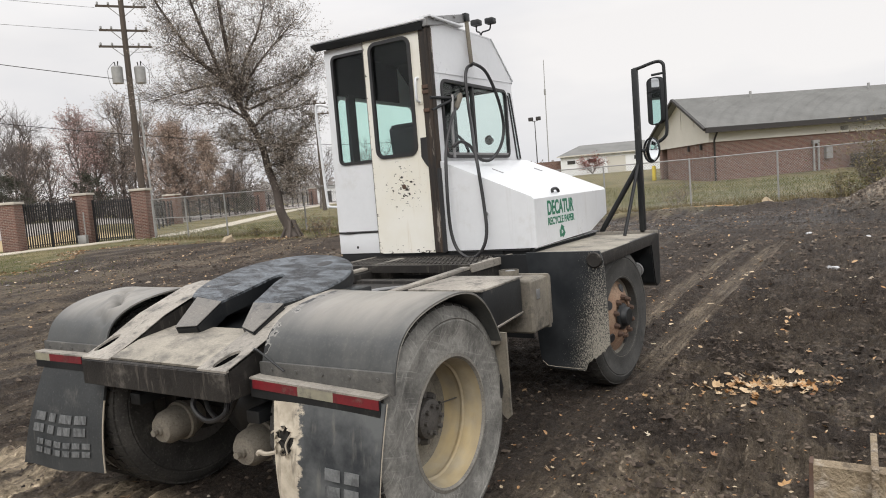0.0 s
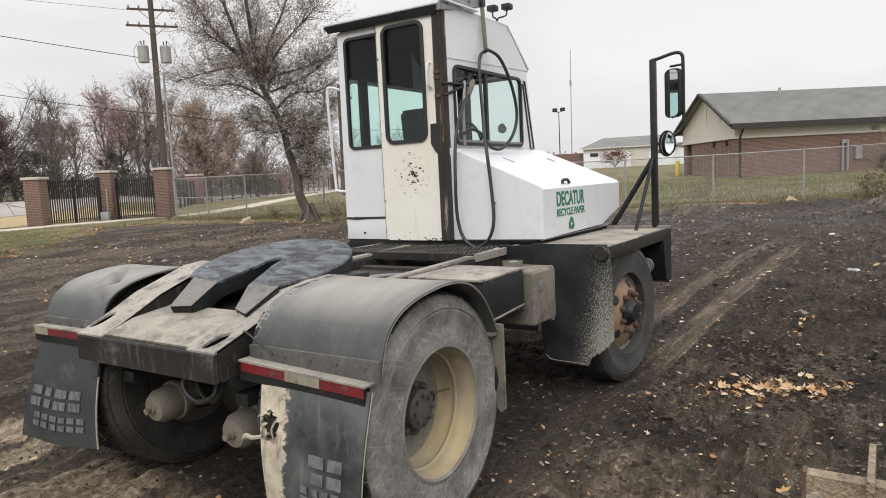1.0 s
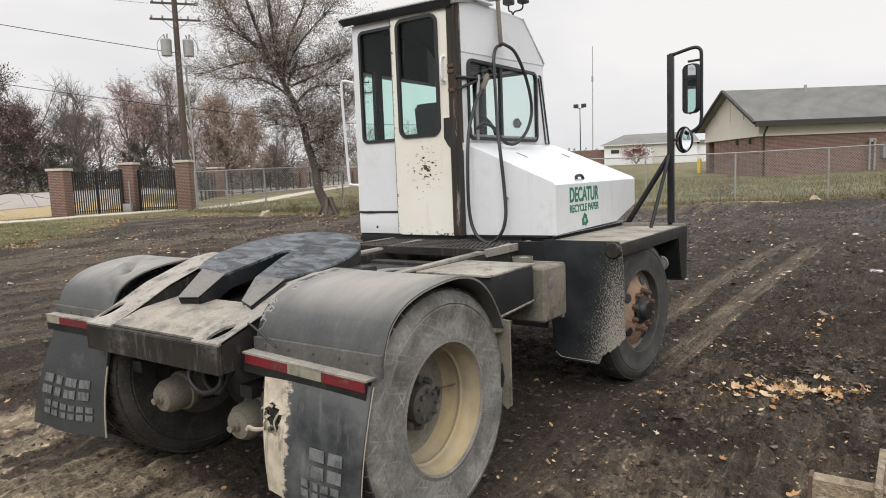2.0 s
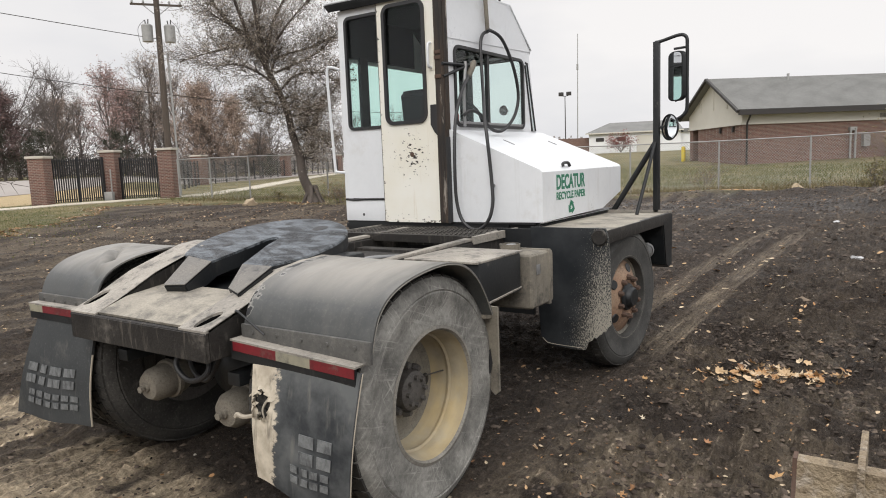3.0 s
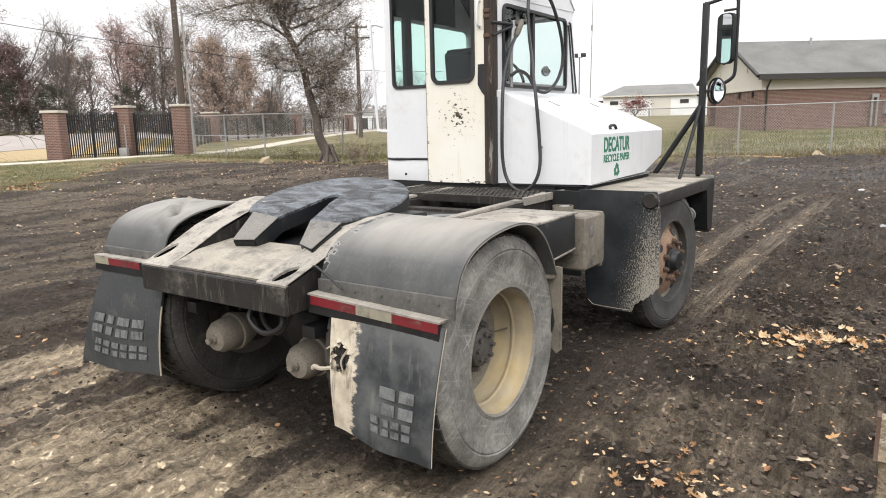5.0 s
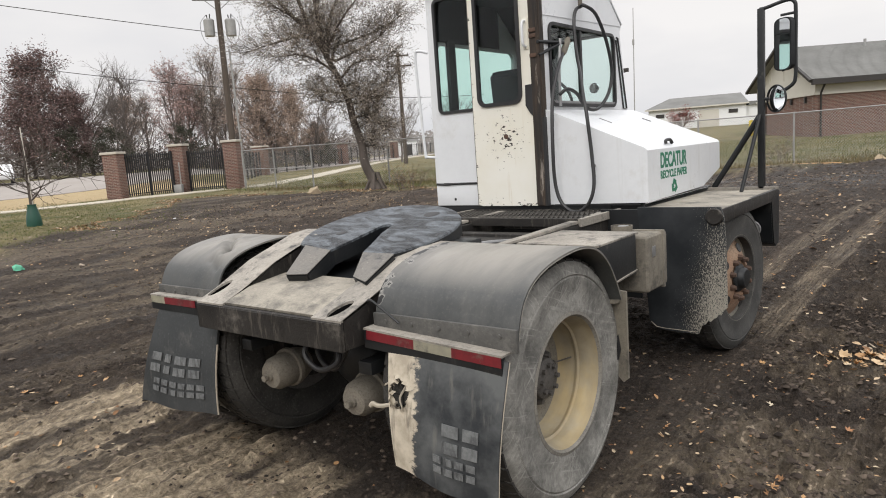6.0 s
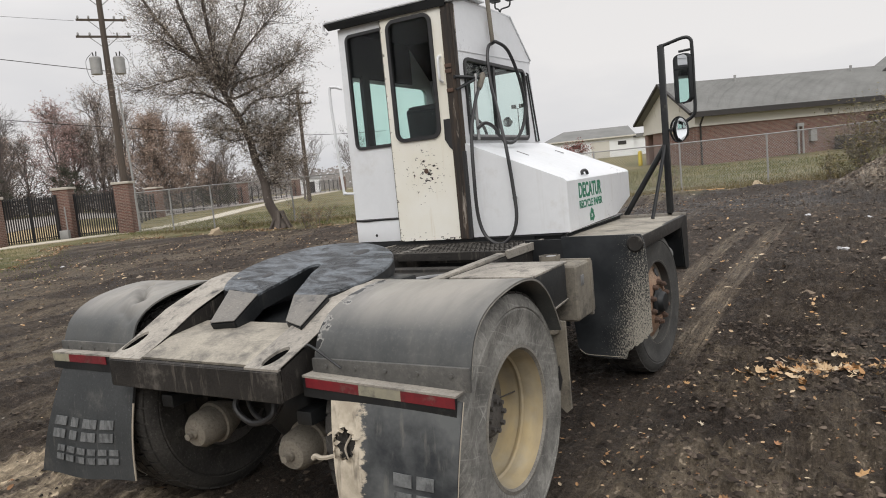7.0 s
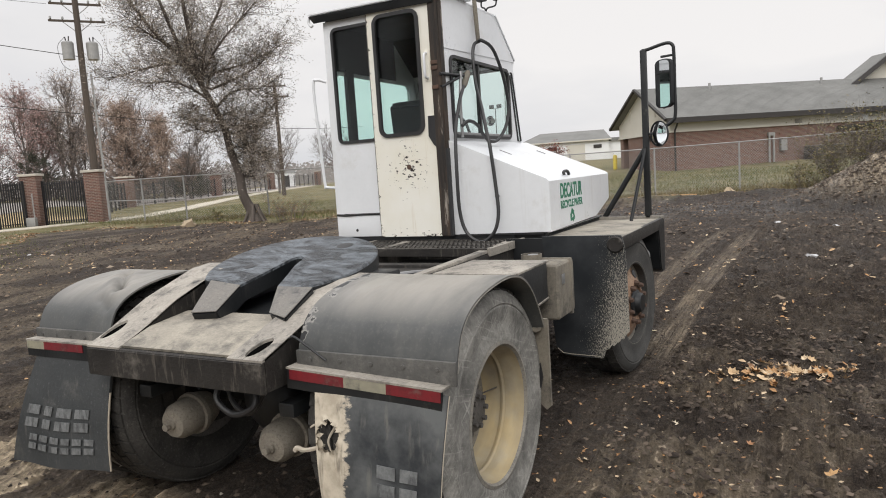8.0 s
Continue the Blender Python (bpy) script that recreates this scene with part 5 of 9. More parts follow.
# battery box, tank and the walkway grating
bbox = part("battery_box", box(0.48, 0.95, 1.22, 1.70, 0.76, 0.985, 0.012), M_BLACK, truck, "black steel battery box with a dusty lid")
part("lid", box(0.47, 0.955, 1.20, 1.72, 0.985, 0.998, 0.004), M_DECK, bbox, "dusty lid")
part("bent_edge", slab([(0.93, 1.30, 0.77), (0.955, 1.30, 0.76), (0.955, 1.70, 0.785), (0.93, 1.70, 0.79)], 0.01), M_DECK, bbox)
tank = part("fluid_tank", box(0.70, 1.0, 1.735, 2.05, 0.635, 0.968, 0.03, seg=3), M_TANK, truck, "mud-coated rectangular fluid tank")
part("filler_neck", lathe([(0.062, 0.0), (0.064, 0.05), (0.058, 0.05), (0.056, 0.0)], (0.80, 1.85, 0.965), (0, 0, 1), 24), M_TANK, tank, smooth=40)
part("filler_cap", lathe([(0.036, 0.0), (0.036, 0.04), (0.03, 0.048), (0.0, 0.05)], (0.81, 1.85, 0.965), (0, 0, 1), 20), M_STEEL, tank, "steel filler cap", smooth=40)
part("tank_plate", box(1.0, 1.004, 1.80, 1.85, 0.84, 0.90, 0.001), M_STEEL, tank, "small data plate")
part("tank_strap", box(0.695, 1.004, 1.97, 2.0, 0.63, 0.973, 0.003), M_TANK, tank)

grate = part("walkway_grating", box(-0.78, 0.46, 1.955, 1.98, 0.985, 1.037), M_DECKFACE, truck, "black steel bar grating step behind the cab", smooth=None)
part("frame_bar", box(-0.78, 0.46, 2.545, 2.56, 0.985, 1.035), M_DECKFACE, grate, smooth=None)
part("frame_bar", box(-0.80, -0.78, 1.955, 2.57, 0.985, 1.035), M_DECK, grate, smooth=None)
part("frame_bar", box(0.46, 0.485, 1.955, 2.57, 0.985, 1.038, 0.003), M_DECK, grate, smooth=None)
for i in range(34):
    xx = -0.765 + 1.215 * i / 33
    part("bearing_bar", box(xx - 0.0025, xx + 0.0025, 1.98, 2.545, 0.995, 1.03), M_RAMP, grate, smooth=None)
for i in range(7):
    yy = 2.03 + 0.08 * i
    part("cross_rod", box(-0.78, 0.46, yy - 0.004, yy + 0.005, 1.016, 1.0325), M_DECKFACE, grate, smooth=None)
# added black sheet that paints the shade seen between the bars
part("grating_shade_sheet", box(-0.77, 0.45, 1.985, 2.54, 0.90, 0.91), M_GAPSHADE, grate, smooth=None)

# front platform, front mud flap and bumper end
front = part("front_platform", slab([(0.66, 2.39, 1.045), (1.2, 2.39, 1.045), (1.2, 3.93, 1.037), (0.66, 3.93, 1.037)], 0.025, bevel=0.004), M_PLATE, truck, "dusty steel platform over the front wheel")
part("platform_edge", box(1.172, 1.204, 2.39, 3.93, 0.955, 1.041, 0.004), M_DECKFACE, front, "black edge of the platform with worn red paint")
part("front_guard", prism([(3.72, 0.98), (3.80, 0.62), (3.88, 0.585), (3.97, 0.60), (3.985, 1.05), (3.955, 1.06), (3.93, 1.03)], "x", 0.86, 1.205, bevel=0.008), M_BLACK, front, "black bumper end plate")
part("bumper", box(-1.2, 0.86, 3.94, 4.06, 0.60, 1.02, 0.02), M_BLACK, front)
part("front_lip", box(0.66, 1.208, 3.93, 3.95, 1.03, 1.062, 0.003), M_DECK, front)
part("marker_light", lathe([(0.062, 0.0), (0.062, 0.05), (0.052, 0.055), (0.048, 0.045), (0.0, 0.052)], (1.06, 3.73, 0.75), (0.35, -1, 0), 20), M_STEEL, front, "round mud-covered lamp")
part("platform_left", slab([(-1.2, 2.60, 1.04), (-1.15, 2.60, 1.04), (-1.15, 3.93, 1.037), (-1.2, 3.93, 1.037)], 0.04), M_BLACK, front)

FF = [(0.62, 1.052), (1.17, 1.052), (1.19, 0.99), (1.20, 0.84), (1.203, 0.60), (1.205, 0.40), (1.18, 0.375), (1.165, 0.345), (1.15, 0.352), (1.135, 0.325), (1.12, 0.318), (1.10, 0.296), (1.085, 0.302), (1.065, 0.275), (1.04, 0.262), (1.03, 0.225), (1.02, 0.205), (0.90, 0.204), (0.76, 0.212), (0.715, 0.232), (0.69, 0.275), (0.66, 0.62)]
FF = [(2.79 - (2.79 - x) * 0.97, 1.514 - (1.514 - z) * 0.97) for x, z in FF]
fflap = part("front_mud_flap", prism(FF, "y", 2.364, 2.380), M_SPECKLE, truck, "black plate flap spattered with dried mud, broken along its lower edge", smooth=None)
part("round_reflector", lathe([(0.050, 0.0), (0.054, 0.012), (0.046, 0.020), (0.0, 0.016)], (1.183, 2.364, 1.008), (0, -1, 0), 24), M_DECKFACE, fflap, "mud-covered round lamp", smooth=40)
part("lower_hem", tube([(0.765, 2.36, 0.298), (0.80, 2.36, 0.267), (0.86, 2.36, 0.261), (1.06, 2.36, 0.257)], 0.002, 6), M_FLAPEDGE, fflap)
part("inner_panel", box(0.42, 0.70, 2.372, 2.388, 0.45, 1.05), M_BLACK, fflap)

# ---- cab ----
CX0, CX1, CY = -1.172, -0.182, 2.574
cab = part("cab", box(-1.17, 0.64, 2.62, 4.02, 1.045, 1.066, 0.004), M_WHITE, truck, "white offset cab with large rubber-sealed windows")
rear = lambda a, b, d: (a, CY + d, b)  # noqa: E731
T = 0.03
wl_hole = round_rect(-1.088, -0.70, 1.822, 2.742, 0.055, 5)
part("rear_panel", panel_with_hole([(CX0, 1.255), (CX0 + 0.018, 2.80), (-0.690, 2.80), (-0.728, 1.255)][::-1], wl_hole, rear, T), M_WHITE, cab, "white rear panel beside the door", smooth=None)
part("rear_skirt", box(CX0 + 0.004, -0.731, CY - 0.004, CY + T, 1.066, 1.240, 0.004), M_WHITE, cab)
part("panel_seam", tube(smooth_line([(CX0 + 0.01, CY - 0.004, 1.247), (-1.06, CY - 0.007, 1.242), (-0.95, CY - 0.005, 1.246), (-0.731, CY - 0.004, 1.247)]), 0.010, 6), M_RUBBER, cab, "ragged black seam")
part("hole", lathe([(0, 0.002), (0.011, 0.002), (0.012, 0)], (-0.975, CY - 0.004, 1.118), (0, -1, 0), 12), M_RUBBER, cab)
part("window_seal", ring_frame(wl_hole, 0.024, rear, -0.012, 0.012), M_RUBBER, cab, "black rubber window seal")
pane = part("window_pane", slab([rear(a, b, 0.012) for a, b in wl_hole], 0.005), M_GLASS, cab, "clear cab window", smooth=None)
pane.visible_shadow = False

# the cream door in the rear wall
dh = round_rect(-0.672, -0.262, 1.838, 2.770, 0.075, 6)
dplace = lambda a, b, d: (a, CY - 0.022 + d, b)  # noqa: E731
door = part("cab_door", panel_with_hole([(-0.728, 1.062), (-0.724, 2.80), (-0.150, 2.80), (-0.180, 1.062)][::-1], dh, dplace, T), M_CREAM, cab, "cream door with chipped paint and rust round a dent", smooth=None)
part("door_edge", box(-0.730, -0.7265, CY - 0.024, CY + 0.005, 1.062, 2.79), M_RAMP, door, smooth=None)
part("window_seal", ring_frame(dh, 0.028, dplace, -0.014, 0.012), M_RUBBER, door, "black rubber window seal")
pane = part("window_pane", slab([dplace(a, b, 0.012) for a, b in dh], 0.005), M_GLASS, door, "clear door window", smooth=None)
pane.visible_shadow = False
part("door_handle", tube(smooth_line([(-0.212, CY - 0.024, 2.43), (-0.212, CY - 0.062, 2.415), (-0.212, CY - 0.068, 2.33), (-0.212, CY - 0.062, 2.26), (-0.212, CY - 0.024, 2.245)]), 0.010, 8), M_WHITE, door, "painted grab handle")
part("handle_plate", box(-0.232, -0.19, CY - 0.026, CY - 0.022, 2.225, 2.45, 0.001), M_CREAM, door)
part("latch_cover", slab([(-0.232, CY - 0.024, 1.97), (-0.172, CY - 0.024, 1.97), (-0.160, CY - 0.024, 1.72), (-0.20, CY - 0.024, 1.76), (-0.236, CY - 0.024, 1.82)][::-1], -0.006), M_RUBBER, door, "black worn latch plate", smooth=None)
part("dent", lathe([(0, 0.004), (0.014, 0.003), (0.021, 0.0)], (-0.43, CY - 0.022, 1.60), (0, -1, 0), 9), M_DARKRUST, door, "rusted dent")

# corner post of the cab
post = part("corner_post", prism([(-0.178, 2.54), (-0.092, 2.54), (-0.085, 2.60), (-0.178, 2.60)], "z", 1.06, 2.80, bevel=0.006), M_POST, cab, "weathered brown corner post with rust and old paint")
part("post_strip", prism([(-0.096, 2.532), (-0.078, 2.532), (-0.078, 2.60), (-0.096, 2.60)], "z", 1.06, 1.72), M_RUBBER, post)
for zz in (2.16, 2.30, 2.34):
    part("post_clamp", box(-0.175, -0.12, 2.532, 2.542, zz, zz + 0.028, 0.003), M_DARKRUST, post)

# right wall: outline of the cab with its side window
RX = -0.10
side_out = [(2.60, 1.70), (2.60, 2.845), (3.62, 2.845), (4.015, 2.515), (3.985, 2.45), (4.10, 1.80), (4.10, 1.70)]
side_win = round_rect(2.685, 3.855, 1.800, 2.425, 0.07, 6)
sp = lambda a, b, d: (RX - d, a, b)  # noqa: E731
part("side_wall", panel_with_hole(side_out[::-1], side_win, sp, T), M_WHITE, cab, "white side wall of the cab", smooth=None)
part("window_seal", ring_frame(side_win, 0.024, sp, -0.014, 0.012), M_RUBBER, cab, "black rubber window seal")
pane = part("window_pane", slab([sp(a, b, 0.012) for a, b in side_win], 0.005), M_GLASS, cab, "sliding side window", smooth=None)
pane.visible_shadow = False
part("window_divider", box(RX - 0.025, RX + 0.004, 3.20, 3.232, 1.82, 2.41), M_RUBBER, cab)
part("window_track", box(RX - 0.02, RX + 0.010, 2.71, 3.84, 1.822, 1.845, 0.002), M_STEEL, cab)
part("side_trim", slab([(RX + 0.006, 2.60, 2.462), (RX + 0.006, 4.005, 2.505), (RX + 0.006, 3.62, 2.85), (RX + 0.006, 2.60, 2.85)], 0.006), M_WHITE, cab, "white upper side panel lapping over the lower", smooth=None)
part("trim_edge", tube([(RX + 0.008, 3.61, 2.862), (RX + 0.008, 4.012, 2.522)], 0.008, 6), M_WHITE, cab)
# left wall
LX = -1.17
lw = round_rect(2.68, 3.86, 1.83, 2.405, 0.06, 6)
lp = lambda a, b, d: (LX + d, a, b)  # noqa: E731
part("side_wall", panel_with_hole([(2.60, 1.066), (2.60, 2.80), (3.62, 2.845), (4.015, 2.515), (4.10, 1.80), (4.12, 1.066)], lw, lp, T), M_WHITE, cab, smooth=None)
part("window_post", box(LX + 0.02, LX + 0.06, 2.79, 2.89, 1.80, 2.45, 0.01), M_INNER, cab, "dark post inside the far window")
pane = part("window_pane", slab([lp(a, b, 0.012) for a, b in lw], 0.005), M_GREENGLASS, cab, smooth=None)
pane.visible_shadow = False
# front: windscreen between the slanted visor and the cowl
ws_o = [(LX + 0.03, 1.70), (LX + 0.03, 2.50), (RX - 0.03, 2.50), (RX - 0.03, 1.70)]
ws_h = round_rect(LX + 0.06, RX - 0.06, 1.82, 2.47, 0.06, 6)
fp = lambda a, b, d: (a, 4.10 - 0.16 * (b - 1.75) - d, b)  # noqa: E731
part("front_wall", panel_with_hole(ws_o, ws_h, fp, T), M_WHITE, cab, smooth=None)
part("window_seal", ring_frame(ws_h, 0.026, fp, -0.012, 0.016), M_RUBBER, cab)
pane = part("windscreen", slab([fp(a, b, 0.012) for a, b in ws_h], 0.005), M_GLASS, cab, "tinted windscreen", smooth=None)
pane.visible_shadow = False
part("windscreen_post", box(-0.82, -0.72, 3.90, 4.0, 1.70, 2.52, 0.01), M_INNER, cab)
part("corner_glass", slab([(RX + 0.003, 3.90, 2.38), (RX + 0.003, 3.93, 2.40), (RX + 0.003, 4.075, 1.80), (RX + 0.003, 4.02, 1.80)][::-1], 0.004), M_GLASS, cab, "narrow corner window", smooth=None)
part("corner_seal", tube([(RX + 0.004, 3.90, 2.40), (RX + 0.004, 3.93, 2.40), (RX + 0.004, 4.08, 1.79), (RX + 0.004, 4.01, 1.79), (RX + 0.004, 3.89, 2.38)], 0.009, 6), M_RUBBER, cab)
part("lower_front", box(LX, RX, 4.05, 4.12, 1.06, 1.72, 0.01), M_WHITE, cab)
part("visor", slab([(LX, 3.62, 2.85), (RX, 3.62, 2.85), (RX, 4.02, 2.515), (LX, 4.02, 2.515)], 0.03), M_WHITE, cab, "white slanted front visor", smooth=None)
roof = part("roof", slab([(-1.262, 2.52, 2.878), (-0.095, 2.52, 2.868), (-0.095, 3.64, 2.868), (-1.262, 3.64, 2.878)], 0.02, bevel=0.005), M_WHITE, cab, "white flat roof with a dark rain edge")
part("roof_edge", slab([(-1.245, 2.535, 2.858), (-0.115, 2.545, 2.848), (-0.13, 2.56, 2.79), (-1.21, 2.555, 2.805)][::-1], -0.03), M_BLACK, roof, "dark roof edge", smooth=None)
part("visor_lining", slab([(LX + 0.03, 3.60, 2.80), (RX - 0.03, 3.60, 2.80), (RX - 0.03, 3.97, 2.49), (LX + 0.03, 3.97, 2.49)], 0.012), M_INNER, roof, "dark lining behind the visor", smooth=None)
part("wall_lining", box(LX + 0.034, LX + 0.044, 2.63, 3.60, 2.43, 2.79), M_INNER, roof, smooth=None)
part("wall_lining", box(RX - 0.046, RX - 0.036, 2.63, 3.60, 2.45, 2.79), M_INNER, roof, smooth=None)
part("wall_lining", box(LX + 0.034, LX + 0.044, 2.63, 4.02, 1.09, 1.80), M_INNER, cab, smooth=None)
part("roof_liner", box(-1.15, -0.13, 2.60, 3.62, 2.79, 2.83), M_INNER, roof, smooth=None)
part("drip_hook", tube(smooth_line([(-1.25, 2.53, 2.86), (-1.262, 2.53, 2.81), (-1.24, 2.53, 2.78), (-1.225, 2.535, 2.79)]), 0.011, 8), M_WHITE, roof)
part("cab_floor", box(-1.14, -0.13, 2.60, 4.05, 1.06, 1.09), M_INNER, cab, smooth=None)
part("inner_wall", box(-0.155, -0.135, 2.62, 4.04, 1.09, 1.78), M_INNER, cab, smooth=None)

# inside the cab
seat = part("driver_seat", box(-0.88, -0.42, 3.02, 3.46, 1.46, 1.60, 0.04, seg=3), M_SEAT, cab, "black driver seat")
part("backrest", prism([(2.96, 1.55), (3.06, 1.55), (3.02, 2.14), (2.95, 2.16), (2.90, 2.12)], "x", -0.80, -0.45, bevel=0.03), M_SEAT, seat, "black backrest")
part("seat_base", box(-0.80, -0.50, 3.05, 3.42, 1.09, 1.46, 0.02), M_INNER, seat)
part("grab_rail", tube(smooth_line([(-0.62, 3.35, 1.95), (-0.62, 3.35, 2.30), (-0.58, 3.36, 2.40), (-0.30, 3.38, 2.44)]), 0.012), M_STEEL, cab)
part("steering_wheel", tube([(-0.62 + 0.21 * math.cos(a), 3.62 - 0.08 * math.sin(a), 1.90 + 0.19 * math.sin(a)) for a in [2 * math.pi * i / 24 for i in range(25)]], 0.014, 6), M_SEAT, cab)
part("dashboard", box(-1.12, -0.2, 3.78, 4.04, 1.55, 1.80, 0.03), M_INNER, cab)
ext = part("fire_extinguisher", lathe([(0.0, 0.0), (0.055, 0.0), (0.058, 0.02), (0.058, 0.20), (0.04, 0.25), (0.018, 0.27), (0.018, 0.30), (0.0, 0.30)], (-0.24, 2.86, 1.70), (0, 0, 1), 20), M_FIRE, cab, "red fire extinguisher", smooth=40)
part("grip", box(-0.26, -0.22, 2.80, 2.90, 1.99, 2.02, 0.006), M_RUBBER, ext)
part("inner_mirror", lathe([(0.0, 0.006), (0.04, 0.006), (0.045, 0.0)], (-0.25, 3.75, 1.98), (0.2, -1, 0), 16), M_MIRROR, cab)

# grab rail on the far corner of the cab
part("grab_rail", tube(smooth_line([(-1.19, 2.60, 2.34), (-1.255, 2.56, 2.36), (-1.285, 2.55, 2.31), (-1.27, 2.55, 1.9), (-1.25, 2.55, 1.52), (-1.235, 2.55, 1.485), (-1.17, 2.58, 1.475)]), 0.0115, 8), M_WHITE, cab, "white tubular grab rail")

# ---- engine hood beside the cab ----
def hood_mesh():
    bm = bmesh.new()
    x0, x1, y0, y1 = -0.085, 0.684, CY, 4.20
    pr = [(x0, 1.068), (x0, 1.775), (x1 - 0.02, 1.452), (x1, 1.432), (x1, 1.076)]
    pf = [(x0, 1.20), (x0, 1.775), (x1 - 0.02, 1.457), (x1, 1.437), (x1, 1.215)]
    pm = [(x0, 1.068), (x0, 1.775), (x1 - 0.02, 1.456), (x1, 1.436), (x1, 1.092)]
    rings = [[bm.verts.new((x, y, z)) for x, z in pts] for pts, y in ((pr, y0), (pm, 3.75), (pf, y1))]
    for a, b in zip(rings, rings[1:]):
        for i in range(5):
            bm.faces.new((a[i], a[(i + 1) % 5], b[(i + 1) % 5], b[i]))
    bm.faces.new(rings[0])
    bm.faces.new(rings[-1])
    bmesh.ops.bevel(bm, geom=[e for e in bm.edges if not e.is_boundary and e.calc_face_angle(0) > 0.6], offset=0.010, segments=3, affect="EDGES")
    return bm


hood = part("engine_hood", hood_mesh(), M_WHITE, truck, "white sloping engine hood with green lettering on its side", smooth=30)
part("hood_base", box(-0.08, 0.64, 2.60, 4.10, 0.99, 1.07, 0.01), M_BLACK, hood)
part("under_rail", box(-1.17, 0.40, 2.585, 2.70, 0.985, 1.064, 0.008), M_BLACK, hood)
part("hood_seam", box(-0.04, 0.62, CY - 0.002, CY + 0.008, 1.058, 1.07), M_RUBBER, hood)
part("hood_handle", tube(smooth_line([(0.665, 2.98, 1.462), (0.66, 2.985, 1.485), (0.655, 3.06, 1.493), (0.655, 3.10, 1.485), (0.66, 3.115, 1.462)], 4), 0.012, 8), M_RUBBER, hood, "black hood latch handle")
part("hood_catch", tube([(0.29, CY - 0.03, 1.345), (0.29, CY + 0.01, 1.345)], 0.013, 10), M_STEEL, hood)
part("hood_hinge", tube([(0.12, 3.05, 1.691), (0.22, 3.05, 1.648)], 0.004, 6), M_STEEL, hood)
part("hood_hinge", tube([(0.14, 3.85, 1.684), (0.22, 3.85, 1.651)], 0.004, 6), M_STEEL, hood)


def lettering(text, size, y0, z, stretch=1.0, bold=0.0):
    cu = bpy.data.curves.new("lettering", "FONT")
    cu.body, cu.size, cu.extrude, cu.offset = text, size, 0.001, bold
    tmp = bpy.data.objects.new("lettering", cu)
    scene.collection.objects.link(tmp)
    bpy.context.view_layer.update()
    me = bpy.data.meshes.new_from_object(tmp.evaluated_get(bpy.context.evaluated_depsgraph_get()))
    bpy.data.objects.remove(tmp)
    wide = max(v.co.x for v in me.vertices) - min(v.co.x for v in me.vertices)
    m = Matrix(((0, 0, 1, 0.6865), (stretch / wide, 0, 0, y0), (0, 1, 0, z), (0, 0, 0, 1)))
    me.transform(m)
    me.materials.clear()
    me.materials.append(M_GREEN)
    ob = new("lettering", me)
    ob.parent = hood
    return tagged(ob, "green painted lettering")


part("lettering_patch", box(0.684, 0.6852, 2.775, 3.36, 1.10, 1.43), M_WHITE, hood, "clean white patch behind the lettering", smooth=None)
lettering("DECATUR", 0.150, 2.80, 1.300, 0.545, 0.004)
lettering("RECYCLE PAPER", 0.078, 2.80, 1.222, 0.55, 0.002)
for i in range(3):
    # one chasing arrow: a band along a side of the triangle and its head
    va, vb = (Vector((0.078 * math.cos(radians(90 + 120 * k)), 0.078 * math.sin(radians(90 + 120 * k)))) for k in (i, i + 1))
    inward = -(va + vb).normalized()

    def on_side(s, t, va=va, vb=vb, inward=inward):
        q = va.lerp(vb, s) + inward * t
        return (0.6870, 3.075 + 1.15 * q.x, 1.150 + q.y)
    bm = slab([on_side(0.16, 0.0), on_side(0.56, 0.0), on_side(0.56, 0.024), on_side(0.22, 0.024)], 0.001)
    slab([on_side(0.56, -0.012), on_side(0.84, 0.012), on_side(0.56, 0.036)], 0.001, bm)
    part("recycling_arrow", bm, M_GREEN, hood, smooth=None)

# air line arm, hose and roof bar
bar = part("roof_bar", box(-0.15, -0.05, 2.53, 3.05, 2.868, 2.884, 0.004), M_WHITE, cab, "grey steel boom for the air lines")
part("boom_beam", prism([(2.53, 2.80), (2.53, 2.87), (3.10, 2.985), (3.17, 2.975), (3.16, 2.93), (2.70, 2.835)], "x", -0.135, -0.075, bevel=0.006), M_STEEL, bar)
for yy in (2.62, 2.78, 2.95):
    part("beam_bolt", lathe([(0, 0.014), (0.014, 0.012), (0.014, 0)], (-0.075, yy, 2.85 + 0.215 * (yy - 2.53)), (1, 0, 0), 6), M_STEEL, bar)
part("drop_tube", tube([(-0.07, 3.14, 2.985), (-0.06, 3.16, 2.575)], 0.018, 10), M_TANK, bar, "hanging beige hose tube")
part("hose_clip", box(-0.09, -0.05, 3.11, 3.17, 2.93, 2.995, 0.004), M_BLACK, bar)
part("air_hose", tube(smooth_line([(-0.055, 3.16, 2.575), (-0.06, 3.08, 2.54), (-0.055, 3.03, 2.44), (-0.02, 2.98, 2.21), (0.115, 2.76, 2.02), (0.224, 2.58, 1.831), (0.268, 2.53, 1.704), (0.300, 2.52, 1.417), (0.317, 2.5, 1.213), (0.28, 2.48, 1.083), (0.187, 2.47, 1.02), (0.077, 2.47, 1.082), (0.025, 2.47, 1.238), (0.019, 2.47, 1.511), (0.0, 2.53, 1.83), (-0.02, 2.66, 2.05), (-0.05, 2.80, 2.17), (-0.06, 2.834, 2.20)], 6), 0.0135, 8), M_RUBBER, bar, "long black air hose hanging in a loop")
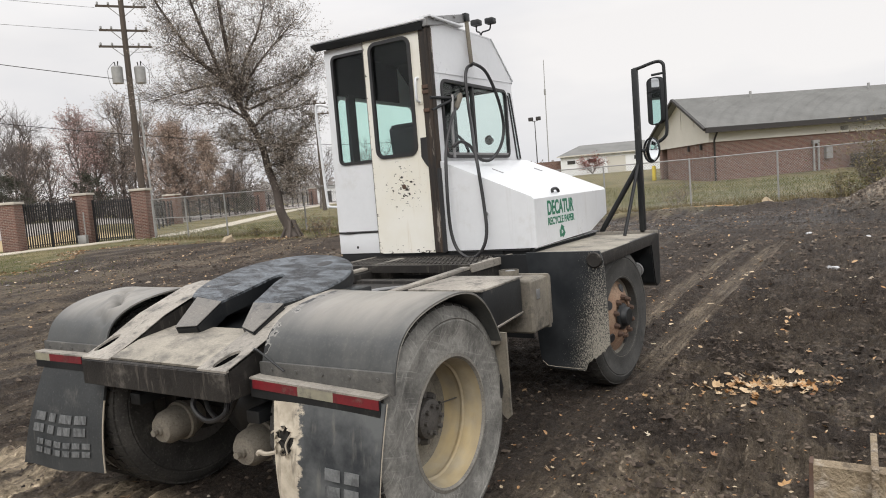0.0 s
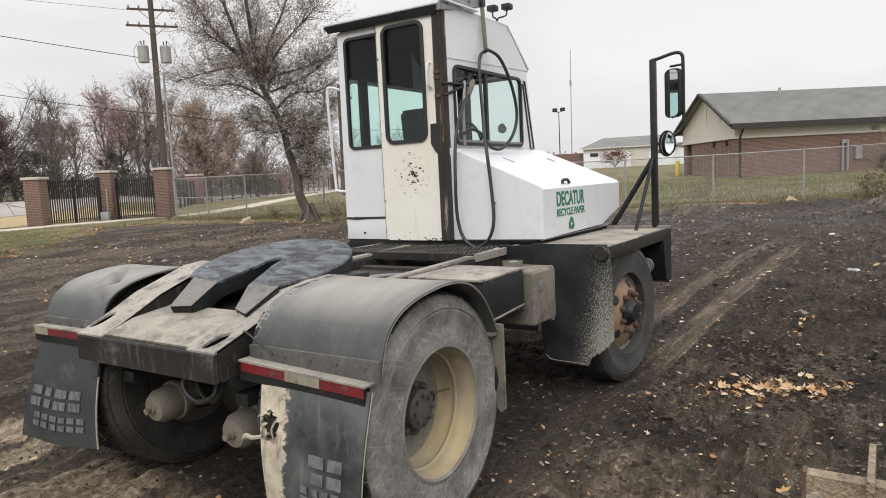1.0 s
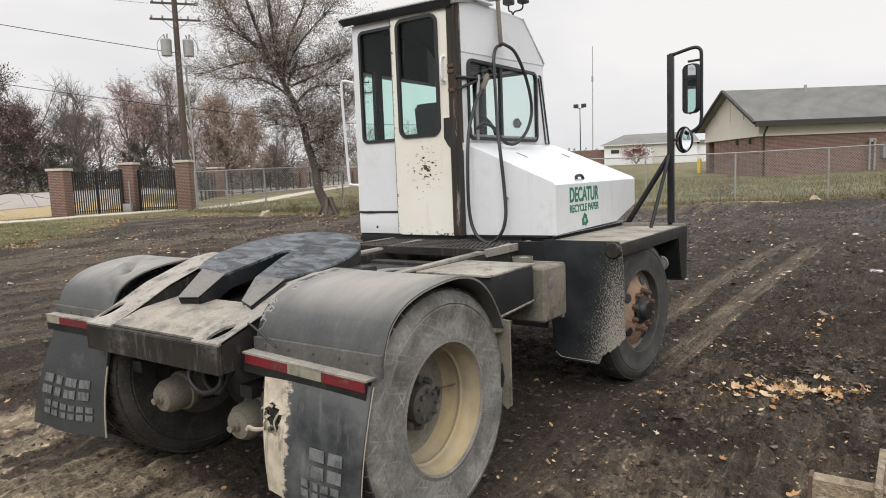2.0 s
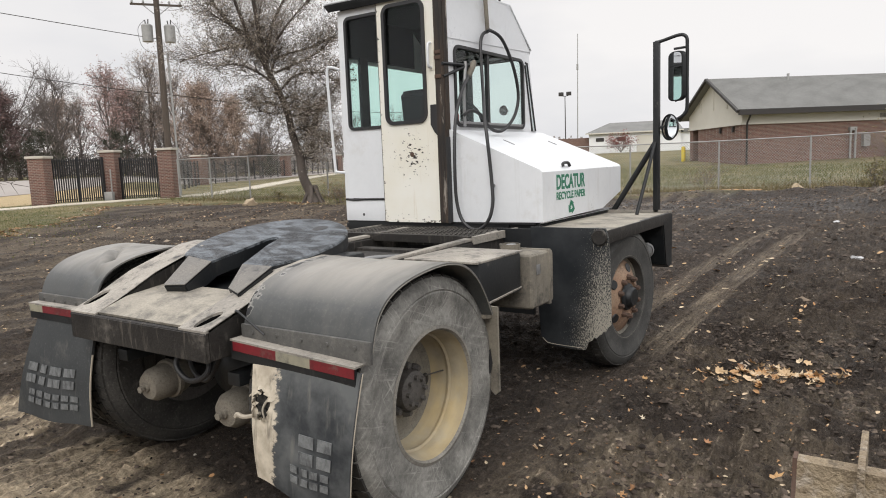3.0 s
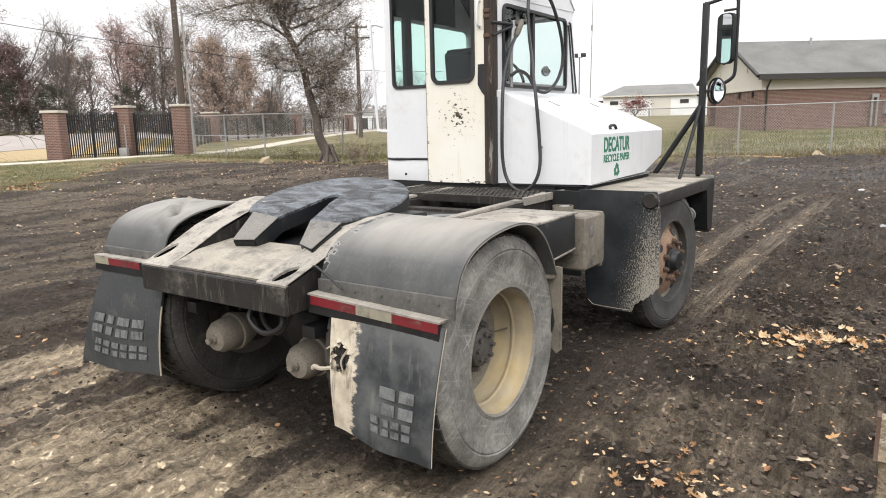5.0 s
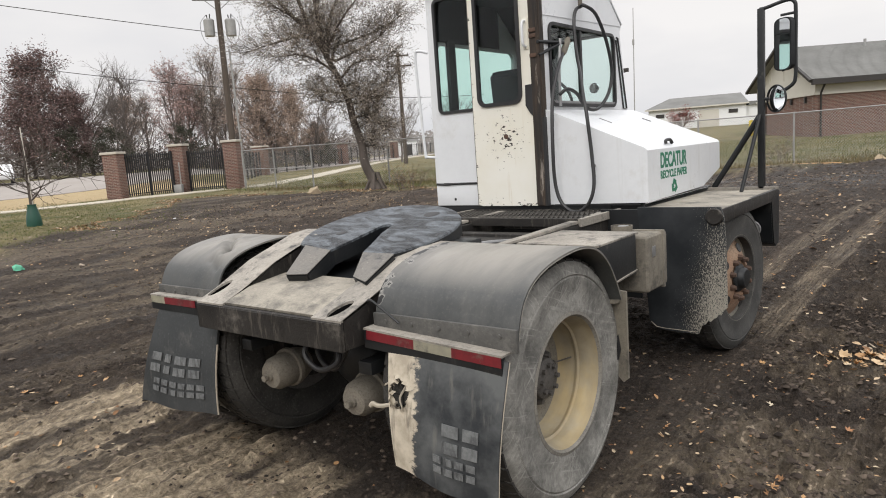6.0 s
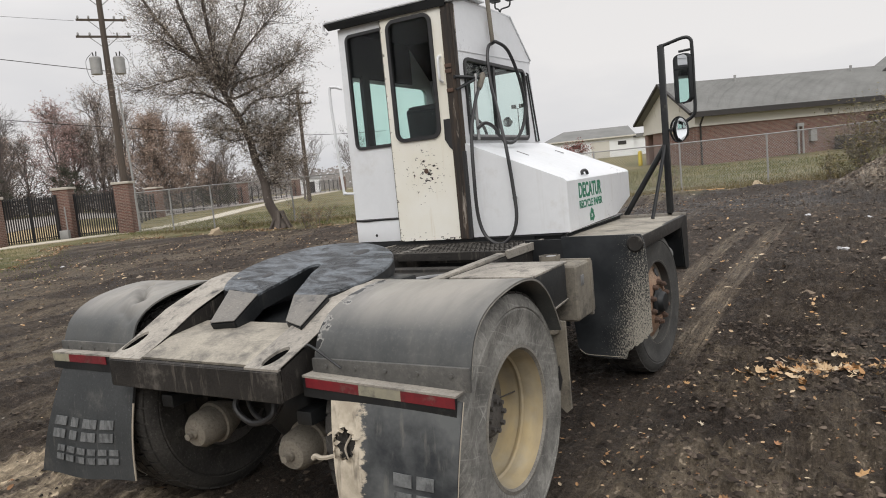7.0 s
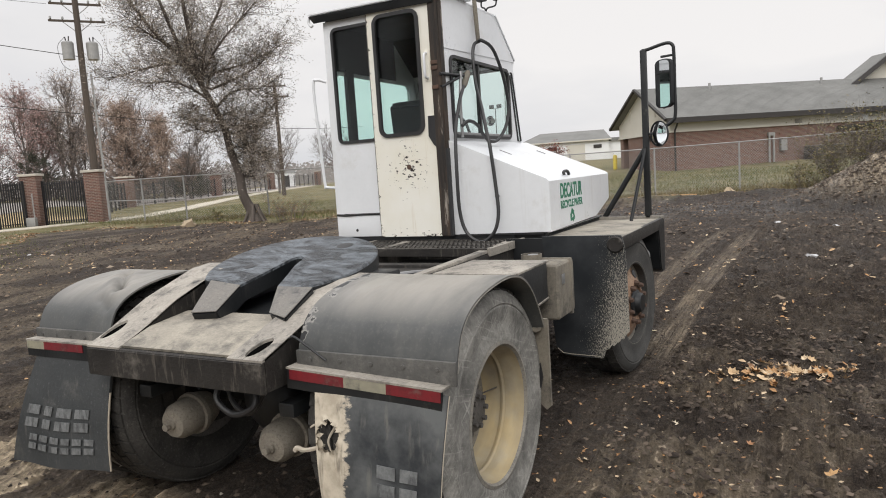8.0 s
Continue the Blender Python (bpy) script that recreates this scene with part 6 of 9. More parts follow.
part("air_hose", tube(smooth_line([(-0.055, 3.16, 2.575), (-0.01, 3.12, 2.57), (0.04, 3.218, 2.505), (0.04, 3.399, 2.312), (0.04, 3.483, 2.083), (0.04, 3.41, 1.905), (0.04, 3.223, 1.783), (0.04, 3.053, 1.767), (0.04, 2.931, 1.818), (0.035, 2.849, 1.886), (0.02, 2.733, 1.917), (-0.02, 2.68, 1.88)], 6), 0.0135, 8), M_RUBBER, bar, "black air hose looped over the side window")
part("coupling_head", lathe([(0.0, 0.0), (0.02, 0.0), (0.026, 0.03), (0.026, 0.13), (0.016, 0.16), (0.0, 0.16)], (-0.06, 2.834, 2.19), (0.0, 0.62, 0.78), 14), M_TANK, bar, "pale air line coupling", smooth=40)
part("holder_arm", tube([(-0.10, 2.53, 2.265), (-0.06, 2.85, 2.275)], 0.013, 8), M_BLACK, bar)
part("holder_arm", tube([(-0.10, 2.54, 2.17), (-0.06, 2.82, 2.27)], 0.012, 8), M_BLACK, bar)
part("holder_stay", tube([(-0.06, 2.80, 2.30), (-0.06, 2.76, 2.05), (-0.05, 2.745, 1.80)], 0.013, 8), M_STEEL, bar)
lampm = part("work_lamp", box(-0.055, 0.025, 3.44, 3.52, 2.955, 3.005, 0.012), M_BLACK, cab, "small black work lamp on the roof")
part("lamp_bracket", tube(smooth_line([(-0.12, 3.48, 2.865), (-0.10, 3.48, 2.90), (-0.03, 3.48, 2.91), (-0.015, 3.48, 2.955)]), 0.007, 8), M_BLACK, lampm)
lampm2 = part("work_lamp", box(-0.195, -0.115, 3.44, 3.52, 2.965, 3.015, 0.012), M_BLACK, cab, "small black work lamp on the roof")
part("lamp_bracket", tube(smooth_line([(-0.12, 3.48, 2.865), (-0.125, 3.48, 2.90), (-0.155, 3.48, 2.92), (-0.155, 3.48, 2.965)]), 0.007, 8), M_BLACK, lampm2)

# mirror mast
mast = part("mirror_mast", box(1.055, 1.105, 3.93, 3.98, 1.04, 2.445, 0.006), M_BLACK, truck, "black steel mirror mast with chipped paint")
part("diagonal_stay", tube([(1.07, 3.96, 1.63), (0.70, 3.98, 1.06)], 0.024, 8), M_BLACK, mast)
part("round_stay", tube([(1.075, 3.93, 1.63), (0.985, 3.72, 1.04)], 0.015, 8), M_BLACK, mast)
part("mirror_arm", tube(smooth_line([(1.07, 3.95, 2.44), (1.12, 3.95, 2.445), (1.26, 3.95, 2.475), (1.315, 3.95, 2.455), (1.325, 3.95, 2.38), (1.325, 3.95, 2.10), (1.325, 3.95, 1.90), (1.30, 3.95, 1.84), (1.22, 3.95, 1.79)], 5), 0.014, 8), M_BLACK, mast, "bent tubular mirror arm")
part("arm_brace", tube([(1.22, 3.95, 2.37), (1.325, 3.95, 2.375)], 0.010, 8), M_BLACK, mast)
part("arm_brace", tube([(1.23, 3.95, 1.955), (1.325, 3.95, 1.99)], 0.010, 8), M_BLACK, mast)
# both glasses are turned towards the driver's seat
mp_ = lambda a, b, d: (1.234 + 0.84 * 1.5 * (a - 1.234) + 0.54 * d, 3.945 - 0.54 * 1.5 * (a - 1.234) + 0.84 * d, b)  # noqa: E731
ml = round_rect(1.178, 1.290, 1.955, 2.350, 0.04, 5)
shell = part("mirror_housing", slab([mp_(a, b, 0.0) for a, b in ml], 0.035), M_BLACK, mast, "tall black mirror housing", smooth=30)
part("mirror_glass", slab([mp_(1.234 + (a - 1.234) * 0.86, 2.1525 + (b - 2.1525) * 0.955, -0.004) for a, b in ml], 0.002), M_MIRROR, shell, "tall flat mirror glass", smooth=None)
part("glass_divider", slab([mp_(a, b, -0.006) for a, b in ((1.186, 2.225), (1.282, 2.225), (1.282, 2.237), (1.186, 2.237))], 0.002), M_BLACK, shell, smooth=None)
rm = part("round_mirror", lathe([(0.0, 0.045), (0.06, 0.038), (0.098, 0.014), (0.108, 0.0), (0.108, -0.008), (0.100, -0.008)], (1.195, 3.935, 1.745), (0.62, 0.78, 0), 32), M_BLACK, mast, "round convex mirror", smooth=40)
part("convex_glass", lathe([(0.102, 0.0), (0.08, 0.010), (0.04, 0.018), (0.0, 0.021)], (1.195, 3.935, 1.745), (-0.62, -0.78, 0), 32), M_MIRROR, rm, "convex mirror glass", smooth=60)
part("mirror_clamp", tube([(1.09, 3.95, 1.75), (1.14, 3.94, 1.75)], 0.012, 8), M_BLACK, rm)

# ---- the surroundings ----
M_CONC = surface("pale_concrete", (0.52, 0.47, 0.38), (0.42, 0.38, 0.31), 0.9, big=0.8, fine=12, relief=0.2)
M_ASPH = surface("pale_worn_asphalt_road", (0.34, 0.308, 0.28), (0.26, 0.238, 0.218), 0.9, big=0.4, fine=9, relief=0.1)
M_CAP = surface("pale_stone_cap", (0.52, 0.48, 0.42), (0.42, 0.39, 0.34), 0.85, big=4, fine=30, relief=0.2)
M_IRON = surface("black_iron_paint", (0.012, 0.012, 0.014), (0.022, 0.022, 0.024), 0.5, relief=0.0)
M_GALV = surface("galvanised_steel", (0.36, 0.36, 0.35), (0.24, 0.235, 0.23), 0.55, metal=0.35, big=3, fine=30, relief=0.05)
M_WOOD = surface("grey_weathered_pole", (0.055, 0.042, 0.034), (0.12, 0.098, 0.08), 0.9, big=2, fine=30, amount=0.9, relief=0.3, stretch=(1, 1, 0.08))
M_ROOF = surface("grey_shingle_roof", (0.195, 0.195, 0.185), (0.135, 0.135, 0.128), 0.9, big=0.6, fine=7, amount=0.8, relief=0.15, dist=0.02)
M_SIDING = surface("cream_siding", (0.60, 0.575, 0.51), (0.53, 0.505, 0.445), 0.7, big=0.7, fine=8, relief=0.05)
M_TRIM = surface("dark_brown_trim", (0.028, 0.025, 0.024), (0.045, 0.04, 0.037), 0.6, relief=0.0)
M_WALLWHITE = surface("white_metal_wall", (0.80, 0.81, 0.81), (0.74, 0.75, 0.75), 0.6, big=0.3, fine=3, relief=0.05)
M_BARK = surface("grey_brown_bark", (0.065, 0.053, 0.046), (0.15, 0.126, 0.108), 0.9, big=3, fine=18, amount=0.9, relief=0.5, dist=0.03, stretch=(1, 1, 0.25))
M_TWIG = surface("dull_brown_twigs", (0.135, 0.115, 0.105), (0.225, 0.195, 0.178), 0.9, relief=0.0)
M_LEAFOLIVE = island("dry_olive_leaves", (0.20, 0.17, 0.143), (0.60, 0.525, 0.445), third=(0.39, 0.335, 0.275))
# far trees' red, russet and brown lightened: distance haze put into the colour
M_LEAFRED = island("haze_greyed_red_leaves", (0.30, 0.19, 0.172), (0.56, 0.42, 0.38), third=(0.43, 0.285, 0.255))
M_LEAFDARK = island("dark_russet_leaves", (0.11, 0.078, 0.075), (0.33, 0.225, 0.21), third=(0.19, 0.13, 0.122))
M_LEAFBROWN = island("brown_oak_leaves", (0.29, 0.215, 0.175), (0.54, 0.43, 0.355), third=(0.41, 0.31, 0.25))
M_LEAFPALE = island("pale_brown_leaves", (0.28, 0.225, 0.185), (0.60, 0.52, 0.45), third=(0.44, 0.365, 0.305))
M_LEAFGREEN = island("dull_evergreen_leaves", (0.030, 0.034, 0.024), (0.105, 0.105, 0.075))
M_WEED = island("dry_weed_stalks", (0.13, 0.11, 0.055), (0.34, 0.27, 0.16), third=(0.16, 0.135, 0.07))
M_GRASS = island("short_autumn_grass", (0.075, 0.10, 0.03), (0.28, 0.24, 0.11), third=(0.14, 0.155, 0.05))


def brick_material():
    m, n, l, p = nodes_of("red_brown_brick")
    co = n.new("ShaderNodeTexCoord")
    sep = n.new("ShaderNodeSeparateXYZ")
    l.new(co.outputs["Object"], sep.inputs[0])
    add = times(n, l, sep.outputs[0], sep.outputs[1], "ADD")
    n[add.node.name].use_clamp = False
    cmb = n.new("ShaderNodeCombineXYZ")
    l.new(add, cmb.inputs[0])
    l.new(sep.outputs[2], cmb.inputs[1])
    b = n.new("ShaderNodeTexBrick")
    b.inputs["Scale"].default_value = 1.0
    b.inputs["Brick Width"].default_value = 0.215
    b.inputs["Row Height"].default_value = 0.075
    b.inputs["Mortar Size"].default_value = 0.007
    b.inputs["Color1"].default_value = (0.165, 0.078, 0.058, 1)
    b.inputs["Color2"].default_value = (0.105, 0.058, 0.047, 1)
    b.inputs["Mortar"].default_value = (0.30, 0.26, 0.225, 1)
    l.new(cmb.outputs[0], b.inputs["Vector"])
    v = coords(n, l)
    c = mixc(n, l, times(n, l, fleck(n, l, v, 1.2, 5, 0.4, 0.7), 0.35), b.outputs["Color"], (0.19, 0.12, 0.095))
    l.new(c, p.inputs["Base Color"])
    p.inputs["Roughness"].default_value = 0.9
    bump(n, l, p, b.outputs["Fac"], -0.3, 0.01)
    return m


M_BRICK = brick_material()


def land(x, y):
    return float(lie(x, y))


def ribbon(name, line, width, material, label, category, lift=0.03):
    """A flat band laid along a line on the land."""
    pts = smooth_line([(x, y, 0) for x, y in line], 10)
    cols = max(2, round(width / 0.8))
    bm = bmesh.new()
    rows = []
    for i, p in enumerate(pts):
        d = (pts[min(i + 1, len(pts) - 1)] - pts[max(i - 1, 0)]).normalized()
        s = Vector((d.y, -d.x, 0)) * width / 2
        row = []
        for j in range(cols + 1):
            q = p + s * (2 * j / cols - 1)
            row.append(bm.verts.new((q.x, q.y, gz(q.x, q.y) + lift)))
        skirt = [bm.verts.new((v.co.x, v.co.y, v.co.z - 0.15)) for v in (row[0], row[-1])]
        rows.append((row, skirt))
    for a, b in zip(rows, rows[1:]):
        (ra, sa), (rb, sb) = a, b
        for j in range(cols):
            bm.faces.new((ra[j], ra[j + 1], rb[j + 1], rb[j]))
        bm.faces.new((sa[0], ra[0], rb[0], sb[0]))
        bm.faces.new((ra[-1], sa[1], sb[1], rb[-1]))
    return tagged(mesh_object(name, bm, material, 40), label, category, kind="structure")


ribbon("pavement", [(-34, -12), (-31.5, -2), (-30, 6), (-29.3, 11), (-29.4, 15), (-29.2, 18), (-28.6, 21), (-30.8, 25.5), (-35.5, 32.5), (-43, 43), (-54, 60), (-66, 82)], 1.6, M_CONC, "pale concrete footpath curving through the grass", "footpath", 0.035)
ribbon("road", [(-56, -40), (-53, -10), (-50, 8), (-50, 22), (-55.5, 42), (-66, 66), (-83, 100)], 13.0, M_ASPH, "pale worn asphalt road behind the gates", "road", 0.04)

# brick gate piers with iron gates
def pier(x, y, h, w, turn, group="brick gate piers"):
    t = thing("brick_pier", "red brick gate pier with a pale stone cap, on grass", "pier", group, (x, y, gz(x, y) - 0.05), turn)
    part("shaft", box(-w / 2, w / 2, -w / 2, w / 2, 0, h - 0.14, 0.008), M_BRICK, t)
    bm = box(-w / 2 - 0.07, w / 2 + 0.07, -w / 2 - 0.07, w / 2 + 0.07, h - 0.14, h - 0.02, 0.02)
    part("cap", bm, M_CAP, t, "pale stone cap")
    return t


PIERS = [(-30.6, 14.25, 2.36), (-30.9, 17.9, 2.62), (-28.3, 19.4, 2.62)]
GATE_TURN = 34.0
for px, py, ph in PIERS:
    pier(px, py, ph, 0.72, GATE_TURN)
for px, py in ((-44.6, 33.4), (-55.7, 53.3), (-63.7, 71.0), (-72.0, 92.0)):
    pier(px, py, 2.5, 0.95, 25, "far brick piers")


def iron_fence(name, a, b, h, gap, label, group, posts=0, spear=True):
    a, b = Vector((*a, 0)), Vector((*b, 0))
    d = b - a
    n_ = max(2, int(d.length / gap))
    f = thing(name, label, "gate" if "gate" in name else "fence", group, (a.x, a.y, 0))
    zof = lambda s: gz(a.x + d.x * s, a.y + d.y * s)  # noqa: E731
    for zz in (0.18, h - 0.38, h - 0.16):
        part("rail", tube([(d.x * s, d.y * s, zof(s) + zz) for s in (0, 0.5, 1)], 0.026, 4), M_IRON, f, smooth=None)
    thick = 0.033 if "gate" in name else 0.012
    bm = lathe([(thick, 0.06), (thick, h - 0.09), (0.0, h)], (0, 0, 0), (0, 0, 1), 5)
    me = bpy.data.meshes.new("picket")
    bm.to_mesh(me)
    bm.free()
    me.materials.append(M_IRON)
    for i in range(n_ + 1):
        s = i / n_
        o = new("picket", me)
        o.parent = f
        o.matrix_basis = pose(d.x * s, d.y * s, zof(s))
    for i in range(posts + 1 if posts else 0):
        s = i / posts
        part("post", box(d.x * s - 0.045, d.x * s + 0.045, d.y * s - 0.045, d.y * s + 0.045, zof(s), zof(s) + h + 0.02), M_IRON, f, smooth=None)
    return f


def between(p, q, inset):
    p, q = Vector(p[:2]), Vector(q[:2])
    d = (q - p).normalized()
    return tuple(p + d * inset), tuple(q - d * inset)


iron_fence("iron_gate", *between(PIERS[0], PIERS[1], 0.50), 2.2, 0.115, "black wrought iron gate leaf with pointed pickets between brick piers", "iron gates", 2)
iron_fence("iron_gate", *between(PIERS[1], PIERS[2], 0.50), 2.15, 0.115, "black wrought iron gate leaf with pointed pickets between brick piers", "iron gates", 1)
far_line = [(-32.0, 21.5), (-44.6, 33.4), (-55.7, 53.3), (-63.7, 71.0), (-72.0, 92.0)]
for p, q in zip(far_line[1:], far_line[2:]):
    iron_fence("iron_fence", *between(p, q, 0.6), 1.9, 0.45, "long black iron picket fence along the road", "far iron fences", 9)
iron_fence("iron_fence", (-36.5, 25.8), (-44.0, 32.8), 1.9, 0.45, "long black iron picket fence along the road", "far iron fences", 5)
ub = thing("utility_box", "small grey metal utility box with conduit at the gate pier", "utility box", "", (-30.35, 17.35, gz(-30.35, 17.35)), GATE_TURN)
part("body", box(-0.2, 0.2, -0.14, 0.14, 0, 0.45, 0.02), M_GALV, ub)
part("conduit", tube([(0.1, 0.1, 0.4), (0.1, 0.1, 1.6)], 0.03, 8), M_GALV, ub)

# chain-link fence round the yard
CHAIN = [(-27.6, 19.5), (-24.3, 18.9), (-21.0, 18.4), (-18.4, 20.6), (-15.5, 22.2), (-12.3, 23.4), (-9.2, 24.4), (-6.2, 25.2), (-3.0, 26.0), (0.0, 27.3), (3.1, 28.8), (6.2, 30.2), (9.4, 31.7), (12.6, 33.2)]
H_CHAIN = 1.95
chain = thing("chain_link_fence", "galvanised chain-link fence with rusty top rail round the yard", "fence", "", (0, 0, 0))
tops = [(x, y, gz(x, y) * 0.3 + land(x, y) * 0.7 + H_CHAIN) for x, y in CHAIN]
for i, (x, y, z) in enumerate(tops):
    part("post", tube([(x, y, gz(x, y) - 0.1), (x, y, z + 0.04)], 0.035 if i else 0.05, 8), M_GALV, chain)
part("top_rail", tube(tops, 0.024, 6), M_GALV, chain)
part("middle_rail", tube([(x, y, z - 0.95) for x, y, z in tops[:3]], 0.022, 6), M_GALV, chain)


def wire_mesh():
    verts, faces = [], []
    for (x0, y0, z0), (x1, y1, z1) in zip(tops, tops[1:]):
        ln = math.hypot(x1 - x0, y1 - y0)
        pitch, h = 0.105, H_CHAIN - 0.05
        k = int((ln + h) / pitch)
        for i in range(k):
            for sgn in (1, -1):
                s0 = i * pitch - (h if sgn > 0 else 0)
                seg = [(s0, 0.0), (s0 + sgn * 0 + h * (1 if sgn > 0 else 0), h)] if sgn > 0 else [(s0 + 0.0, 0.0), (s0 - h, h)]
                (a, za), (b, zb) = seg
                if sgn < 0:
                    a, b = a + 0, b
                # clip to the bay
                def cut(s, z, s2, z2):
                    if s < 0:
                        z = z + (z2 - z) * (0 - s) / (s2 - s)
                        s = 0
                    if s > ln:
                        z = z + (z2 - z) * (ln - s) / (s2 - s)
                        s = ln
                    return s, z
                if max(a, b) <= 0 or min(a, b) >= ln:
                    continue
                (a2, za2), (b2, zb2) = cut(a, za, b, zb), cut(b, zb, a, za)
                pts = []
                for s, z in ((a2, za2), (b2, zb2)):
                    f = s / ln
                    base = z0 + (z1 - z0) * f - H_CHAIN + 0.03
                    pts.append(Vector((x0 + (x1 - x0) * f, y0 + (y1 - y0) * f, base + z)))
                d = (pts[1] - pts[0])
                if d.length < 0.02:
                    continue
                d.normalize()
                out = Vector((y1 - y0, x0 - x1, 0)).normalized()
                side = d.cross(out) * 0.0031
                n0 = len(verts)
                for p in pts:
                    verts += [p + side, p - side, p + out * 0.0045 * sgn]
                faces += [(n0, n0 + 1, n0 + 4, n0 + 3), (n0 + 1, n0 + 2, n0 + 5, n0 + 4), (n0 + 2, n0, n0 + 3, n0 + 5)]
    me = bpy.data.meshes.new("wire_mesh")
    me.from_pydata(verts, [], faces)
    me.materials.append(M_GALV)
    o = new("wire_mesh", me)
    o.parent = chain
    return tagged(o, "woven diamond wire", kind="stuff")


wire_mesh()

# ---- brick school-like building ----
BC = Vector((-4.93, 41.41, 0))
BU, BV = Vector((0.8059, 0.5920, 0)), Vector((-0.5920, 0.8059, 0))
BZ = 0.6


def bpt(u, v, z):
    return BC + BU * u + BV * v + Vector((0, 0, z))


def bbox_uv(u0, u1, v0, v1, z0, z1, bm=None):
    bm = bm or bmesh.new()
    vs = [bm.verts.new(bpt(u, v, z)) for z in (z0, z1) for u, v in ((u0, v0), (u1, v0), (u1, v1), (u0, v1))]
    for q in ((0, 1, 2, 3), (4, 5, 6, 7), (0, 1, 5, 4), (1, 2, 6, 5), (2, 3, 7, 6), (3, 0, 4, 7)):
        bm.faces.new([vs[i] for i in q])
    return bm


hall = thing("brick_building", "long low brick building with cream band and grey shingle roof", "building")
DEP, LEN, EAVE, RIDGE = 7.5, 34.0, 4.20, 6.2
part("wall", bbox_uv(0, LEN, 0, 0.35, BZ - 0.3, 3.14), M_BRICK, hall, "red-brown brick wall", smooth=None)
part("wall", bbox_uv(0, 0.35, 0.35, DEP - 1.35, BZ - 0.3, 3.14), M_BRICK, hall, smooth=None)
part("wall", bbox_uv(0.35, LEN, DEP - 0.35, DEP, BZ - 0.3, 3.14), M_BRICK, hall, smooth=None)
part("wall", bbox_uv(0.0, 0.5, DEP - 0.5, DEP, BZ - 0.3, 3.14), M_BRICK, hall, smooth=None)
part("wall", bbox_uv(LEN - 0.35, LEN, 0.35, DEP - 0.35, BZ - 0.3, 3.14), M_BRICK, hall, smooth=None)
part("doorway_recess", bbox_uv(0.9, 1.0, DEP - 1.4, DEP - 0.45, BZ, 3.0), M_TRIM, hall, "dark doorway recess", smooth=None)
part("band", bbox_uv(-0.04, LEN, -0.04, 0.30, 3.14, EAVE - 0.05), M_SIDING, hall, "cream siding band", smooth=None)
part("band", bbox_uv(-0.04, 0.30, 0.30, DEP + 0.04, 3.14, EAVE - 0.05), M_SIDING, hall, smooth=None)
part("band_ledge", bbox_uv(-0.10, LEN, -0.10, -0.04, 3.11, 3.21), M_SIDING, hall, smooth=None)
part("band_ledge", bbox_uv(-0.10, -0.04, -0.04, DEP + 0.1, 3.11, 3.21), M_SIDING, hall, smooth=None)
bm = bmesh.new()
vs = [bm.verts.new(bpt(u, v, z)) for u in (-0.02, 0.2) for v, z in ((0, EAVE - 0.05), (DEP, EAVE - 0.05), (DEP / 2, RIDGE - 0.12))]
for q in ((0, 1, 2), (3, 4, 5), (0, 1, 4, 3), (1, 2, 5, 4), (2, 0, 3, 5)):
    bm.faces.new([vs[i] for i in q])
part("gable", bm, M_SIDING, hall, "cream panelled gable", smooth=None)
for v in (1.9, 3.75, 5.6):
    top = EAVE + (RIDGE - EAVE) * (1 - abs(v - DEP / 2) / (DEP / 2)) - 0.15
    part("batten", bbox_uv(-0.06, -0.02, v - 0.05, v + 0.05, EAVE, top), M_SIDING, hall, smooth=None)
OV = 0.55
for s0, s1 in ((-OV, DEP / 2), (DEP + OV, DEP / 2)):
    drop = (RIDGE - EAVE) / (DEP / 2) * OV
    cs = [bpt(-0.5, s0, EAVE - drop), bpt(LEN + 0.5, s0, EAVE - drop), bpt(LEN + 0.5, s1, RIDGE), bpt(-0.5, s1, RIDGE)]
    cs = cs if s0 < 0 else cs[::-1]
    slope = part("roof", slab(cs, 0.12), M_ROOF, hall, "grey shingle roof slope", smooth=None)
    # shingle courses
    if s0 < 0:
        for i in range(1, 34):
            f0 = i / 34
            a, b = cs[0].lerp(cs[3], f0), cs[1].lerp(cs[2], f0)
            up = Vector((0, 0, 0.012))
            part("shingle_course", slab([a + up, b + up, b + (cs[2] - cs[1]) * 0.028 + up * 0.1, a + (cs[3] - cs[0]) * 0.028 + up * 0.1], 0.012), M_ROOF, slope, smooth=None)
part("gutter", bbox_uv(-0.5, LEN + 0.5, -0.72, -0.54, EAVE - 0.56, EAVE - 0.25), M_TRIM, hall, "dark gutter", smooth=None)
part("soffit", bbox_uv(-0.3, LEN, -0.55, 0.0, EAVE - 0.42, EAVE - 0.36), M_TRIM, hall, smooth=None)
for sgn in (0, 1):
    e0 = bpt(-0.53, -OV if sgn == 0 else DEP + OV, EAVE - (RIDGE - EAVE) / (DEP / 2) * OV - 0.05)
    part("rake_trim", tube([e0, bpt(-0.53, DEP / 2, RIDGE - 0.05)], 0.11, 4), M_TRIM, hall, smooth=None)
part("downspout", tube([bpt(0.25, -0.62, EAVE - 0.4), bpt(0.25, -0.12, 3.2), bpt(0.25, -0.10, 0.3)], 0.06, 6), M_TRIM, hall)
for v in (0.9, 2.6):
    part("wall_lamp", bbox_uv(-0.14, -0.04, v, v + 0.14, 2.72, 3.06), M_TRIM, hall, smooth=None)
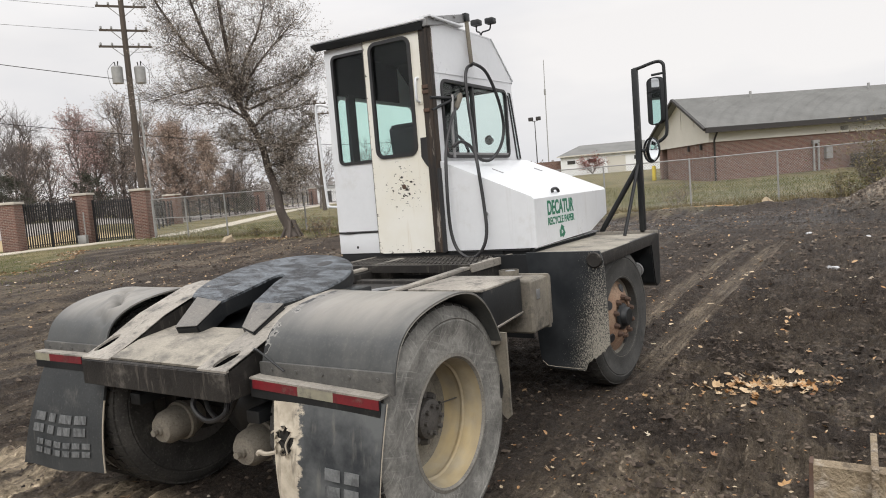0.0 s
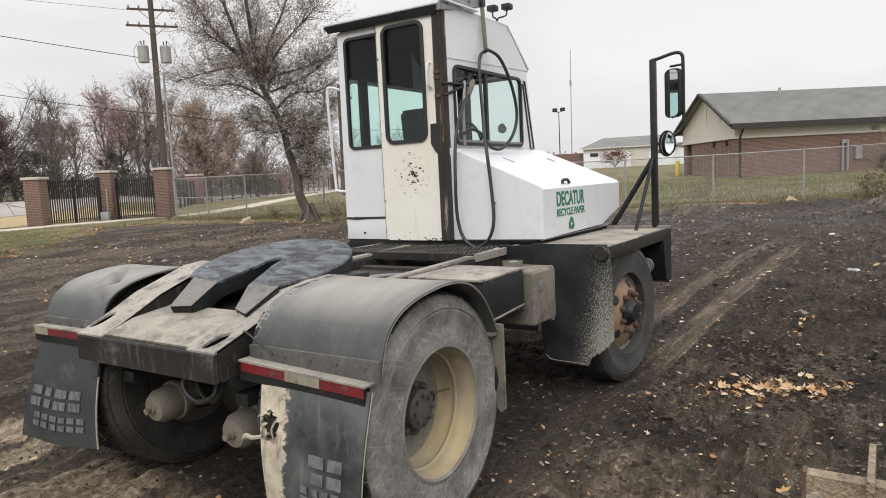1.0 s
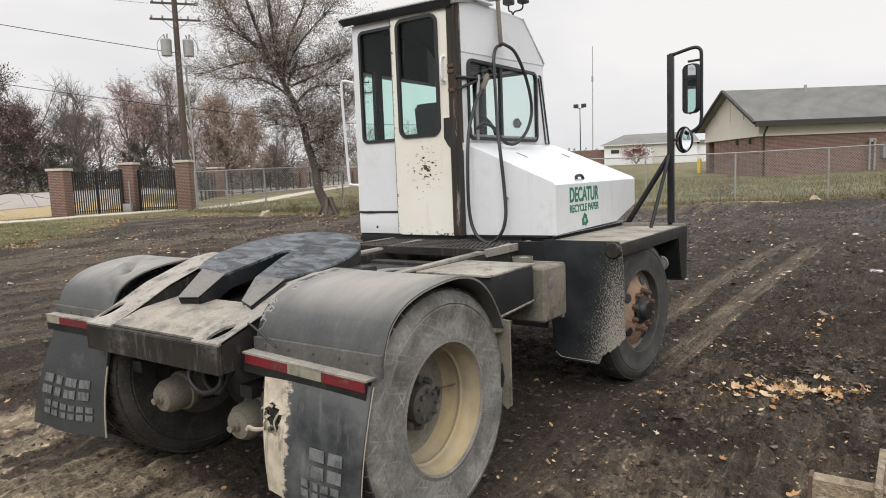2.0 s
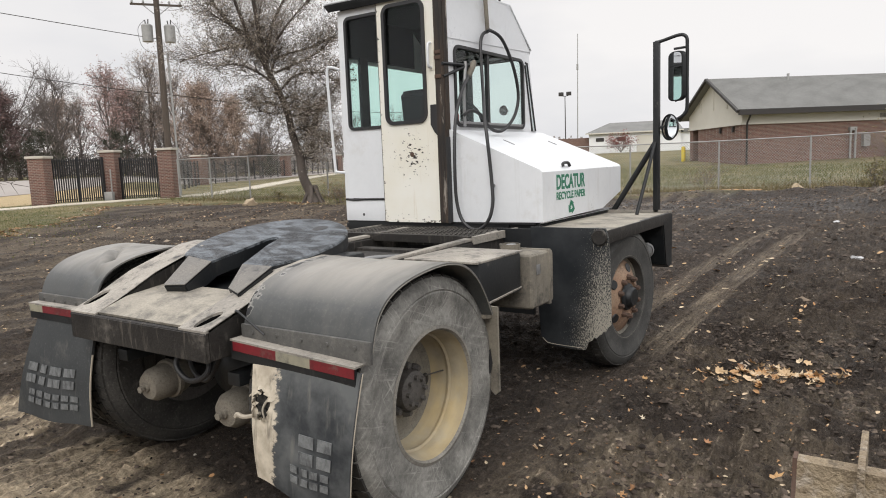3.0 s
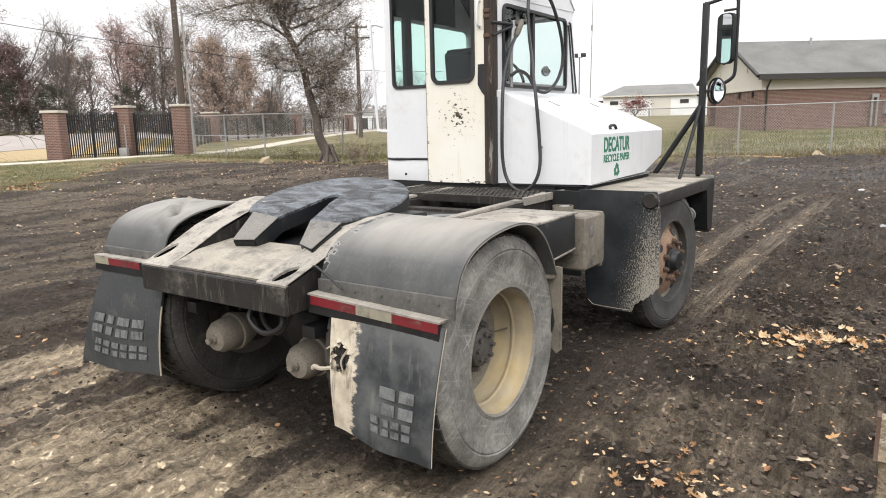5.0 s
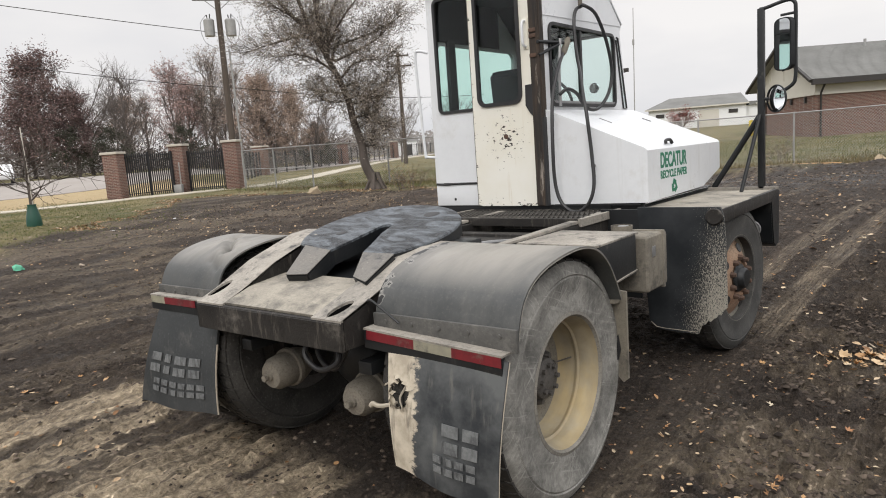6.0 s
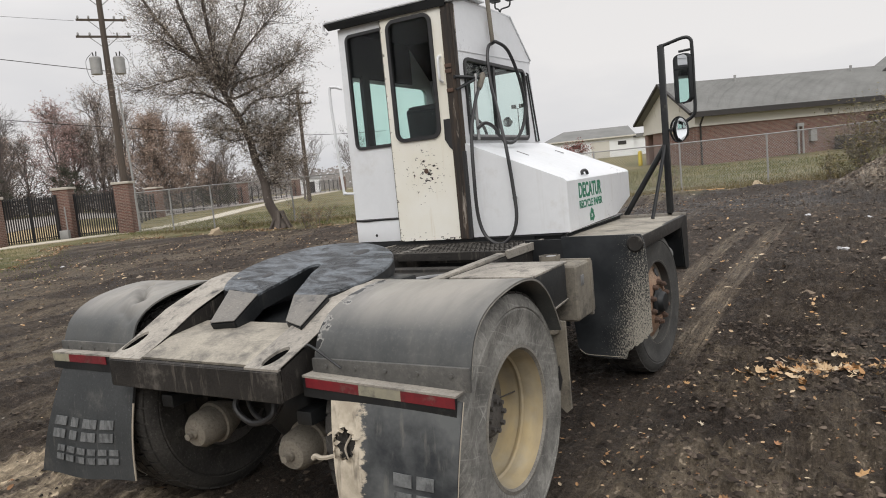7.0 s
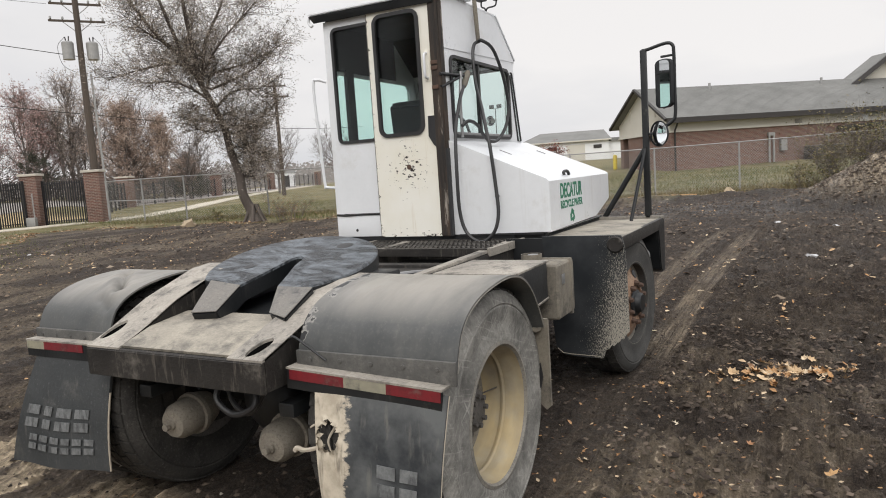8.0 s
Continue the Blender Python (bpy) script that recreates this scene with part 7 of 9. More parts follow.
vent = part("wall_vent", bbox_uv(8.2, 8.8, -0.06, -0.02, 3.22, 3.52), M_SIDING, hall, "cream louvred vent", smooth=None)
for i in range(4):
    part("louvre", bbox_uv(8.25, 8.75, -0.075, -0.06, 3.25 + 0.065 * i, 3.28 + 0.065 * i), M_TRIM, vent, smooth=None)
part("sign_plate", bbox_uv(12.9, 13.3, -0.06, -0.02, 3.22, 3.52), M_WALLWHITE, hall, smooth=None)
for u in (4.5, 12.6):
    part("vent_pipe", tube([bpt(u, DEP / 2 - 0.5, RIDGE - 0.3), bpt(u, DEP / 2 - 0.5, RIDGE + 0.12)], 0.08, 8), M_GALV, hall)
for u, w in ((6.42, 0.1), (6.72, 0.1)):
    part("standpipe", tube([bpt(u, -0.2, 0.5), bpt(u, -0.2, 2.75)], 0.06, 8), M_GALV, hall)
part("pipe_box", bbox_uv(6.38, 6.78, -0.25, -0.02, 2.55, 2.75), M_GALV, hall, smooth=None)
part("meter_box", bbox_uv(7.2, 7.6, -0.25, -0.02, 1.6, 2.3), M_GALV, hall, smooth=None)
for u in (8.6, 9.9):
    ac = thing("air_conditioner", "dark outdoor air conditioning unit standing by the brick wall", "air conditioner", "air conditioners")
    part("casing", bbox_uv(u, u + 1.0, -1.3, -0.4, 0.5, 1.75), M_TRIM, ac, smooth=None)
    part("top_grille", bbox_uv(u + 0.05, u + 0.95, -1.25, -0.45, 1.75, 1.80), M_GALV, ac, smooth=None)
# higher hall behind, gable towards the yard
wing = thing("rear_hall", "tall cream gable with dark rake over the brick building", "building")
bm = bmesh.new()
u0, u1, v0, ze, zr = 15.0, 20.4, DEP / 2 - 0.2, 5.95, 7.75
um = (u0 + u1) / 2
vs = [bm.verts.new(bpt(u, v, z)) for v in (v0, v0 + 1.2) for u, z in ((u0, 3), (u1, 3), (u1, ze), (um, zr), (u0, ze))]
for q in ((0, 1, 2, 3, 4), (5, 6, 7, 8, 9), (0, 4, 9, 5), (1, 2, 7, 6), (0, 1, 6, 5)):
    bm.faces.new([vs[i] for i in q])
part("gable_wall", bm, M_SIDING, wing, smooth=None)
for a, b in ((u0 - 0.5, um), (u1 + 0.5, um)):
    cs = [bpt(a, v0 - 0.6, ze - 0.3), bpt(b, v0 - 0.6, zr + 0.05), bpt(b, v0 + 1.2, zr + 0.05), bpt(a, v0 + 1.2, ze - 0.3)]
    part("roof", slab(cs if a < um else cs[::-1], 0.25), M_ROOF, wing, smooth=None)
    part("rake_trim", tube([bpt(a, v0 - 0.62, ze - 0.42), bpt(b, v0 - 0.62, zr - 0.08)], 0.20, 4), M_TRIM, wing, smooth=None)
aw = thing("entrance_canopy", "dark green entrance canopy on the brick wall", "canopy")
part("canopy_roof", slab([bpt(11.1, -3.2, 2.9), bpt(18, -3.2, 2.9), bpt(18, -0.1, 2.88), bpt(11.1, -0.1, 2.88)], 0.2), M_LEAFGREEN, aw, smooth=None)
part("canopy_front", slab([bpt(11.1, -3.2, 2.9), bpt(11.9, -3.2, 1.57), bpt(18, -3.2, 1.57), bpt(18, -3.2, 2.9)], 0.1), M_LEAFGREEN, aw, smooth=None)
part("post", tube([bpt(14.5, -3.0, 0.0), bpt(14.5, -3.0, 2.9)], 0.08, 8), M_TRIM, aw)

# white shed far off, bollard, lamp post, radio mast
shed = thing("white_warehouse", "low white metal warehouse with grey roof in the distance", "building")
SA, SB = Vector((-30.3, 75.7, 0)), Vector((-13.3, 80.7, 0))
sd_ = (SB - SA).normalized()
sn_ = Vector((-sd_.y, sd_.x, 0))


def spt(s, d, z):
    return SA + sd_ * s + sn_ * d + Vector((0, 0, z))


def sbox(s0, s1, d0, d1, z0, z1):
    bm = bmesh.new()
    vs = [bm.verts.new(spt(s, d, z)) for z in (z0, z1) for s, d in ((s0, d0), (s1, d0), (s1, d1), (s0, d1))]
    for q in ((0, 1, 2, 3), (4, 5, 6, 7), (0, 1, 5, 4), (1, 2, 6, 5), (2, 3, 7, 6), (3, 0, 4, 7)):
        bm.faces.new([vs[i] for i in q])
    return bm


part("wall", sbox(2.2, 12.6, 0, 9, 1.2, 4.40), M_WALLWHITE, shed, "white metal wall", smooth=None)
part("wall", sbox(12.6, 17.7, 1.5, 9, 1.2, 4.15), M_WALLWHITE, shed, smooth=None)
part("brown_annexe", sbox(-4.0, 2.1, 1, 8, 1.2, 3.95), M_BRICK, shed, smooth=None)
bm = bmesh.new()
vs = [bm.verts.new(p) for p in (spt(1.8, -0.4, 4.40), spt(12.9, -0.4, 4.40), spt(12.9, 9.4, 4.40), spt(1.8, 9.4, 4.40), spt(4.3, 4.5, 5.75), spt(12.2, 4.5, 5.75))]
for q in ((0, 1, 5, 4), (2, 3, 4, 5), (3, 0, 4), (1, 2, 5), (0, 1, 2, 3)):
    bm.faces.new([vs[i] for i in q])
part("roof", bm, M_ROOF, shed, smooth=None)
part("fascia", sbox(1.8, 12.9, -0.44, -0.4, 4.28, 4.42), M_SIDING, shed, smooth=None)
part("roof", sbox(12.9, 18.0, 1.2, 9.4, 4.15, 4.55), M_ROOF, shed, smooth=None)
part("loading_door", sbox(7.7, 9.8, -0.08, 0, 1.9, 3.95), M_SIDING, shed, "beige roller door", smooth=None)
for s in (3.0, 5.4, 10.8):
    part("window", sbox(s, s + 0.95, -0.06, 0, 3.40, 3.82), M_TRIM, shed, smooth=None)
bx, by = -9.6, 46.64
boll = thing("bollard", "yellow steel bollard by the building corner", "bollard", "", (bx, by, land(bx, by)))
M_YELLOW = surface("yellow_paint", (0.62, 0.47, 0.03), (0.5, 0.38, 0.03), 0.5, relief=0)
part("pipe", lathe([(0.14, 0), (0.14, 0.95), (0.10, 1.02), (0, 1.04)], (0, 0, 0), (0, 0, 1), 12), M_YELLOW, boll)
lx, ly = 2.79 - 0.399 * 105, -1.8 + 0.917 * 105
lamp = thing("lamp_post", "tall grey lamp post with twin flood lights", "lamp post", "", (lx, ly, land(lx, ly)))
part("pole", tube([(0, 0, 0), (0, 0, 8.6)], 0.10, 8, taper=0.06), M_TRIM, lamp)
for k in (-1, 1):
    hd = part("flood_light", box(k * 0.62 - 0.34, k * 0.62 + 0.34, -0.2, 0.2, 8.6, 9.15, 0.05), M_TRIM, lamp)
    part("arm", tube([(0, 0, 8.5), (k * 0.6, 0, 8.62)], 0.04, 6), M_TRIM, hd)
mastx = thing("radio_mast", "thin pale radio mast far away", "mast", "", (-98.7, 242.6, 1.4))
part("lattice_pole", tube([(0, 0, 0), (0.6, 0, 46)], 0.22, 6, taper=0.14), M_GALV, mastx)
part("antenna_ring", tube([(0.35, 0, 33), (0.38, 0, 35)], 0.4, 6), M_GALV, mastx)

# parked car across the road
M_CARPAINT = surface("white_car_paint", (0.70, 0.71, 0.72), (0.60, 0.61, 0.62), 0.3, relief=0.0)
M_CARGLASS = surface("dark_car_glass", (0.02, 0.022, 0.025), (0.035, 0.038, 0.04), 0.12, relief=0.0)
car = thing("parked_car", "white saloon car parked on the asphalt behind the gates", "car", "", (-53.2, 16.9, land(-53.2, 16.9) + 0.05), 72)
body = part("body", prism([(-2.2, 0.30), (-2.25, 0.62), (-2.05, 0.86), (-1.2, 0.95), (-0.75, 1.38), (0.65, 1.42), (1.35, 0.98), (2.1, 0.90), (2.25, 0.65), (2.2, 0.30)], "x", -0.85, 0.85, bevel=0.06), M_CARPAINT, car, "white car body")
for sx in (-0.853, 0.853):
    part("side_window", slab([(sx, -1.05, 0.98), (sx, -0.70, 1.30), (sx, 0.58, 1.33), (sx, 1.10, 0.99)], 0.006), M_CARGLASS, body, "dark side window", smooth=None)
for yy in (-1.35, 1.35):
    for sx in (-1, 1):
        wheel = part("wheel", lathe([(0.0, 0.0), (0.20, 0.02), (0.22, 0.0), (0.31, 0.0), (0.33, -0.05), (0.33, -0.18), (0.0, -0.18)], (sx * 0.87, yy, 0.33), (sx, 0, 0), 20), M_RUBBER, car, "black tyre")
        part("rim", lathe([(0.0, 0.012), (0.18, 0.022), (0.20, 0.004)], (sx * 0.872, yy, 0.33), (sx, 0, 0), 16), M_GALV, wheel)

# small white building far down the road
hut = thing("white_outbuilding", "small white outbuilding with a grey roof far down the road", "building", "", (-76.5, 88.5, land(-76.5, 88.5) - 0.2), 55)
part("wall", box(-1.5, 1.5, -1.5, 1.5, 0, 2.6, 0.02), M_WALLWHITE, hut, "white wall", smooth=None)
part("roof", prism([(-1.7, 2.6), (0, 3.0), (1.7, 2.6)], "x", -1.7, 1.7), M_ROOF, hut, "grey pitched roof", smooth=None)
part("door", box(-0.5, 0.5, -1.54, -1.5, 0.1, 2.1), M_TRIM, hut, "dark door", smooth=None)

# ---- utility poles and wires ----
def utility_pole(x, y, h, arms, ax, label, cans=0.0, lean=(0, 0)):
    t = thing("utility_pole", label, "utility pole", "utility poles", (x, y, land(x, y) - 0.05))
    top = Vector((lean[0], lean[1], h))
    part("pole", tube([(0, 0, 0), top * 0.5, top], 0.19, 10, taper=0.13), M_WOOD, t, "weathered wooden pole")
    a = Vector((math.cos(ax), math.sin(ax), 0))
    for z, w in arms:
        c = top * (z / h)
        beam = part("cross_arm", tube([c - a * w, c + a * w], 0.075, 4), M_WOOD, t)
        for s in (-0.92, -0.5, 0.5, 0.92):
            part("insulator", lathe([(0.03, 0), (0.06, 0.03), (0.05, 0.14), (0, 0.17)], c + a * w * s + Vector((0, 0, 0.06)), (0, 0, 1), 8), M_GALV, beam)
        for s in (-1, 1):
            part("brace", tube([c + a * s * w * 0.55, c - Vector((0, 0, 0.6))], 0.02, 4), M_GALV, beam)
    if cans:
        for s in (-1, 1):
            c = top * (cans / h) + a * s * 0.56
            can = part("transformer", lathe([(0.0, -0.45), (0.28, -0.43), (0.29, 0.40), (0.23, 0.47), (0, 0.49)], c, (0, 0, 1), 16), M_GALV, t, "grey transformer can")
            for q in (-0.1, 0.1):
                part("bushing", tube([c + Vector((q, 0, 0.45)), c + Vector((q * 1.5, 0, 0.72))], 0.03, 6), M_TRIM, can)
            part("drop_lead", tube(smooth_line([c + a * s * 0.1 + Vector((0, 0, 0.7)), c + a * s * 0.45 + Vector((0, 0, 0.2)), c + a * s * 0.3 - Vector((0, 0, 0.7)), c - a * s * 0.3 - Vector((0, 0, 1.1))]), 0.012, 5), M_TRIM, can)
        part("conduit", tube([(0.42, 0.28, 0.0), (0.34, 0.22, 7.6)], 0.055, 6), M_GALV, t)
    return t


utility_pole(-30.6, 21.1, 14.2, ((12.35, 1.25), (11.1, 1.2), (10.25, 1.3)), 0.97, "tall weathered wooden utility pole with cross arms and transformers", 8.75, (0.05, 0.02))
utility_pole(-38.6, 44.8, 9.9, ((9.6, 0.95), (8.7, 1.15)), 0.7, "weathered wooden utility pole with two cross arms in the distance")


def wire(a, b, sag, r=0.014):
    a, b = Vector(a), Vector(b)
    return tube([a.lerp(b, s) - Vector((0, 0, sag * 4 * s * (1 - s))) for s in [i / 14 for i in range(15)]], r, 4)


for i, (a, b, sag, r) in enumerate((((-30.6, 21.0, 8.75), (-47.0, -8.0, 14.0), 0.3, 0.022), ((-45.5, 33.5, 7.7), (-58.0, 8.0, 12.15), 0.5, 0.03), ((-31.2, 20.0, 12.5), (-46.0, -9.0, 14.8), 0.4, 0.010),
                                    ((-29.9, 22.0, 12.5), (-38.9, 44.6, 9.7), 0.5, 0.010), ((-31.2, 20.0, 11.3), (-46.5, -9.0, 13.6), 0.4, 0.010), ((-45.5, 33.5, 7.7), (-40, 60, 7.2), 0.5, 0.028))):
    w = mesh_object("overhead_wire", wire(a, b, sag, r), M_TRIM, 60)
    tagged(w, "thin dark overhead power line between poles", "power line", "overhead wires")

# ---- trees ----
class Grower:
    """Grows a branching crown: tubes of few sides for wood, small quads for leaves."""

    def __init__(self, seed):
        self.rnd = random.Random(seed)
        self.wv, self.wf, self.lv, self.lf = [], [], [], []

    def limb(self, a, b, ra, rb, seg):
        d = (b - a)
        if d.length < 1e-4:
            return
        d.normalize()
        u = d.orthogonal().normalized()
        w = d.cross(u)
        n0 = len(self.wv)
        for c, r in ((a, ra), (b, rb)):
            for j in range(seg):
                t = 2 * math.pi * j / seg
                self.wv.append(c + r * (math.cos(t) * u + math.sin(t) * w))
        for j in range(seg):
            self.wf.append((n0 + j, n0 + (j + 1) % seg, n0 + seg + (j + 1) % seg, n0 + seg + j))

    def leaf(self, p, size):
        r = self.rnd
        u = Vector((r.uniform(-1, 1), r.uniform(-1, 1), r.uniform(-0.6, 0.6))).normalized()
        w = u.orthogonal().normalized()
        w = (Matrix.Rotation(r.uniform(0, 6.28), 3, u) @ w)
        s, q = size * r.uniform(0.6, 1.3), size * r.uniform(0.35, 0.6)
        n0 = len(self.lv)
        self.lv += [p, p + u * s * 0.5 + w * q * 0.5, p + u * s, p + u * s * 0.5 - w * q * 0.5]
        self.lf.append((n0, n0 + 1, n0 + 2, n0 + 3))

    def branch(self, p, d, length, r0, depth, cfg):
        r = self.rnd
        steps = cfg["steps"] if depth > 1 else 2
        seg = 7 if r0 > 0.07 else (4 if r0 > 0.02 else 3)
        pts = [p]
        for i in range(steps):
            d = (d + Vector((r.uniform(-1, 1), r.uniform(-1, 1), r.uniform(-0.6, 1.0))) * cfg["wander"] + Vector((0, 0, cfg["lift"]))).normalized()
            q = pts[-1] + d * length / steps
            self.limb(pts[-1], q, r0 * (1 - 0.75 * i / steps), r0 * (1 - 0.75 * (i + 1) / steps), seg)
            pts.append(q)
        if depth <= cfg["leafdepth"] and cfg["leaves"]:
            k = cfg["leaves"]
            for _ in range(int(k) + (r.random() < k % 1)):
                c = pts[r.randrange(1, len(pts))]
                self.leaf(c + Vector((r.gauss(0, 1), r.gauss(0, 1), r.gauss(0, 1))) * cfg["fuzz"], cfg["leafsize"])
        if depth == 0:
            return
        for i in range(cfg["kids"]):
            f = r.uniform(0.3, 1.0)
            c = pts[0].lerp(pts[-1], f) if steps < 3 else pts[min(steps, max(1, int(f * steps + 0.5)))]
            axis = d.orthogonal().normalized()
            axis = Matrix.Rotation(r.uniform(0, 6.28), 3, d) @ axis
            nd = (Matrix.Rotation(radians(r.uniform(*cfg["angle"])), 3, axis) @ d)
            self.branch(c, nd, length * r.uniform(0.55, 0.8), r0 * r.uniform(0.46, 0.66), depth - 1, cfg)

    def give(self, t, leafmat, woodmat, crown_label=""):
        for name, v, f, m in (("trunk", self.wv, self.wf, woodmat), ("crown", self.lv, self.lf, leafmat)):
            if not f:
                continue
            me = bpy.data.meshes.new(name)
            me.from_pydata(v, [], f)
            me.materials.append(m)
            o = new(name, me)
            o.parent = t
            if name == "trunk":
                for poly in me.polygons:
                    poly.use_smooth = True
            else:
                tagged(o, crown_label)
        return t


# the leaning tree by the fence
def leaning_tree():
    x, y = -16.6, 17.8
    t = thing("leaning_tree", "leaning tree with gnarled trunk and small dry leaves by the fence", "tree", "", (x, y, gz(x, y) - 0.05))
    g = Grower(11)
    r = g.rnd
    side, away = Vector((-0.68, -0.73, 0)), Vector((-0.73, 0.68, 0))

    def at(left, up, deep=0.0):
        left = (left if left < 2 else 2 + (left - 2) * 0.66) - 0.085 * up
        return side * left + away * deep + Vector((0, 0, up))
    # trunk, then limbs that fan out of its upper half: (left, up, deep) and their radius
    limbs = [([(0, 0, 0), (0.16, 0.5, 0.03), (0.44, 1.1, 0), (0.58, 1.9, 0.04), (0.86, 2.7, 0.02), (1.12, 3.7, 0.1), (1.6, 4.7, 0), (1.98, 5.4, 0), (2.6, 6.1, 0), (4.3, 7.2, 0.2), (5.9, 8.7, 0.1), (6.9, 9.8, 0)], 0.21),
             ([(1.9, 5.2, 0), (2.4, 6.9, -0.3), (2.8, 8.3, -0.5), (3.1, 9.8, -0.6), (3.3, 10.9, -0.5)], 0.11),
             ([(1.75, 5.0, 0), (1.5, 5.7, 0.2), (0.34, 6.1, 0.5), (-0.6, 6.6, 0.6)], 0.07),
             ([(1.95, 5.4, 0), (1.75, 6.9, 0.4), (1.2, 8.3, 0.8), (0.9, 9.6, 1.0)], 0.09),
             ([(2.3, 5.8, 0), (3.3, 6.15, 0.4), (5.0, 6.0, 0.7), (6.7, 5.7, 0.8)], 0.08),
             ([(2.8, 6.3, 0), (3.8, 7.9, -0.5), (4.6, 9.3, -0.9), (5.2, 10.4, -1.0)], 0.08),
             ([(1.4, 4.4, 0), (0.9, 4.9, -0.4), (0.2, 5.0, -0.8), (-0.5, 4.8, -1.0)], 0.05),
             ([(1.3, 4.1, 0), (0.9, 4.2, 0.4), (0.3, 3.9, 0.7), (-0.2, 3.5, 0.8)], 0.045),
             ([(1.1, 3.6, 0), (0.7, 3.7, -0.4), (0.1, 3.4, -0.6)], 0.04),
             ([(1.5, 4.6, 0), (2.3, 5.0, -0.9), (3.4, 5.2, -1.5), (4.6, 5.1, -1.7)], 0.06),
             ([(2.1, 5.6, 0), (2.3, 6.4, 1.0), (2.4, 7.6, 1.8), (2.2, 8.9, 2.3)], 0.07),
             ([(3.4, 6.7, 0.1), (4.4, 6.9, -1.0), (5.6, 7.4, -1.6)], 0.05),
             ([(2.0, 5.4, 0), (1.4, 6.4, -0.9), (0.6, 7.3, -1.5), (0.0, 7.9, -1.7)], 0.06),
             ([(1.2, 3.9, 0), (1.9, 4.0, 0.6), (2.9, 4.2, 0.9)], 0.04),
             ([(1.62, 5.1, 0), (0.7, 5.5, 0.1), (-0.2, 6.0, 0.0), (-0.9, 6.9, -0.2)], 0.055),
             ([(1.0, 3.4, 0), (0.4, 3.6, 0.2), (-0.3, 4.1, 0.2), (-0.7, 4.4, 0.1)], 0.035),
             ([(0.9, 2.9, 0), (0.5, 2.9, -0.3), (0.0, 2.7, -0.4), (-0.4, 2.4, -0.4)], 0.030),
             ([(0.75, 2.4, 0), (0.45, 2.7, 0.2), (0.1, 3.1, 0.3)], 0.026),
             ([(0.55, 1.7, 0), (0.25, 1.9, 0.1), (-0.15, 2.2, 0.2)], 0.022),
             ([(1.1, 3.6, 0), (1.6, 3.5, -0.4), (2.2, 3.6, -0.7)], 0.030)]
    cfg = dict(steps=3, wander=0.20, lift=0.03, leafdepth=2, leaves=4.4, fuzz=0.06, leafsize=0.068, kids=3, angle=(20, 60))
    for n_l, (pts, r0) in enumerate(limbs):
        line = smooth_line([at(*p) for p in pts], 6)
        k = len(line) - 1
        for i in range(k):
            ra, rb = (r0 * (1 - 0.85 * s) + (0.14 * max(0, 0.06 - s) / 0.06 if n_l == 0 else 0) for s in (i / k, (i + 1) / k))
            g.limb(line[i], line[i + 1], ra, rb, 10 if n_l == 0 else 6)
        for i in range(1, k + 1):
            if n_l == 0 and line[i].z < 5.0:
                continue
            run = (line[i] - line[i - 1]).normalized()
            for _ in range(4 if i > 0.5 * k else 3):
                d = (run * r.uniform(0.3, 1.0) + Vector((r.gauss(0, 1), r.gauss(0, 1), r.gauss(0.25, 0.8))).normalized() * 0.9).normalized()
                g.branch(line[i].lerp(line[i - 1], r.random()), d, r.uniform(0.5, 1.05) * (1.0 if r0 > 0.04 else 0.7), 0.013, 2, cfg)
    g.give(t, M_LEAFOLIVE, M_BARK, "small dry olive-brown leaves")
    # root flare and stump sprouts
    for k in range(6):
        a = k * 1.05
        part("root", tube(smooth_line([(0.10 * math.cos(a), 0.15 * math.sin(a), 0.7), (0.24 * math.cos(a), 0.24 * math.sin(a), 0.4), (0.48 * math.cos(a), 0.48 * math.sin(a), -0.05)]), 0.075, 7, taper=0.05), M_BARK, t)
    return t


leaning_tree()

# crown outlines: (share of the height, radius as a share of the height)
OUTLINES = {
    "vase": ((0.22, 0.04), (0.45, 0.20), (0.70, 0.34), (0.88, 0.30), (1.0, 0.10)),
    "cone": ((0.10, 0.25), (0.30, 0.29), (0.55, 0.22), (0.80, 0.12), (1.0, 0.02)),
    "egg": ((0.12, 0.14), (0.30, 0.27), (0.55, 0.28), (0.80, 0.18), (1.0, 0.03)),
    "tall": ((0.20, 0.10), (0.45, 0.20), (0.70, 0.20), (0.90, 0.12), (1.0, 0.03)),
    "dome": ((0.02, 0.30), (0.30, 0.52), (0.60, 0.46), (0.85, 0.26), (1.0, 0.05)),
}
KINDS = {
    "elm": ("vase", 11, 0.8, 0, 0.0, None, "bare_tree", "tall bare elm with spreading limbs and fine grey twigs"),
    "bare": ("egg", 14, 0.6, 0, 0.0, None, "bare_tree", "bare tree with a dense crown of fine dark twigs"),
    "sparse": ("tall", 12, 0.8, 2.0, 0.16, M_LEAFPALE, "poplar_tree", "slender tree with sparse pale leaves across the road"),
    "cypress": ("cone", 22, 0.25, 6.5, 0.19, M_LEAFDARK, "russet_tree", "dark russet cone-shaped tree across the road"),
    "maple": ("egg", 14, 0.6, 3.4, 0.18, M_LEAFRED, "maple_tree", "maple with thin red autumn leaves, greyed for haze, across the road"),
    "oak": ("egg", 16, 0.5, 7.5, 0.19, M_LEAFBROWN, "oak_tree", "tree still holding brown oak leaves across the road"),
    "shrub": ("dome", 10, 0.4, 7.0, 0.26, M_LEAFGREEN, "evergreen_shrub", "dull dark green evergreen shrub across the road"),
}


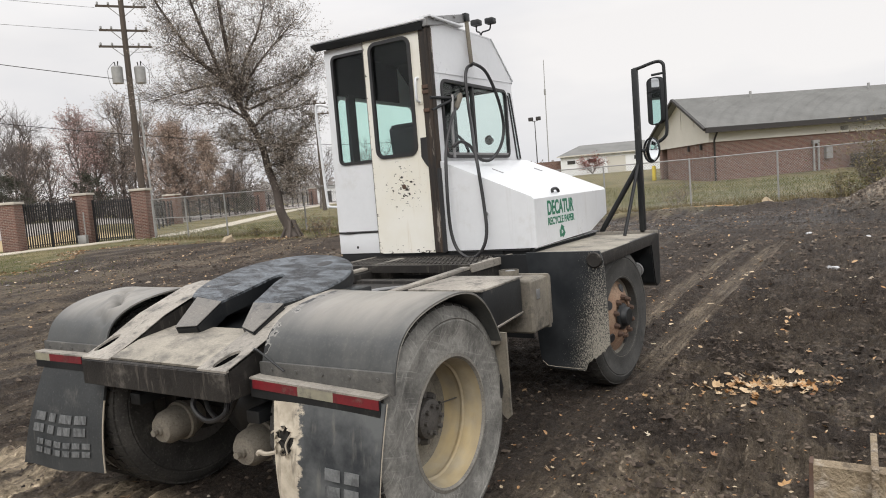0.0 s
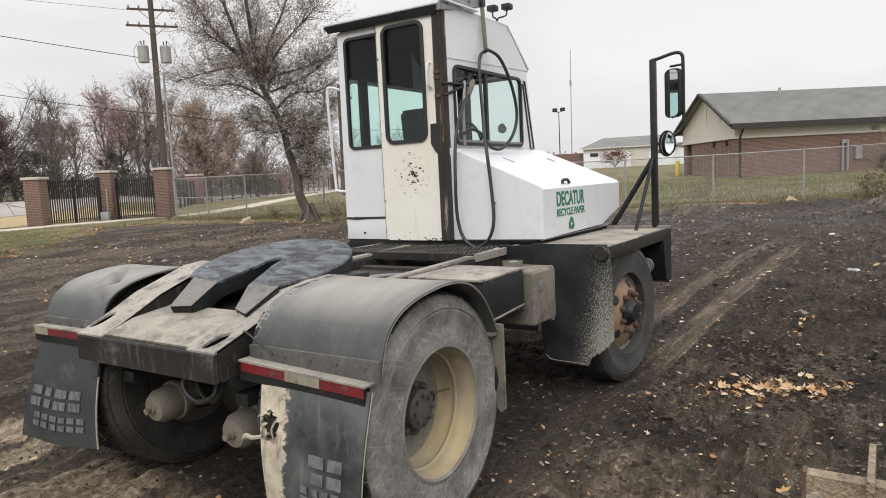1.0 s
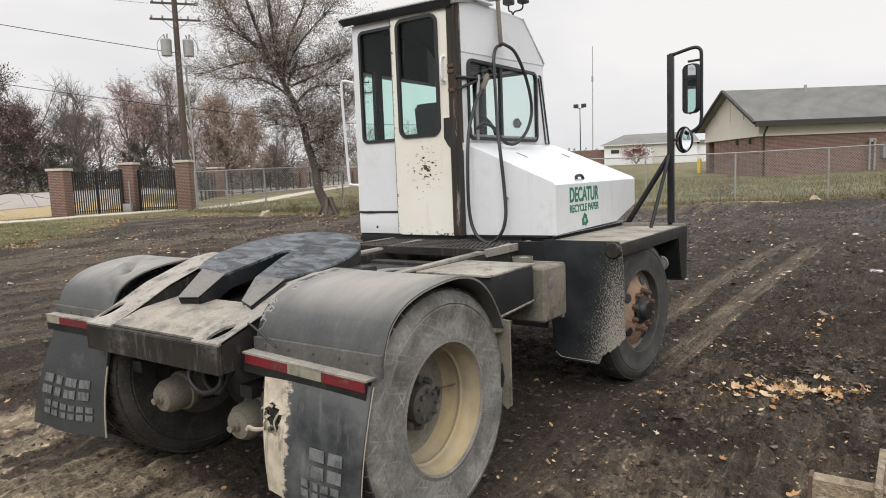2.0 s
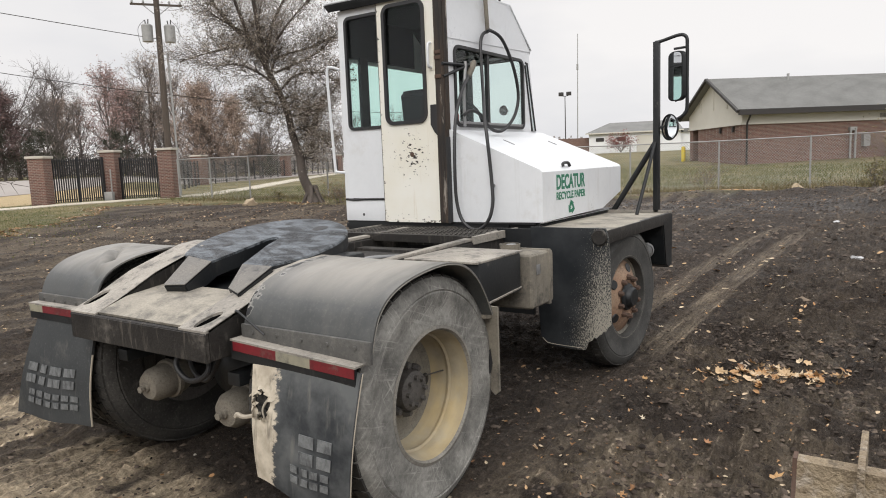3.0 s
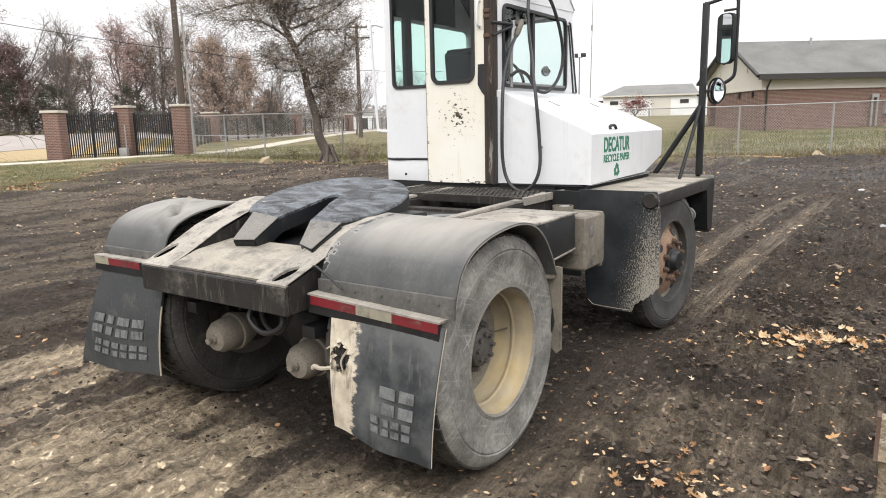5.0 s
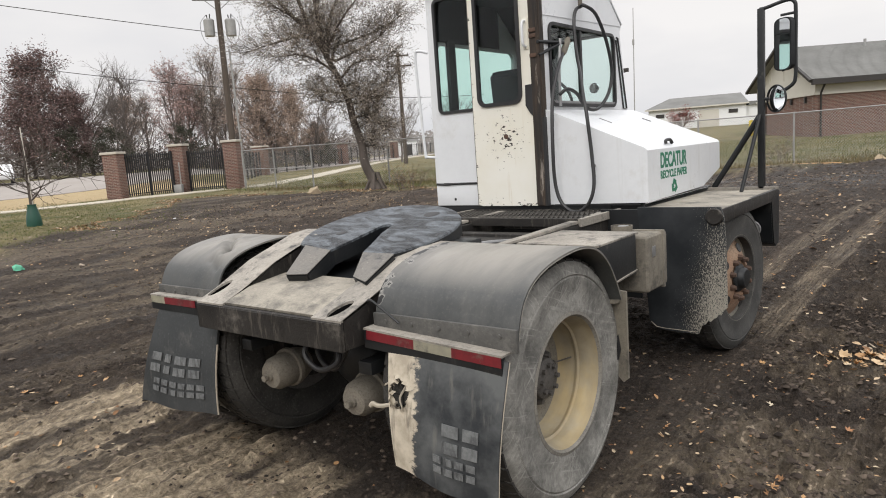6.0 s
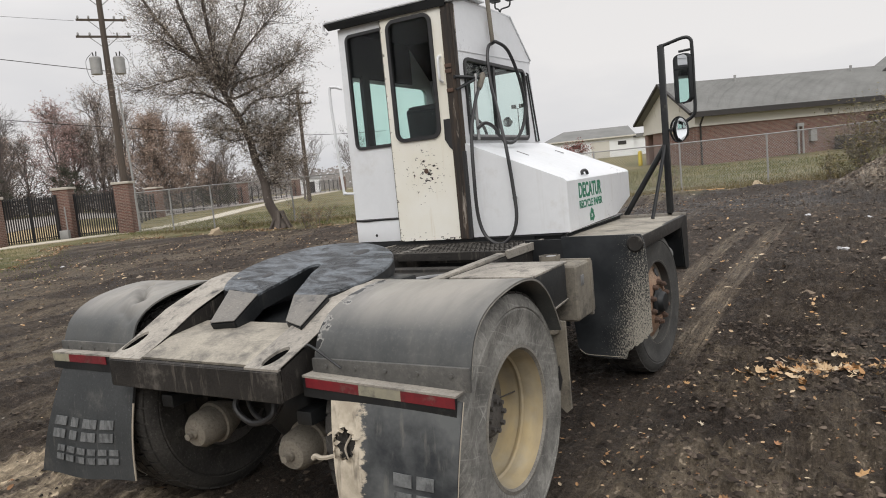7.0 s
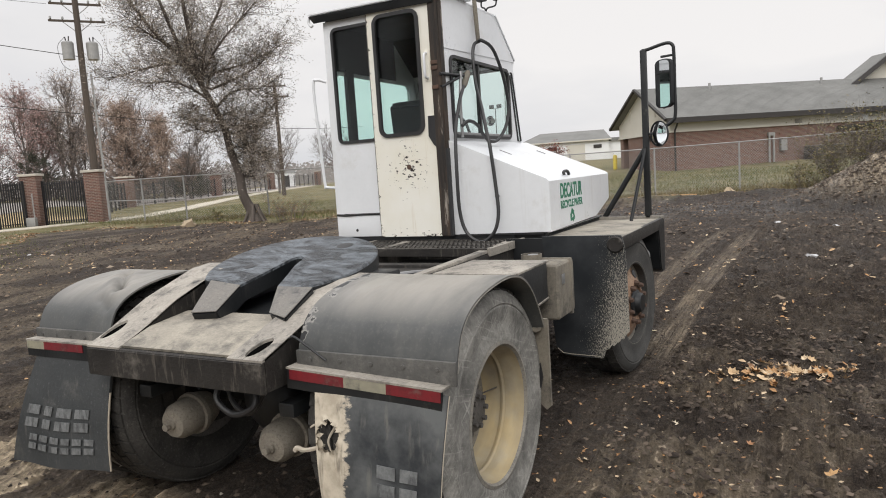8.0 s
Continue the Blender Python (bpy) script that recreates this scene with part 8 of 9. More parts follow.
def far_tree(kind, seed, h=10.0):
    """A trunk, limbs that reach for the crown's outline, boughs along them, and twigs with clustered leaves."""
    outline, limbs, rise, leaves, leafsize, leafmat, name, label = KINDS[kind]
    t = thing(name, label, "tree", f"{kind} trees", (0, 0, 0))
    g = Grower(seed)
    r = g.rnd
    fs, rs_ = [q[0] for q in OUTLINES[outline]], [q[1] for q in OUTLINES[outline]]
    wide = lambda f: h * float(np.interp(f, fs, rs_))  # noqa: E731
    trunk = 0.20 if kind != "shrub" else 0.07
    lead = 0.55 if outline == "vase" else 0.92
    pts = [Vector((0, 0, -0.2))]
    drift = Vector((r.uniform(-0.05, 0.05), r.uniform(-0.05, 0.05), 0))
    for i in range(1, 9):
        pts.append(Vector((drift.x * i * 0.12 * h + r.gauss(0, 0.006 * h), drift.y * i * 0.12 * h + r.gauss(0, 0.006 * h), lead * h * i / 8)))
        g.limb(pts[-2], pts[-1], trunk * (1 - 0.115 * (i - 1)), trunk * (1 - 0.115 * i), 8)
    cfg = dict(steps=3, wander=0.17, lift=0.05, leafdepth=2, leaves=leaves, fuzz=0.15 if leaves else 0.0, leafsize=leafsize, kids=2 if leaves else 3, angle=(18, 50))
    stems = [(pts[6], pts[8])]
    for i in range(limbs):
        f0 = fs[0] + (lead - fs[0] - 0.06) * (i + r.random()) / limbs
        a = 2.4 * i + r.uniform(-0.5, 0.5)
        f1 = min(0.98, f0 + rise * r.uniform(0.35, 0.75) * (1.0 - 0.4 * f0))
        reach = wide(f1) * r.uniform(0.72, 1.02)
        base = pts[0].lerp(pts[-1], min(1.0, f0 / lead))
        tip = Vector((base.x * 0.5 + reach * math.cos(a), base.y * 0.5 + reach * math.sin(a), f1 * h))
        knee = base.lerp(tip, 0.5) + Vector((r.gauss(0, 0.03), r.gauss(0, 0.03), -0.04 if outline == "vase" else 0.02)) * h
        line = smooth_line([base, knee, tip], 4)
        r0 = trunk * (0.50 - 0.25 * f0)
        k = len(line) - 1
        for m in range(k):
            g.limb(line[m], line[m + 1], r0 * (1 - 0.8 * m / k), r0 * (1 - 0.8 * (m + 1) / k), 5)
        stems += [(line[m], line[m + 1]) for m in range(1, k)] + [(line[k - 1], line[k])]
    for p, q in stems:
        run = (q - p).normalized()
        for _ in range(2):
            side = Vector((r.gauss(0, 1), r.gauss(0, 1), r.gauss(0.15, 0.7))).normalized()
            d = (run * r.uniform(0.5, 1.0) + side * 0.8).normalized()
            g.branch(p.lerp(q, r.random()), d, h * r.uniform(0.08, 0.15), 0.028, 2, cfg)
    return g.give(t, leafmat, M_TWIG)


# kind, where it stands, height
PLAN = [("cypress", -64.5, 24.7, 12.4), ("cypress", -71.5, 21.0, 12.0), ("cypress", -62.5, 26.6, 8.6), ("cypress", -72.0, 26.5, 9.5), ("elm", -68.5, 30.6, 12.9), ("bare", -63.5, 31.8, 10.6), ("bare", -60.5, 29.4, 7.6), ("sparse", -68.0, 36.6, 8.2),
        ("maple", -57.7, 33.9, 10.2), ("maple", -59.0, 36.2, 8.6), ("sparse", -59.4, 38.9, 12.3), ("sparse", -57.0, 36.8, 9.0), ("oak", -51.9, 39.2, 9.6), ("oak", -50.0, 41.6, 8.4), ("sparse", -56.5, 40.0, 10.8), ("maple", -61.5, 37.5, 9.2), ("bare", -53.0, 41.0, 10.4), ("oak", -55.5, 41.5, 7.0), ("shrub", -54.4, 32.6, 4.3), ("shrub", -58.5, 28.0, 4.4), ("shrub", -61.0, 25.5, 4.6),
        ("elm", -51.5, 46.0, 8.0), ("elm", -45.3, 51.8, 7.6), ("oak", -53.5, 47.5, 5.0), ("shrub", -55.0, 48.0, 3.6), ("sparse", -62.0, 42.0, 8.0), ("bare", -72.0, 48.0, 9.0), ("elm", -43.0, 58.5, 8.3), ("bare", -60.0, 55.0, 7.5), ("oak", -75.0, 38.0, 9.0), ("shrub", -66.0, 31.0, 5.0), ("shrub", -47.5, 43.5, 2.6)]
# trees behind the camera, which show only in the glass
PLAN += [("oak", -9, -27, 12), ("cypress", -3, -29, 13), ("oak", 4, -28, 13), ("cypress", 11, -28, 12), ("oak", -18, -30, 12), ("bare", -14, -28, 12)]
made = {}
seen_of = dict.fromkeys(KINDS, 0)
for i, (kind, x, y, h) in enumerate(PLAN):
    key = (kind, seen_of[kind] % 2)
    seen_of[kind] += 1
    at_ = pose(x, y, gz(x, y) - 0.1, 0, 0, 67.0 * i)
    if key not in made:
        made[key] = far_tree(kind, 100 + 7 * i)
        tree = made[key]
        tree.matrix_basis = at_
    else:
        tree = copy_thing(made[key], at_)
    tree.scale = (h / 11.3,) * 3

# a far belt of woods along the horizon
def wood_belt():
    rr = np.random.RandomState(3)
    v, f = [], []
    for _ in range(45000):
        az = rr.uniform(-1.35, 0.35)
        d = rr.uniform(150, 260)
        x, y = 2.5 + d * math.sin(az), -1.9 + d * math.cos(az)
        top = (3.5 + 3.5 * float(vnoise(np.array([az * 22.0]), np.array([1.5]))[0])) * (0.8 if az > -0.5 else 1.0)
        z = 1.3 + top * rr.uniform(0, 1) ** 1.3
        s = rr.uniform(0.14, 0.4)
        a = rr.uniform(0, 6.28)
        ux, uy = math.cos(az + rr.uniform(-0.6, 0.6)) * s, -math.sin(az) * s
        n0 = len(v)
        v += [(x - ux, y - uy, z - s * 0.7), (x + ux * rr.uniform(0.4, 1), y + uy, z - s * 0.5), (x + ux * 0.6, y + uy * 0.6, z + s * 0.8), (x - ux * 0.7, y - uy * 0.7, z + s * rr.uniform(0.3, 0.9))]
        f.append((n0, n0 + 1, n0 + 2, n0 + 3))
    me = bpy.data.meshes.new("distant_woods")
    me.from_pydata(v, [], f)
    # pale grey tones paint the distance haze into the woods
    me.materials.append(island("haze_tinted_woods", (0.30, 0.285, 0.28), (0.44, 0.41, 0.40)))
    return tagged(new("distant_woods", me), "brown belt of leafless woods on the horizon, tinted pale for haze", "woods", kind="stuff")


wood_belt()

# undergrowth below the far trees
def undergrowth():
    rr = np.random.RandomState(5)
    v, f = [], []
    for _ in range(26000):
        s = rr.uniform(0, 1)
        bx_, by_ = np.interp(s, [0, 0.5, 1], [-82, -66, -66]), np.interp(s, [0, 0.5, 1], [18, 42, 64])
        x, y = bx_ + rr.normal(0, 3), by_ + rr.normal(0, 2.5)
        hh = 2.0 + 2.6 * float(vnoise(np.array([s * 26]), np.array([4.2]))[0])
        z = land(x, y) + hh * rr.uniform(0, 1)
        k = rr.uniform(0.07, 0.20)
        a = rr.uniform(0, 6.28)
        ux, uy, uz = math.cos(a) * k, math.sin(a) * k, rr.uniform(-0.5, 0.9) * k
        n0 = len(v)
        v += [(x, y, z), (x + ux + 0.06, y + uy, z + uz), (x + 2 * ux, y + 2 * uy, z + 2 * uz), (x + ux - 0.06, y + uy, z + uz + 0.08)]
        f.append((n0, n0 + 1, n0 + 2, n0 + 3))
    me = bpy.data.meshes.new("undergrowth")
    me.from_pydata(v, [], f)
    me.materials.append(island("brown_undergrowth", (0.045, 0.036, 0.032), (0.20, 0.16, 0.14), third=(0.10, 0.082, 0.070)))
    return tagged(new("undergrowth", me), "tangled brown undergrowth below the far trees", "undergrowth", kind="stuff")


undergrowth()

# young tree with a green watering bag
def sapling():
    x, y = -20.0, 6.4
    t = thing("sapling", "young bare tree with a green watering bag on the grass", "tree", "", (x, y, gz(x, y) - 0.03))
    g = Grower(21)
    cfg = dict(steps=3, wander=0.12, lift=0.02, leafdepth=0, leaves=0.12, fuzz=0.05, leafsize=0.10, kids=4, angle=(20, 55))
    g.limb(Vector((0, 0, 0)), Vector((0.02, 0, 1.1)), 0.075, 0.060, 8)
    g.limb(Vector((0.02, 0, 1.1)), Vector((0.0, 0, 2.6)), 0.060, 0.015, 8)
    for i in range(14):
        a = i * 2.4
        g.branch(Vector((0.01, 0, 0.80 + 0.10 * i)), Vector((math.cos(a), math.sin(a), 0.30)).normalized(), 1.35 - 0.05 * i, 0.028, 2, cfg)
    g.give(t, M_LEAFBROWN, M_BARK)
    M_BAG = surface("green_plastic_bag", (0.012, 0.065, 0.045), (0.02, 0.09, 0.06), 0.45, relief=0.2)
    part("watering_bag", lathe([(0.20, 0.0), (0.22, 0.08), (0.20, 0.30), (0.15, 0.52), (0.12, 0.64), (0.13, 0.70), (0.0, 0.70)], (0, 0, 0), (0, 0, 1), 18), M_BAG, t, "dark green watering bag")
    part("stake", tube([(0.12, 0, 0), (-0.02, 0.02, 3.0)], 0.020, 6), M_CAP, t, "pale wooden stake")
    return t


sapling()

# ---- loose things on the yard ----
def scatter_mesh(name, verts, faces, material, label, category, round_=False):
    me = bpy.data.meshes.new(name)
    me.from_pydata(verts, [], faces)
    if round_:
        me.polygons.foreach_set("use_smooth", np.ones(len(me.polygons), bool))
    me.materials.append(material)
    return tagged(new(name, me), label, category, kind="stuff")


M_CLOD = island("dark_soil_clods", (0.018, 0.0135, 0.0105), (0.165, 0.128, 0.098), 0.95, third=(0.062, 0.047, 0.037))
M_SPOIL = island("brown_spoil_clods", (0.045, 0.034, 0.026), (0.17, 0.132, 0.10), 0.95, third=(0.085, 0.065, 0.05))
M_STONE = island("pale_pebbles", (0.10, 0.085, 0.068), (0.40, 0.36, 0.30), 0.85, third=(0.19, 0.16, 0.125))
M_LITTER = island("small_fallen_leaves", (0.17, 0.085, 0.045), (0.60, 0.50, 0.35), 0.7, third=(0.42, 0.24, 0.11))
M_LITTERPALE = island("pale_fallen_leaves", (0.42, 0.23, 0.10), (0.66, 0.54, 0.38), 0.7, third=(0.55, 0.40, 0.24))


def lumps(count, seed, area, size, keep=None):
    """Small uneven stones or clods lying on the ground; area: x0, x1, y0, y1."""
    rr = np.random.RandomState(seed)
    xs, ys = rr.uniform(area[0], area[1], count), rr.uniform(area[2], area[3], count)
    if keep is not None:
        ok = keep(xs, ys) > rr.rand(count)
        xs, ys = xs[ok], ys[ok]
    zs = height(xs, ys)
    k = len(xs)
    base = np.array([(1, 0, 0), (0.31, 0.95, 0), (-0.81, 0.59, 0), (-0.81, -0.59, 0), (0.31, -0.95, 0), (0, 0, 0.6)])
    tris = np.array([(0, 1, 5), (1, 2, 5), (2, 3, 5), (3, 4, 5), (4, 0, 5)])
    s = size[0] + (size[1] - size[0]) * rr.rand(k) ** 3.2
    a = rr.uniform(0, 6.28, k)
    c, sn = np.cos(a)[:, None], np.sin(a)[:, None]
    pts = base[None] * s[:, None, None] * rr.uniform(0.55, 1.3, (k, 6, 3))
    v = np.stack([xs[:, None] + pts[..., 0] * c - pts[..., 1] * sn, ys[:, None] + pts[..., 0] * sn + pts[..., 1] * c, (zs - 0.15 * s)[:, None] + pts[..., 2]], -1)
    f = (np.arange(k) * 6)[:, None, None] + tris[None]
    return v.reshape(-1, 3), f.reshape(-1, 3)


wet = lambda x, y: mud_share(x, y) * (1 - ruts(x, y)[2] * 0.85)  # noqa: E731
scatter_mesh("soil_clods", *lumps(80000, 41, (-3.5, 5.5, -1.6, 9.0), (0.003, 0.024), lambda x, y: wet(x, y) * (1 - 0.85 * np.clip(1.5 * pale_soil(x, y), 0, 1))), M_CLOD, "crumbly dark soil clods over the churned mud", "soil", True)
scatter_mesh("near_soil_clods", *lumps(26000, 49, (1.3, 3.6, -0.7, 4.2), (0.005, 0.030), lambda x, y: wet(x, y) * step(0.40, 0.56, fbm(x * 2.2 + 9, y * 1.8, 4))), M_CLOD, "thick dark soil clods turned up on the mud", "soil", True)
scatter_mesh("far_soil_clods", *lumps(60000, 42, (-19, 9, 8.5, 26), (0.010, 0.065), wet), M_CLOD, "lumps of dark soil over the far yard", "soil", True)
scatter_mesh("left_soil_clods", *lumps(22000, 43, (-16, -3, -2, 9), (0.005, 0.035), wet), M_CLOD, "lumps of dark soil beside the truck", "soil", True)
scatter_mesh("pebbles", *lumps(2600, 44, (-3.5, 5.5, -1.6, 9.0), (0.003, 0.014), wet), M_STONE, "pale pebbles and grit in the mud", "pebbles", True)
scatter_mesh("far_pebbles", *lumps(2600, 45, (-20, 9, 8.5, 25), (0.008, 0.030), wet), M_STONE, "pale stones and bits of litter over the far yard", "pebbles", True)
M_RUBBLE = island("brown_rubble_and_litter", (0.05, 0.038, 0.029), (0.40, 0.33, 0.25), 0.9, third=(0.17, 0.125, 0.088))
edge = lambda x, y: np.exp(-((mud_share(x, y) - 0.5) / 0.32) ** 2) * 1.0 + 0.0 * x  # noqa: E731
scatter_mesh("edge_rubble", *lumps(30000, 46, (-28, 9, 3, 29), (0.010, 0.085), edge), M_RUBBLE, "rubble, twigs and leaf litter along the yard edge", "rubble", True)
heaped = lambda x, y: step(0.05, 0.5, mound(x, y))  # noqa: E731
scatter_mesh("spoil_stones", *lumps(11000, 47, (1.2, 12, 15, 23.5), (0.010, 0.055), heaped), M_STONE, "pale rubble and stones on the spoil heap", "rubble", True)
scatter_mesh("spoil_clods", *lumps(24000, 48, (1.2, 12, 15, 23.5), (0.012, 0.075), heaped), M_SPOIL, "brown earth clods on the spoil heap", "rubble", True)


def oval_leaf():
    return [(0, 0, 0), (0.30, 0.26, 0.06), (0.68, 0.24, 0.09), (1.0, 0, 0.02), (0.68, -0.24, 0.09), (0.30, -0.26, 0.06), (0.5, 0, 0.0)], [(0, 6, 1), (1, 6, 2), (2, 6, 3), (3, 6, 4), (4, 6, 5), (5, 6, 0)]


def maple_leaf(curl=0.14, least=0.0):
    tips = []
    for ang, r in ((180, 0.16), (215, 0.42), (232, 0.22), (262, 0.62), (285, 0.26), (312, 0.70), (334, 0.30), (350, 0.55), (0, 0.80), (10, 0.55), (26, 0.30), (48, 0.70), (75, 0.26), (98, 0.62), (128, 0.22), (145, 0.42)):
        a, r = radians(ang), max(r, least)
        tips.append((r * math.cos(a), r * math.sin(a), curl * r * r + 0.05 * math.sin(3 * a)))
    pts = [(0, 0, 0)] + tips
    k = len(tips)
    return pts, [(0, i + 1, (i + 1) % k + 1) for i in range(k)]


def litter(count, seed, place, size, shape, lift=0.006):
    rr = np.random.RandomState(seed)
    v, f = [], []
    pts, fs = shape
    pts = np.array(pts)
    spots_ = [place(rr) for _ in range(count)]
    zz = height(np.array([q[0] for q in spots_]), np.array([q[1] for q in spots_]))
    for (x, y), zg in zip(spots_, zz):
        s = rr.uniform(*size)
        e = Euler((rr.normal(0, 0.28), rr.normal(0, 0.28), rr.uniform(0, 6.28))).to_matrix()
        z = float(zg) + lift
        n0 = len(v)
        jig = rr.uniform(0.8, 1.2, pts.shape)
        for q in pts * jig * s:
            w = e @ Vector(q)
            v.append((x + w.x, y + w.y, z + max(w.z, -0.003)))
        f += [tuple(n0 + i for i in q) for q in fs]
    return v, f


def over(x0, x1, y0, y1):
    return lambda r: (r.uniform(x0, x1), r.uniform(y0, y1))


def along(ax, ay, bx_, by_, w):
    def pick(r):
        s = r.rand()
        return ax + (bx_ - ax) * s + r.normal(0, w), ay + (by_ - ay) * s + r.normal(0, w)
    return pick


scatter_mesh("leaf_drift", *litter(150, 61, along(1.80, 2.86, 2.44, 3.20, 0.085), (0.035, 0.075), maple_leaf(0.5, 0.40)), M_LITTERPALE, "drift of pale yellow fallen leaves in a rut", "leaves")
scatter_mesh("leaf_drift", *litter(60, 68, along(1.72, 2.78, 2.5, 3.22, 0.12), (0.03, 0.07), oval_leaf()), M_LITTER, "orange fallen leaves along a rut", "leaves")
scatter_mesh("leaf_litter", *litter(950, 62, over(0.9, 3.6, -0.6, 2.6), (0.009, 0.034), oval_leaf()), M_LITTER, "small orange and yellow fallen leaves on the mud", "leaves")
scatter_mesh("leaf_litter", *litter(120, 63, along(1.72, 0.74, 2.30, 0.16, 0.14), (0.022, 0.048), maple_leaf(0.5, 0.36)), M_LITTER, "orange and brown fallen leaves on the mud", "leaves")
scatter_mesh("leaf_litter", *litter(420, 64, over(0.5, 4.0, 2.2, 9.0), (0.016, 0.050), oval_leaf()), M_LITTERPALE, "scattered pale fallen leaves over the yard", "leaves")
scatter_mesh("leaf_litter", *litter(150, 65, over(-3, 1.0, -1.2, 0.3), (0.015, 0.045), oval_leaf()), M_LITTER, "scattered brown fallen leaves behind the truck", "leaves")
scatter_mesh("far_leaf_litter", *litter(1500, 66, over(-18, 6, 6, 25), (0.04, 0.11), oval_leaf()), M_LITTERPALE, "scattered pale leaves and litter over the far yard", "leaves")
scatter_mesh("pale_litter", *litter(2200, 69, over(-18, -1.5, -0.5, 16.0), (0.010, 0.045), maple_leaf(0.5, 0.4)), M_LITTERPALE, "small pale leaf scraps over the ruts", "leaves")
rim_of_yard = [(x, y) for x, y in np.random.RandomState(70).uniform((-29, 6), (-9, 23), (60000, 2))]
_share = edge(np.array([q[0] for q in rim_of_yard]), np.array([q[1] for q in rim_of_yard]))
rim_of_yard = [q for q, w in zip(rim_of_yard, _share) if w > 0.55]
scatter_mesh("edge_leaf_litter", *litter(4200, 71, lambda r: rim_of_yard[r.randint(len(rim_of_yard))], (0.03, 0.10), oval_leaf()), M_LITTER, "fallen brown leaves gathered along the yard edge", "leaves")
scatter_mesh("leaf_litter", *litter(150, 72, along(1.70, 0.78, 2.36, 0.14, 0.17), (0.022, 0.042), oval_leaf()), M_LITTERPALE, "orange and yellow fallen leaves gathered on the mud", "leaves")
scatter_mesh("leaf_trail", *litter(40, 67, along(2.13, 4.4, 2.02, 5.6, 0.05), (0.03, 0.07), oval_leaf()), M_LITTERPALE, "thin trail of yellow leaves", "leaves")

# large single leaves
M_MAPLE = [surface("dry_maple_leaf", c, tuple(x * 0.75 for x in c), 0.7, big=14, fine=60, relief=0.0) for c in ((0.52, 0.42, 0.28), (0.44, 0.26, 0.11), (0.56, 0.48, 0.35), (0.34, 0.17, 0.08))]
lm = []
for c in range(4):
    pts, fs = maple_leaf(0.25 + 0.10 * c, 0.40)
    me = bpy.data.meshes.new("maple_leaf")
    me.from_pydata(pts, [], fs)
    me.materials.append(M_MAPLE[c])
    lm.append(me)
rl = random.Random(9)
spots = [(2.39, 3.22, 0.115), (2.02, 2.93, 0.10), (1.83, 0.42, 0.09), (2.2, 0.62, 0.09), (2.28, 1.15, 0.085), (2.36, 1.42, 0.10), (1.52, 0.22, 0.075), (1.72, 0.66, 0.07), (-0.10, -0.42, 0.07), (0.2, -0.62, 0.055), (1.66, 0.05, 0.08), (2.15, 1.0, 0.08), (1.3, 8.4, 0.12), (1.35, 5.2, 0.09), (1.18, 3.3, 0.09), (2.3, 7.2, 0.12), (1.75, 6.3, 0.11), (0.95, 7.6, 0.10), (2.6, 8.1, 0.13), (2.12, 2.98, 0.09), (2.30, 3.08, 0.08), (2.5, 2.4, 0.06), (1.6, 1.9, 0.055), (2.0, 1.7, 0.06), (1.25, 1.3, 0.05), (1.4, 2.6, 0.06), (1.12, 0.6, 0.05), (2.45, 0.95, 0.07), (1.05, 4.2, 0.07)]
for i, (x, y, s) in enumerate(spots):
    o = new("maple_leaf", lm[i % 4])
    o.matrix_basis = Matrix.Translation((x, y, gz(x, y) + 0.012)) @ Euler((rl.uniform(-0.3, 0.3), rl.uniform(-0.3, 0.3), rl.uniform(0, 6.28))).to_matrix().to_4x4() @ Matrix.Diagonal((s * 0.62, s * 0.62, s * 0.62, 1))
    tagged(o, "single dry yellow-brown maple leaf lying on the mud", "leaf", "fallen maple leaves")

# steel channel stand at the yard's near edge
stand = thing("steel_bracket", "mud-caked rusty steel channel standing on edge", "steel bracket", "", (2.55, 0.36, 0.0))
M_CAKED = surface("mud_caked_steel", (0.34, 0.27, 0.175), (0.17, 0.13, 0.09), 0.9, big=9, fine=60, amount=1.0, dirt=(0.40, 0.345, 0.275), dirt_scale=16, dirt_lo=0.52, dirt_hi=0.68, relief=0.9, dist=0.010, streak=(0.055, 0.042, 0.032), streak_way=(26, 26, 14), streak_lo=0.56, streak_hi=0.68, streak_most=0.6)
bm = bmesh.new()
prof = [(-0.030, 0.475), (0.0, 0.50), (0.012, 0.56), (0.015, 0.593), (0.055, 0.600), (0.055, 0.588), (0.028, 0.580), (0.022, 0.53), (0.0, 0.475)]
prism(prof, "x", 0.0, 0.62, bm)
part("flange", bm, M_CAKED, stand, "rolled upper flange")
part("web", prism([(-0.005, 0.0), (0.0, 0.478), (0.03, 0.478), (0.03, 0.0)], "x", 0.004, 0.62, bevel=0.003), M_CAKED, stand, "flat web plate caked with mud")
part("end_plate", prism([(-0.028, 0.472), (-0.002, 0.50), (0.012, 0.56), (0.016, 0.600), (0.06, 0.604), (0.06, 0.592), (0.028, 0.585), (0.024, 0.53), (0.03, 0.472)], "x", -0.012, 0.0), M_DARKRUST, stand)
part("cross_plate", box(0.155, 0.175, -0.02, 0.30, 0.30, 0.618, 0.004), M_CAKED, stand)
part("cross_plate", box(0.30, 0.32, -0.02, 0.30, 0.30, 0.625, 0.004), M_CAKED, stand)

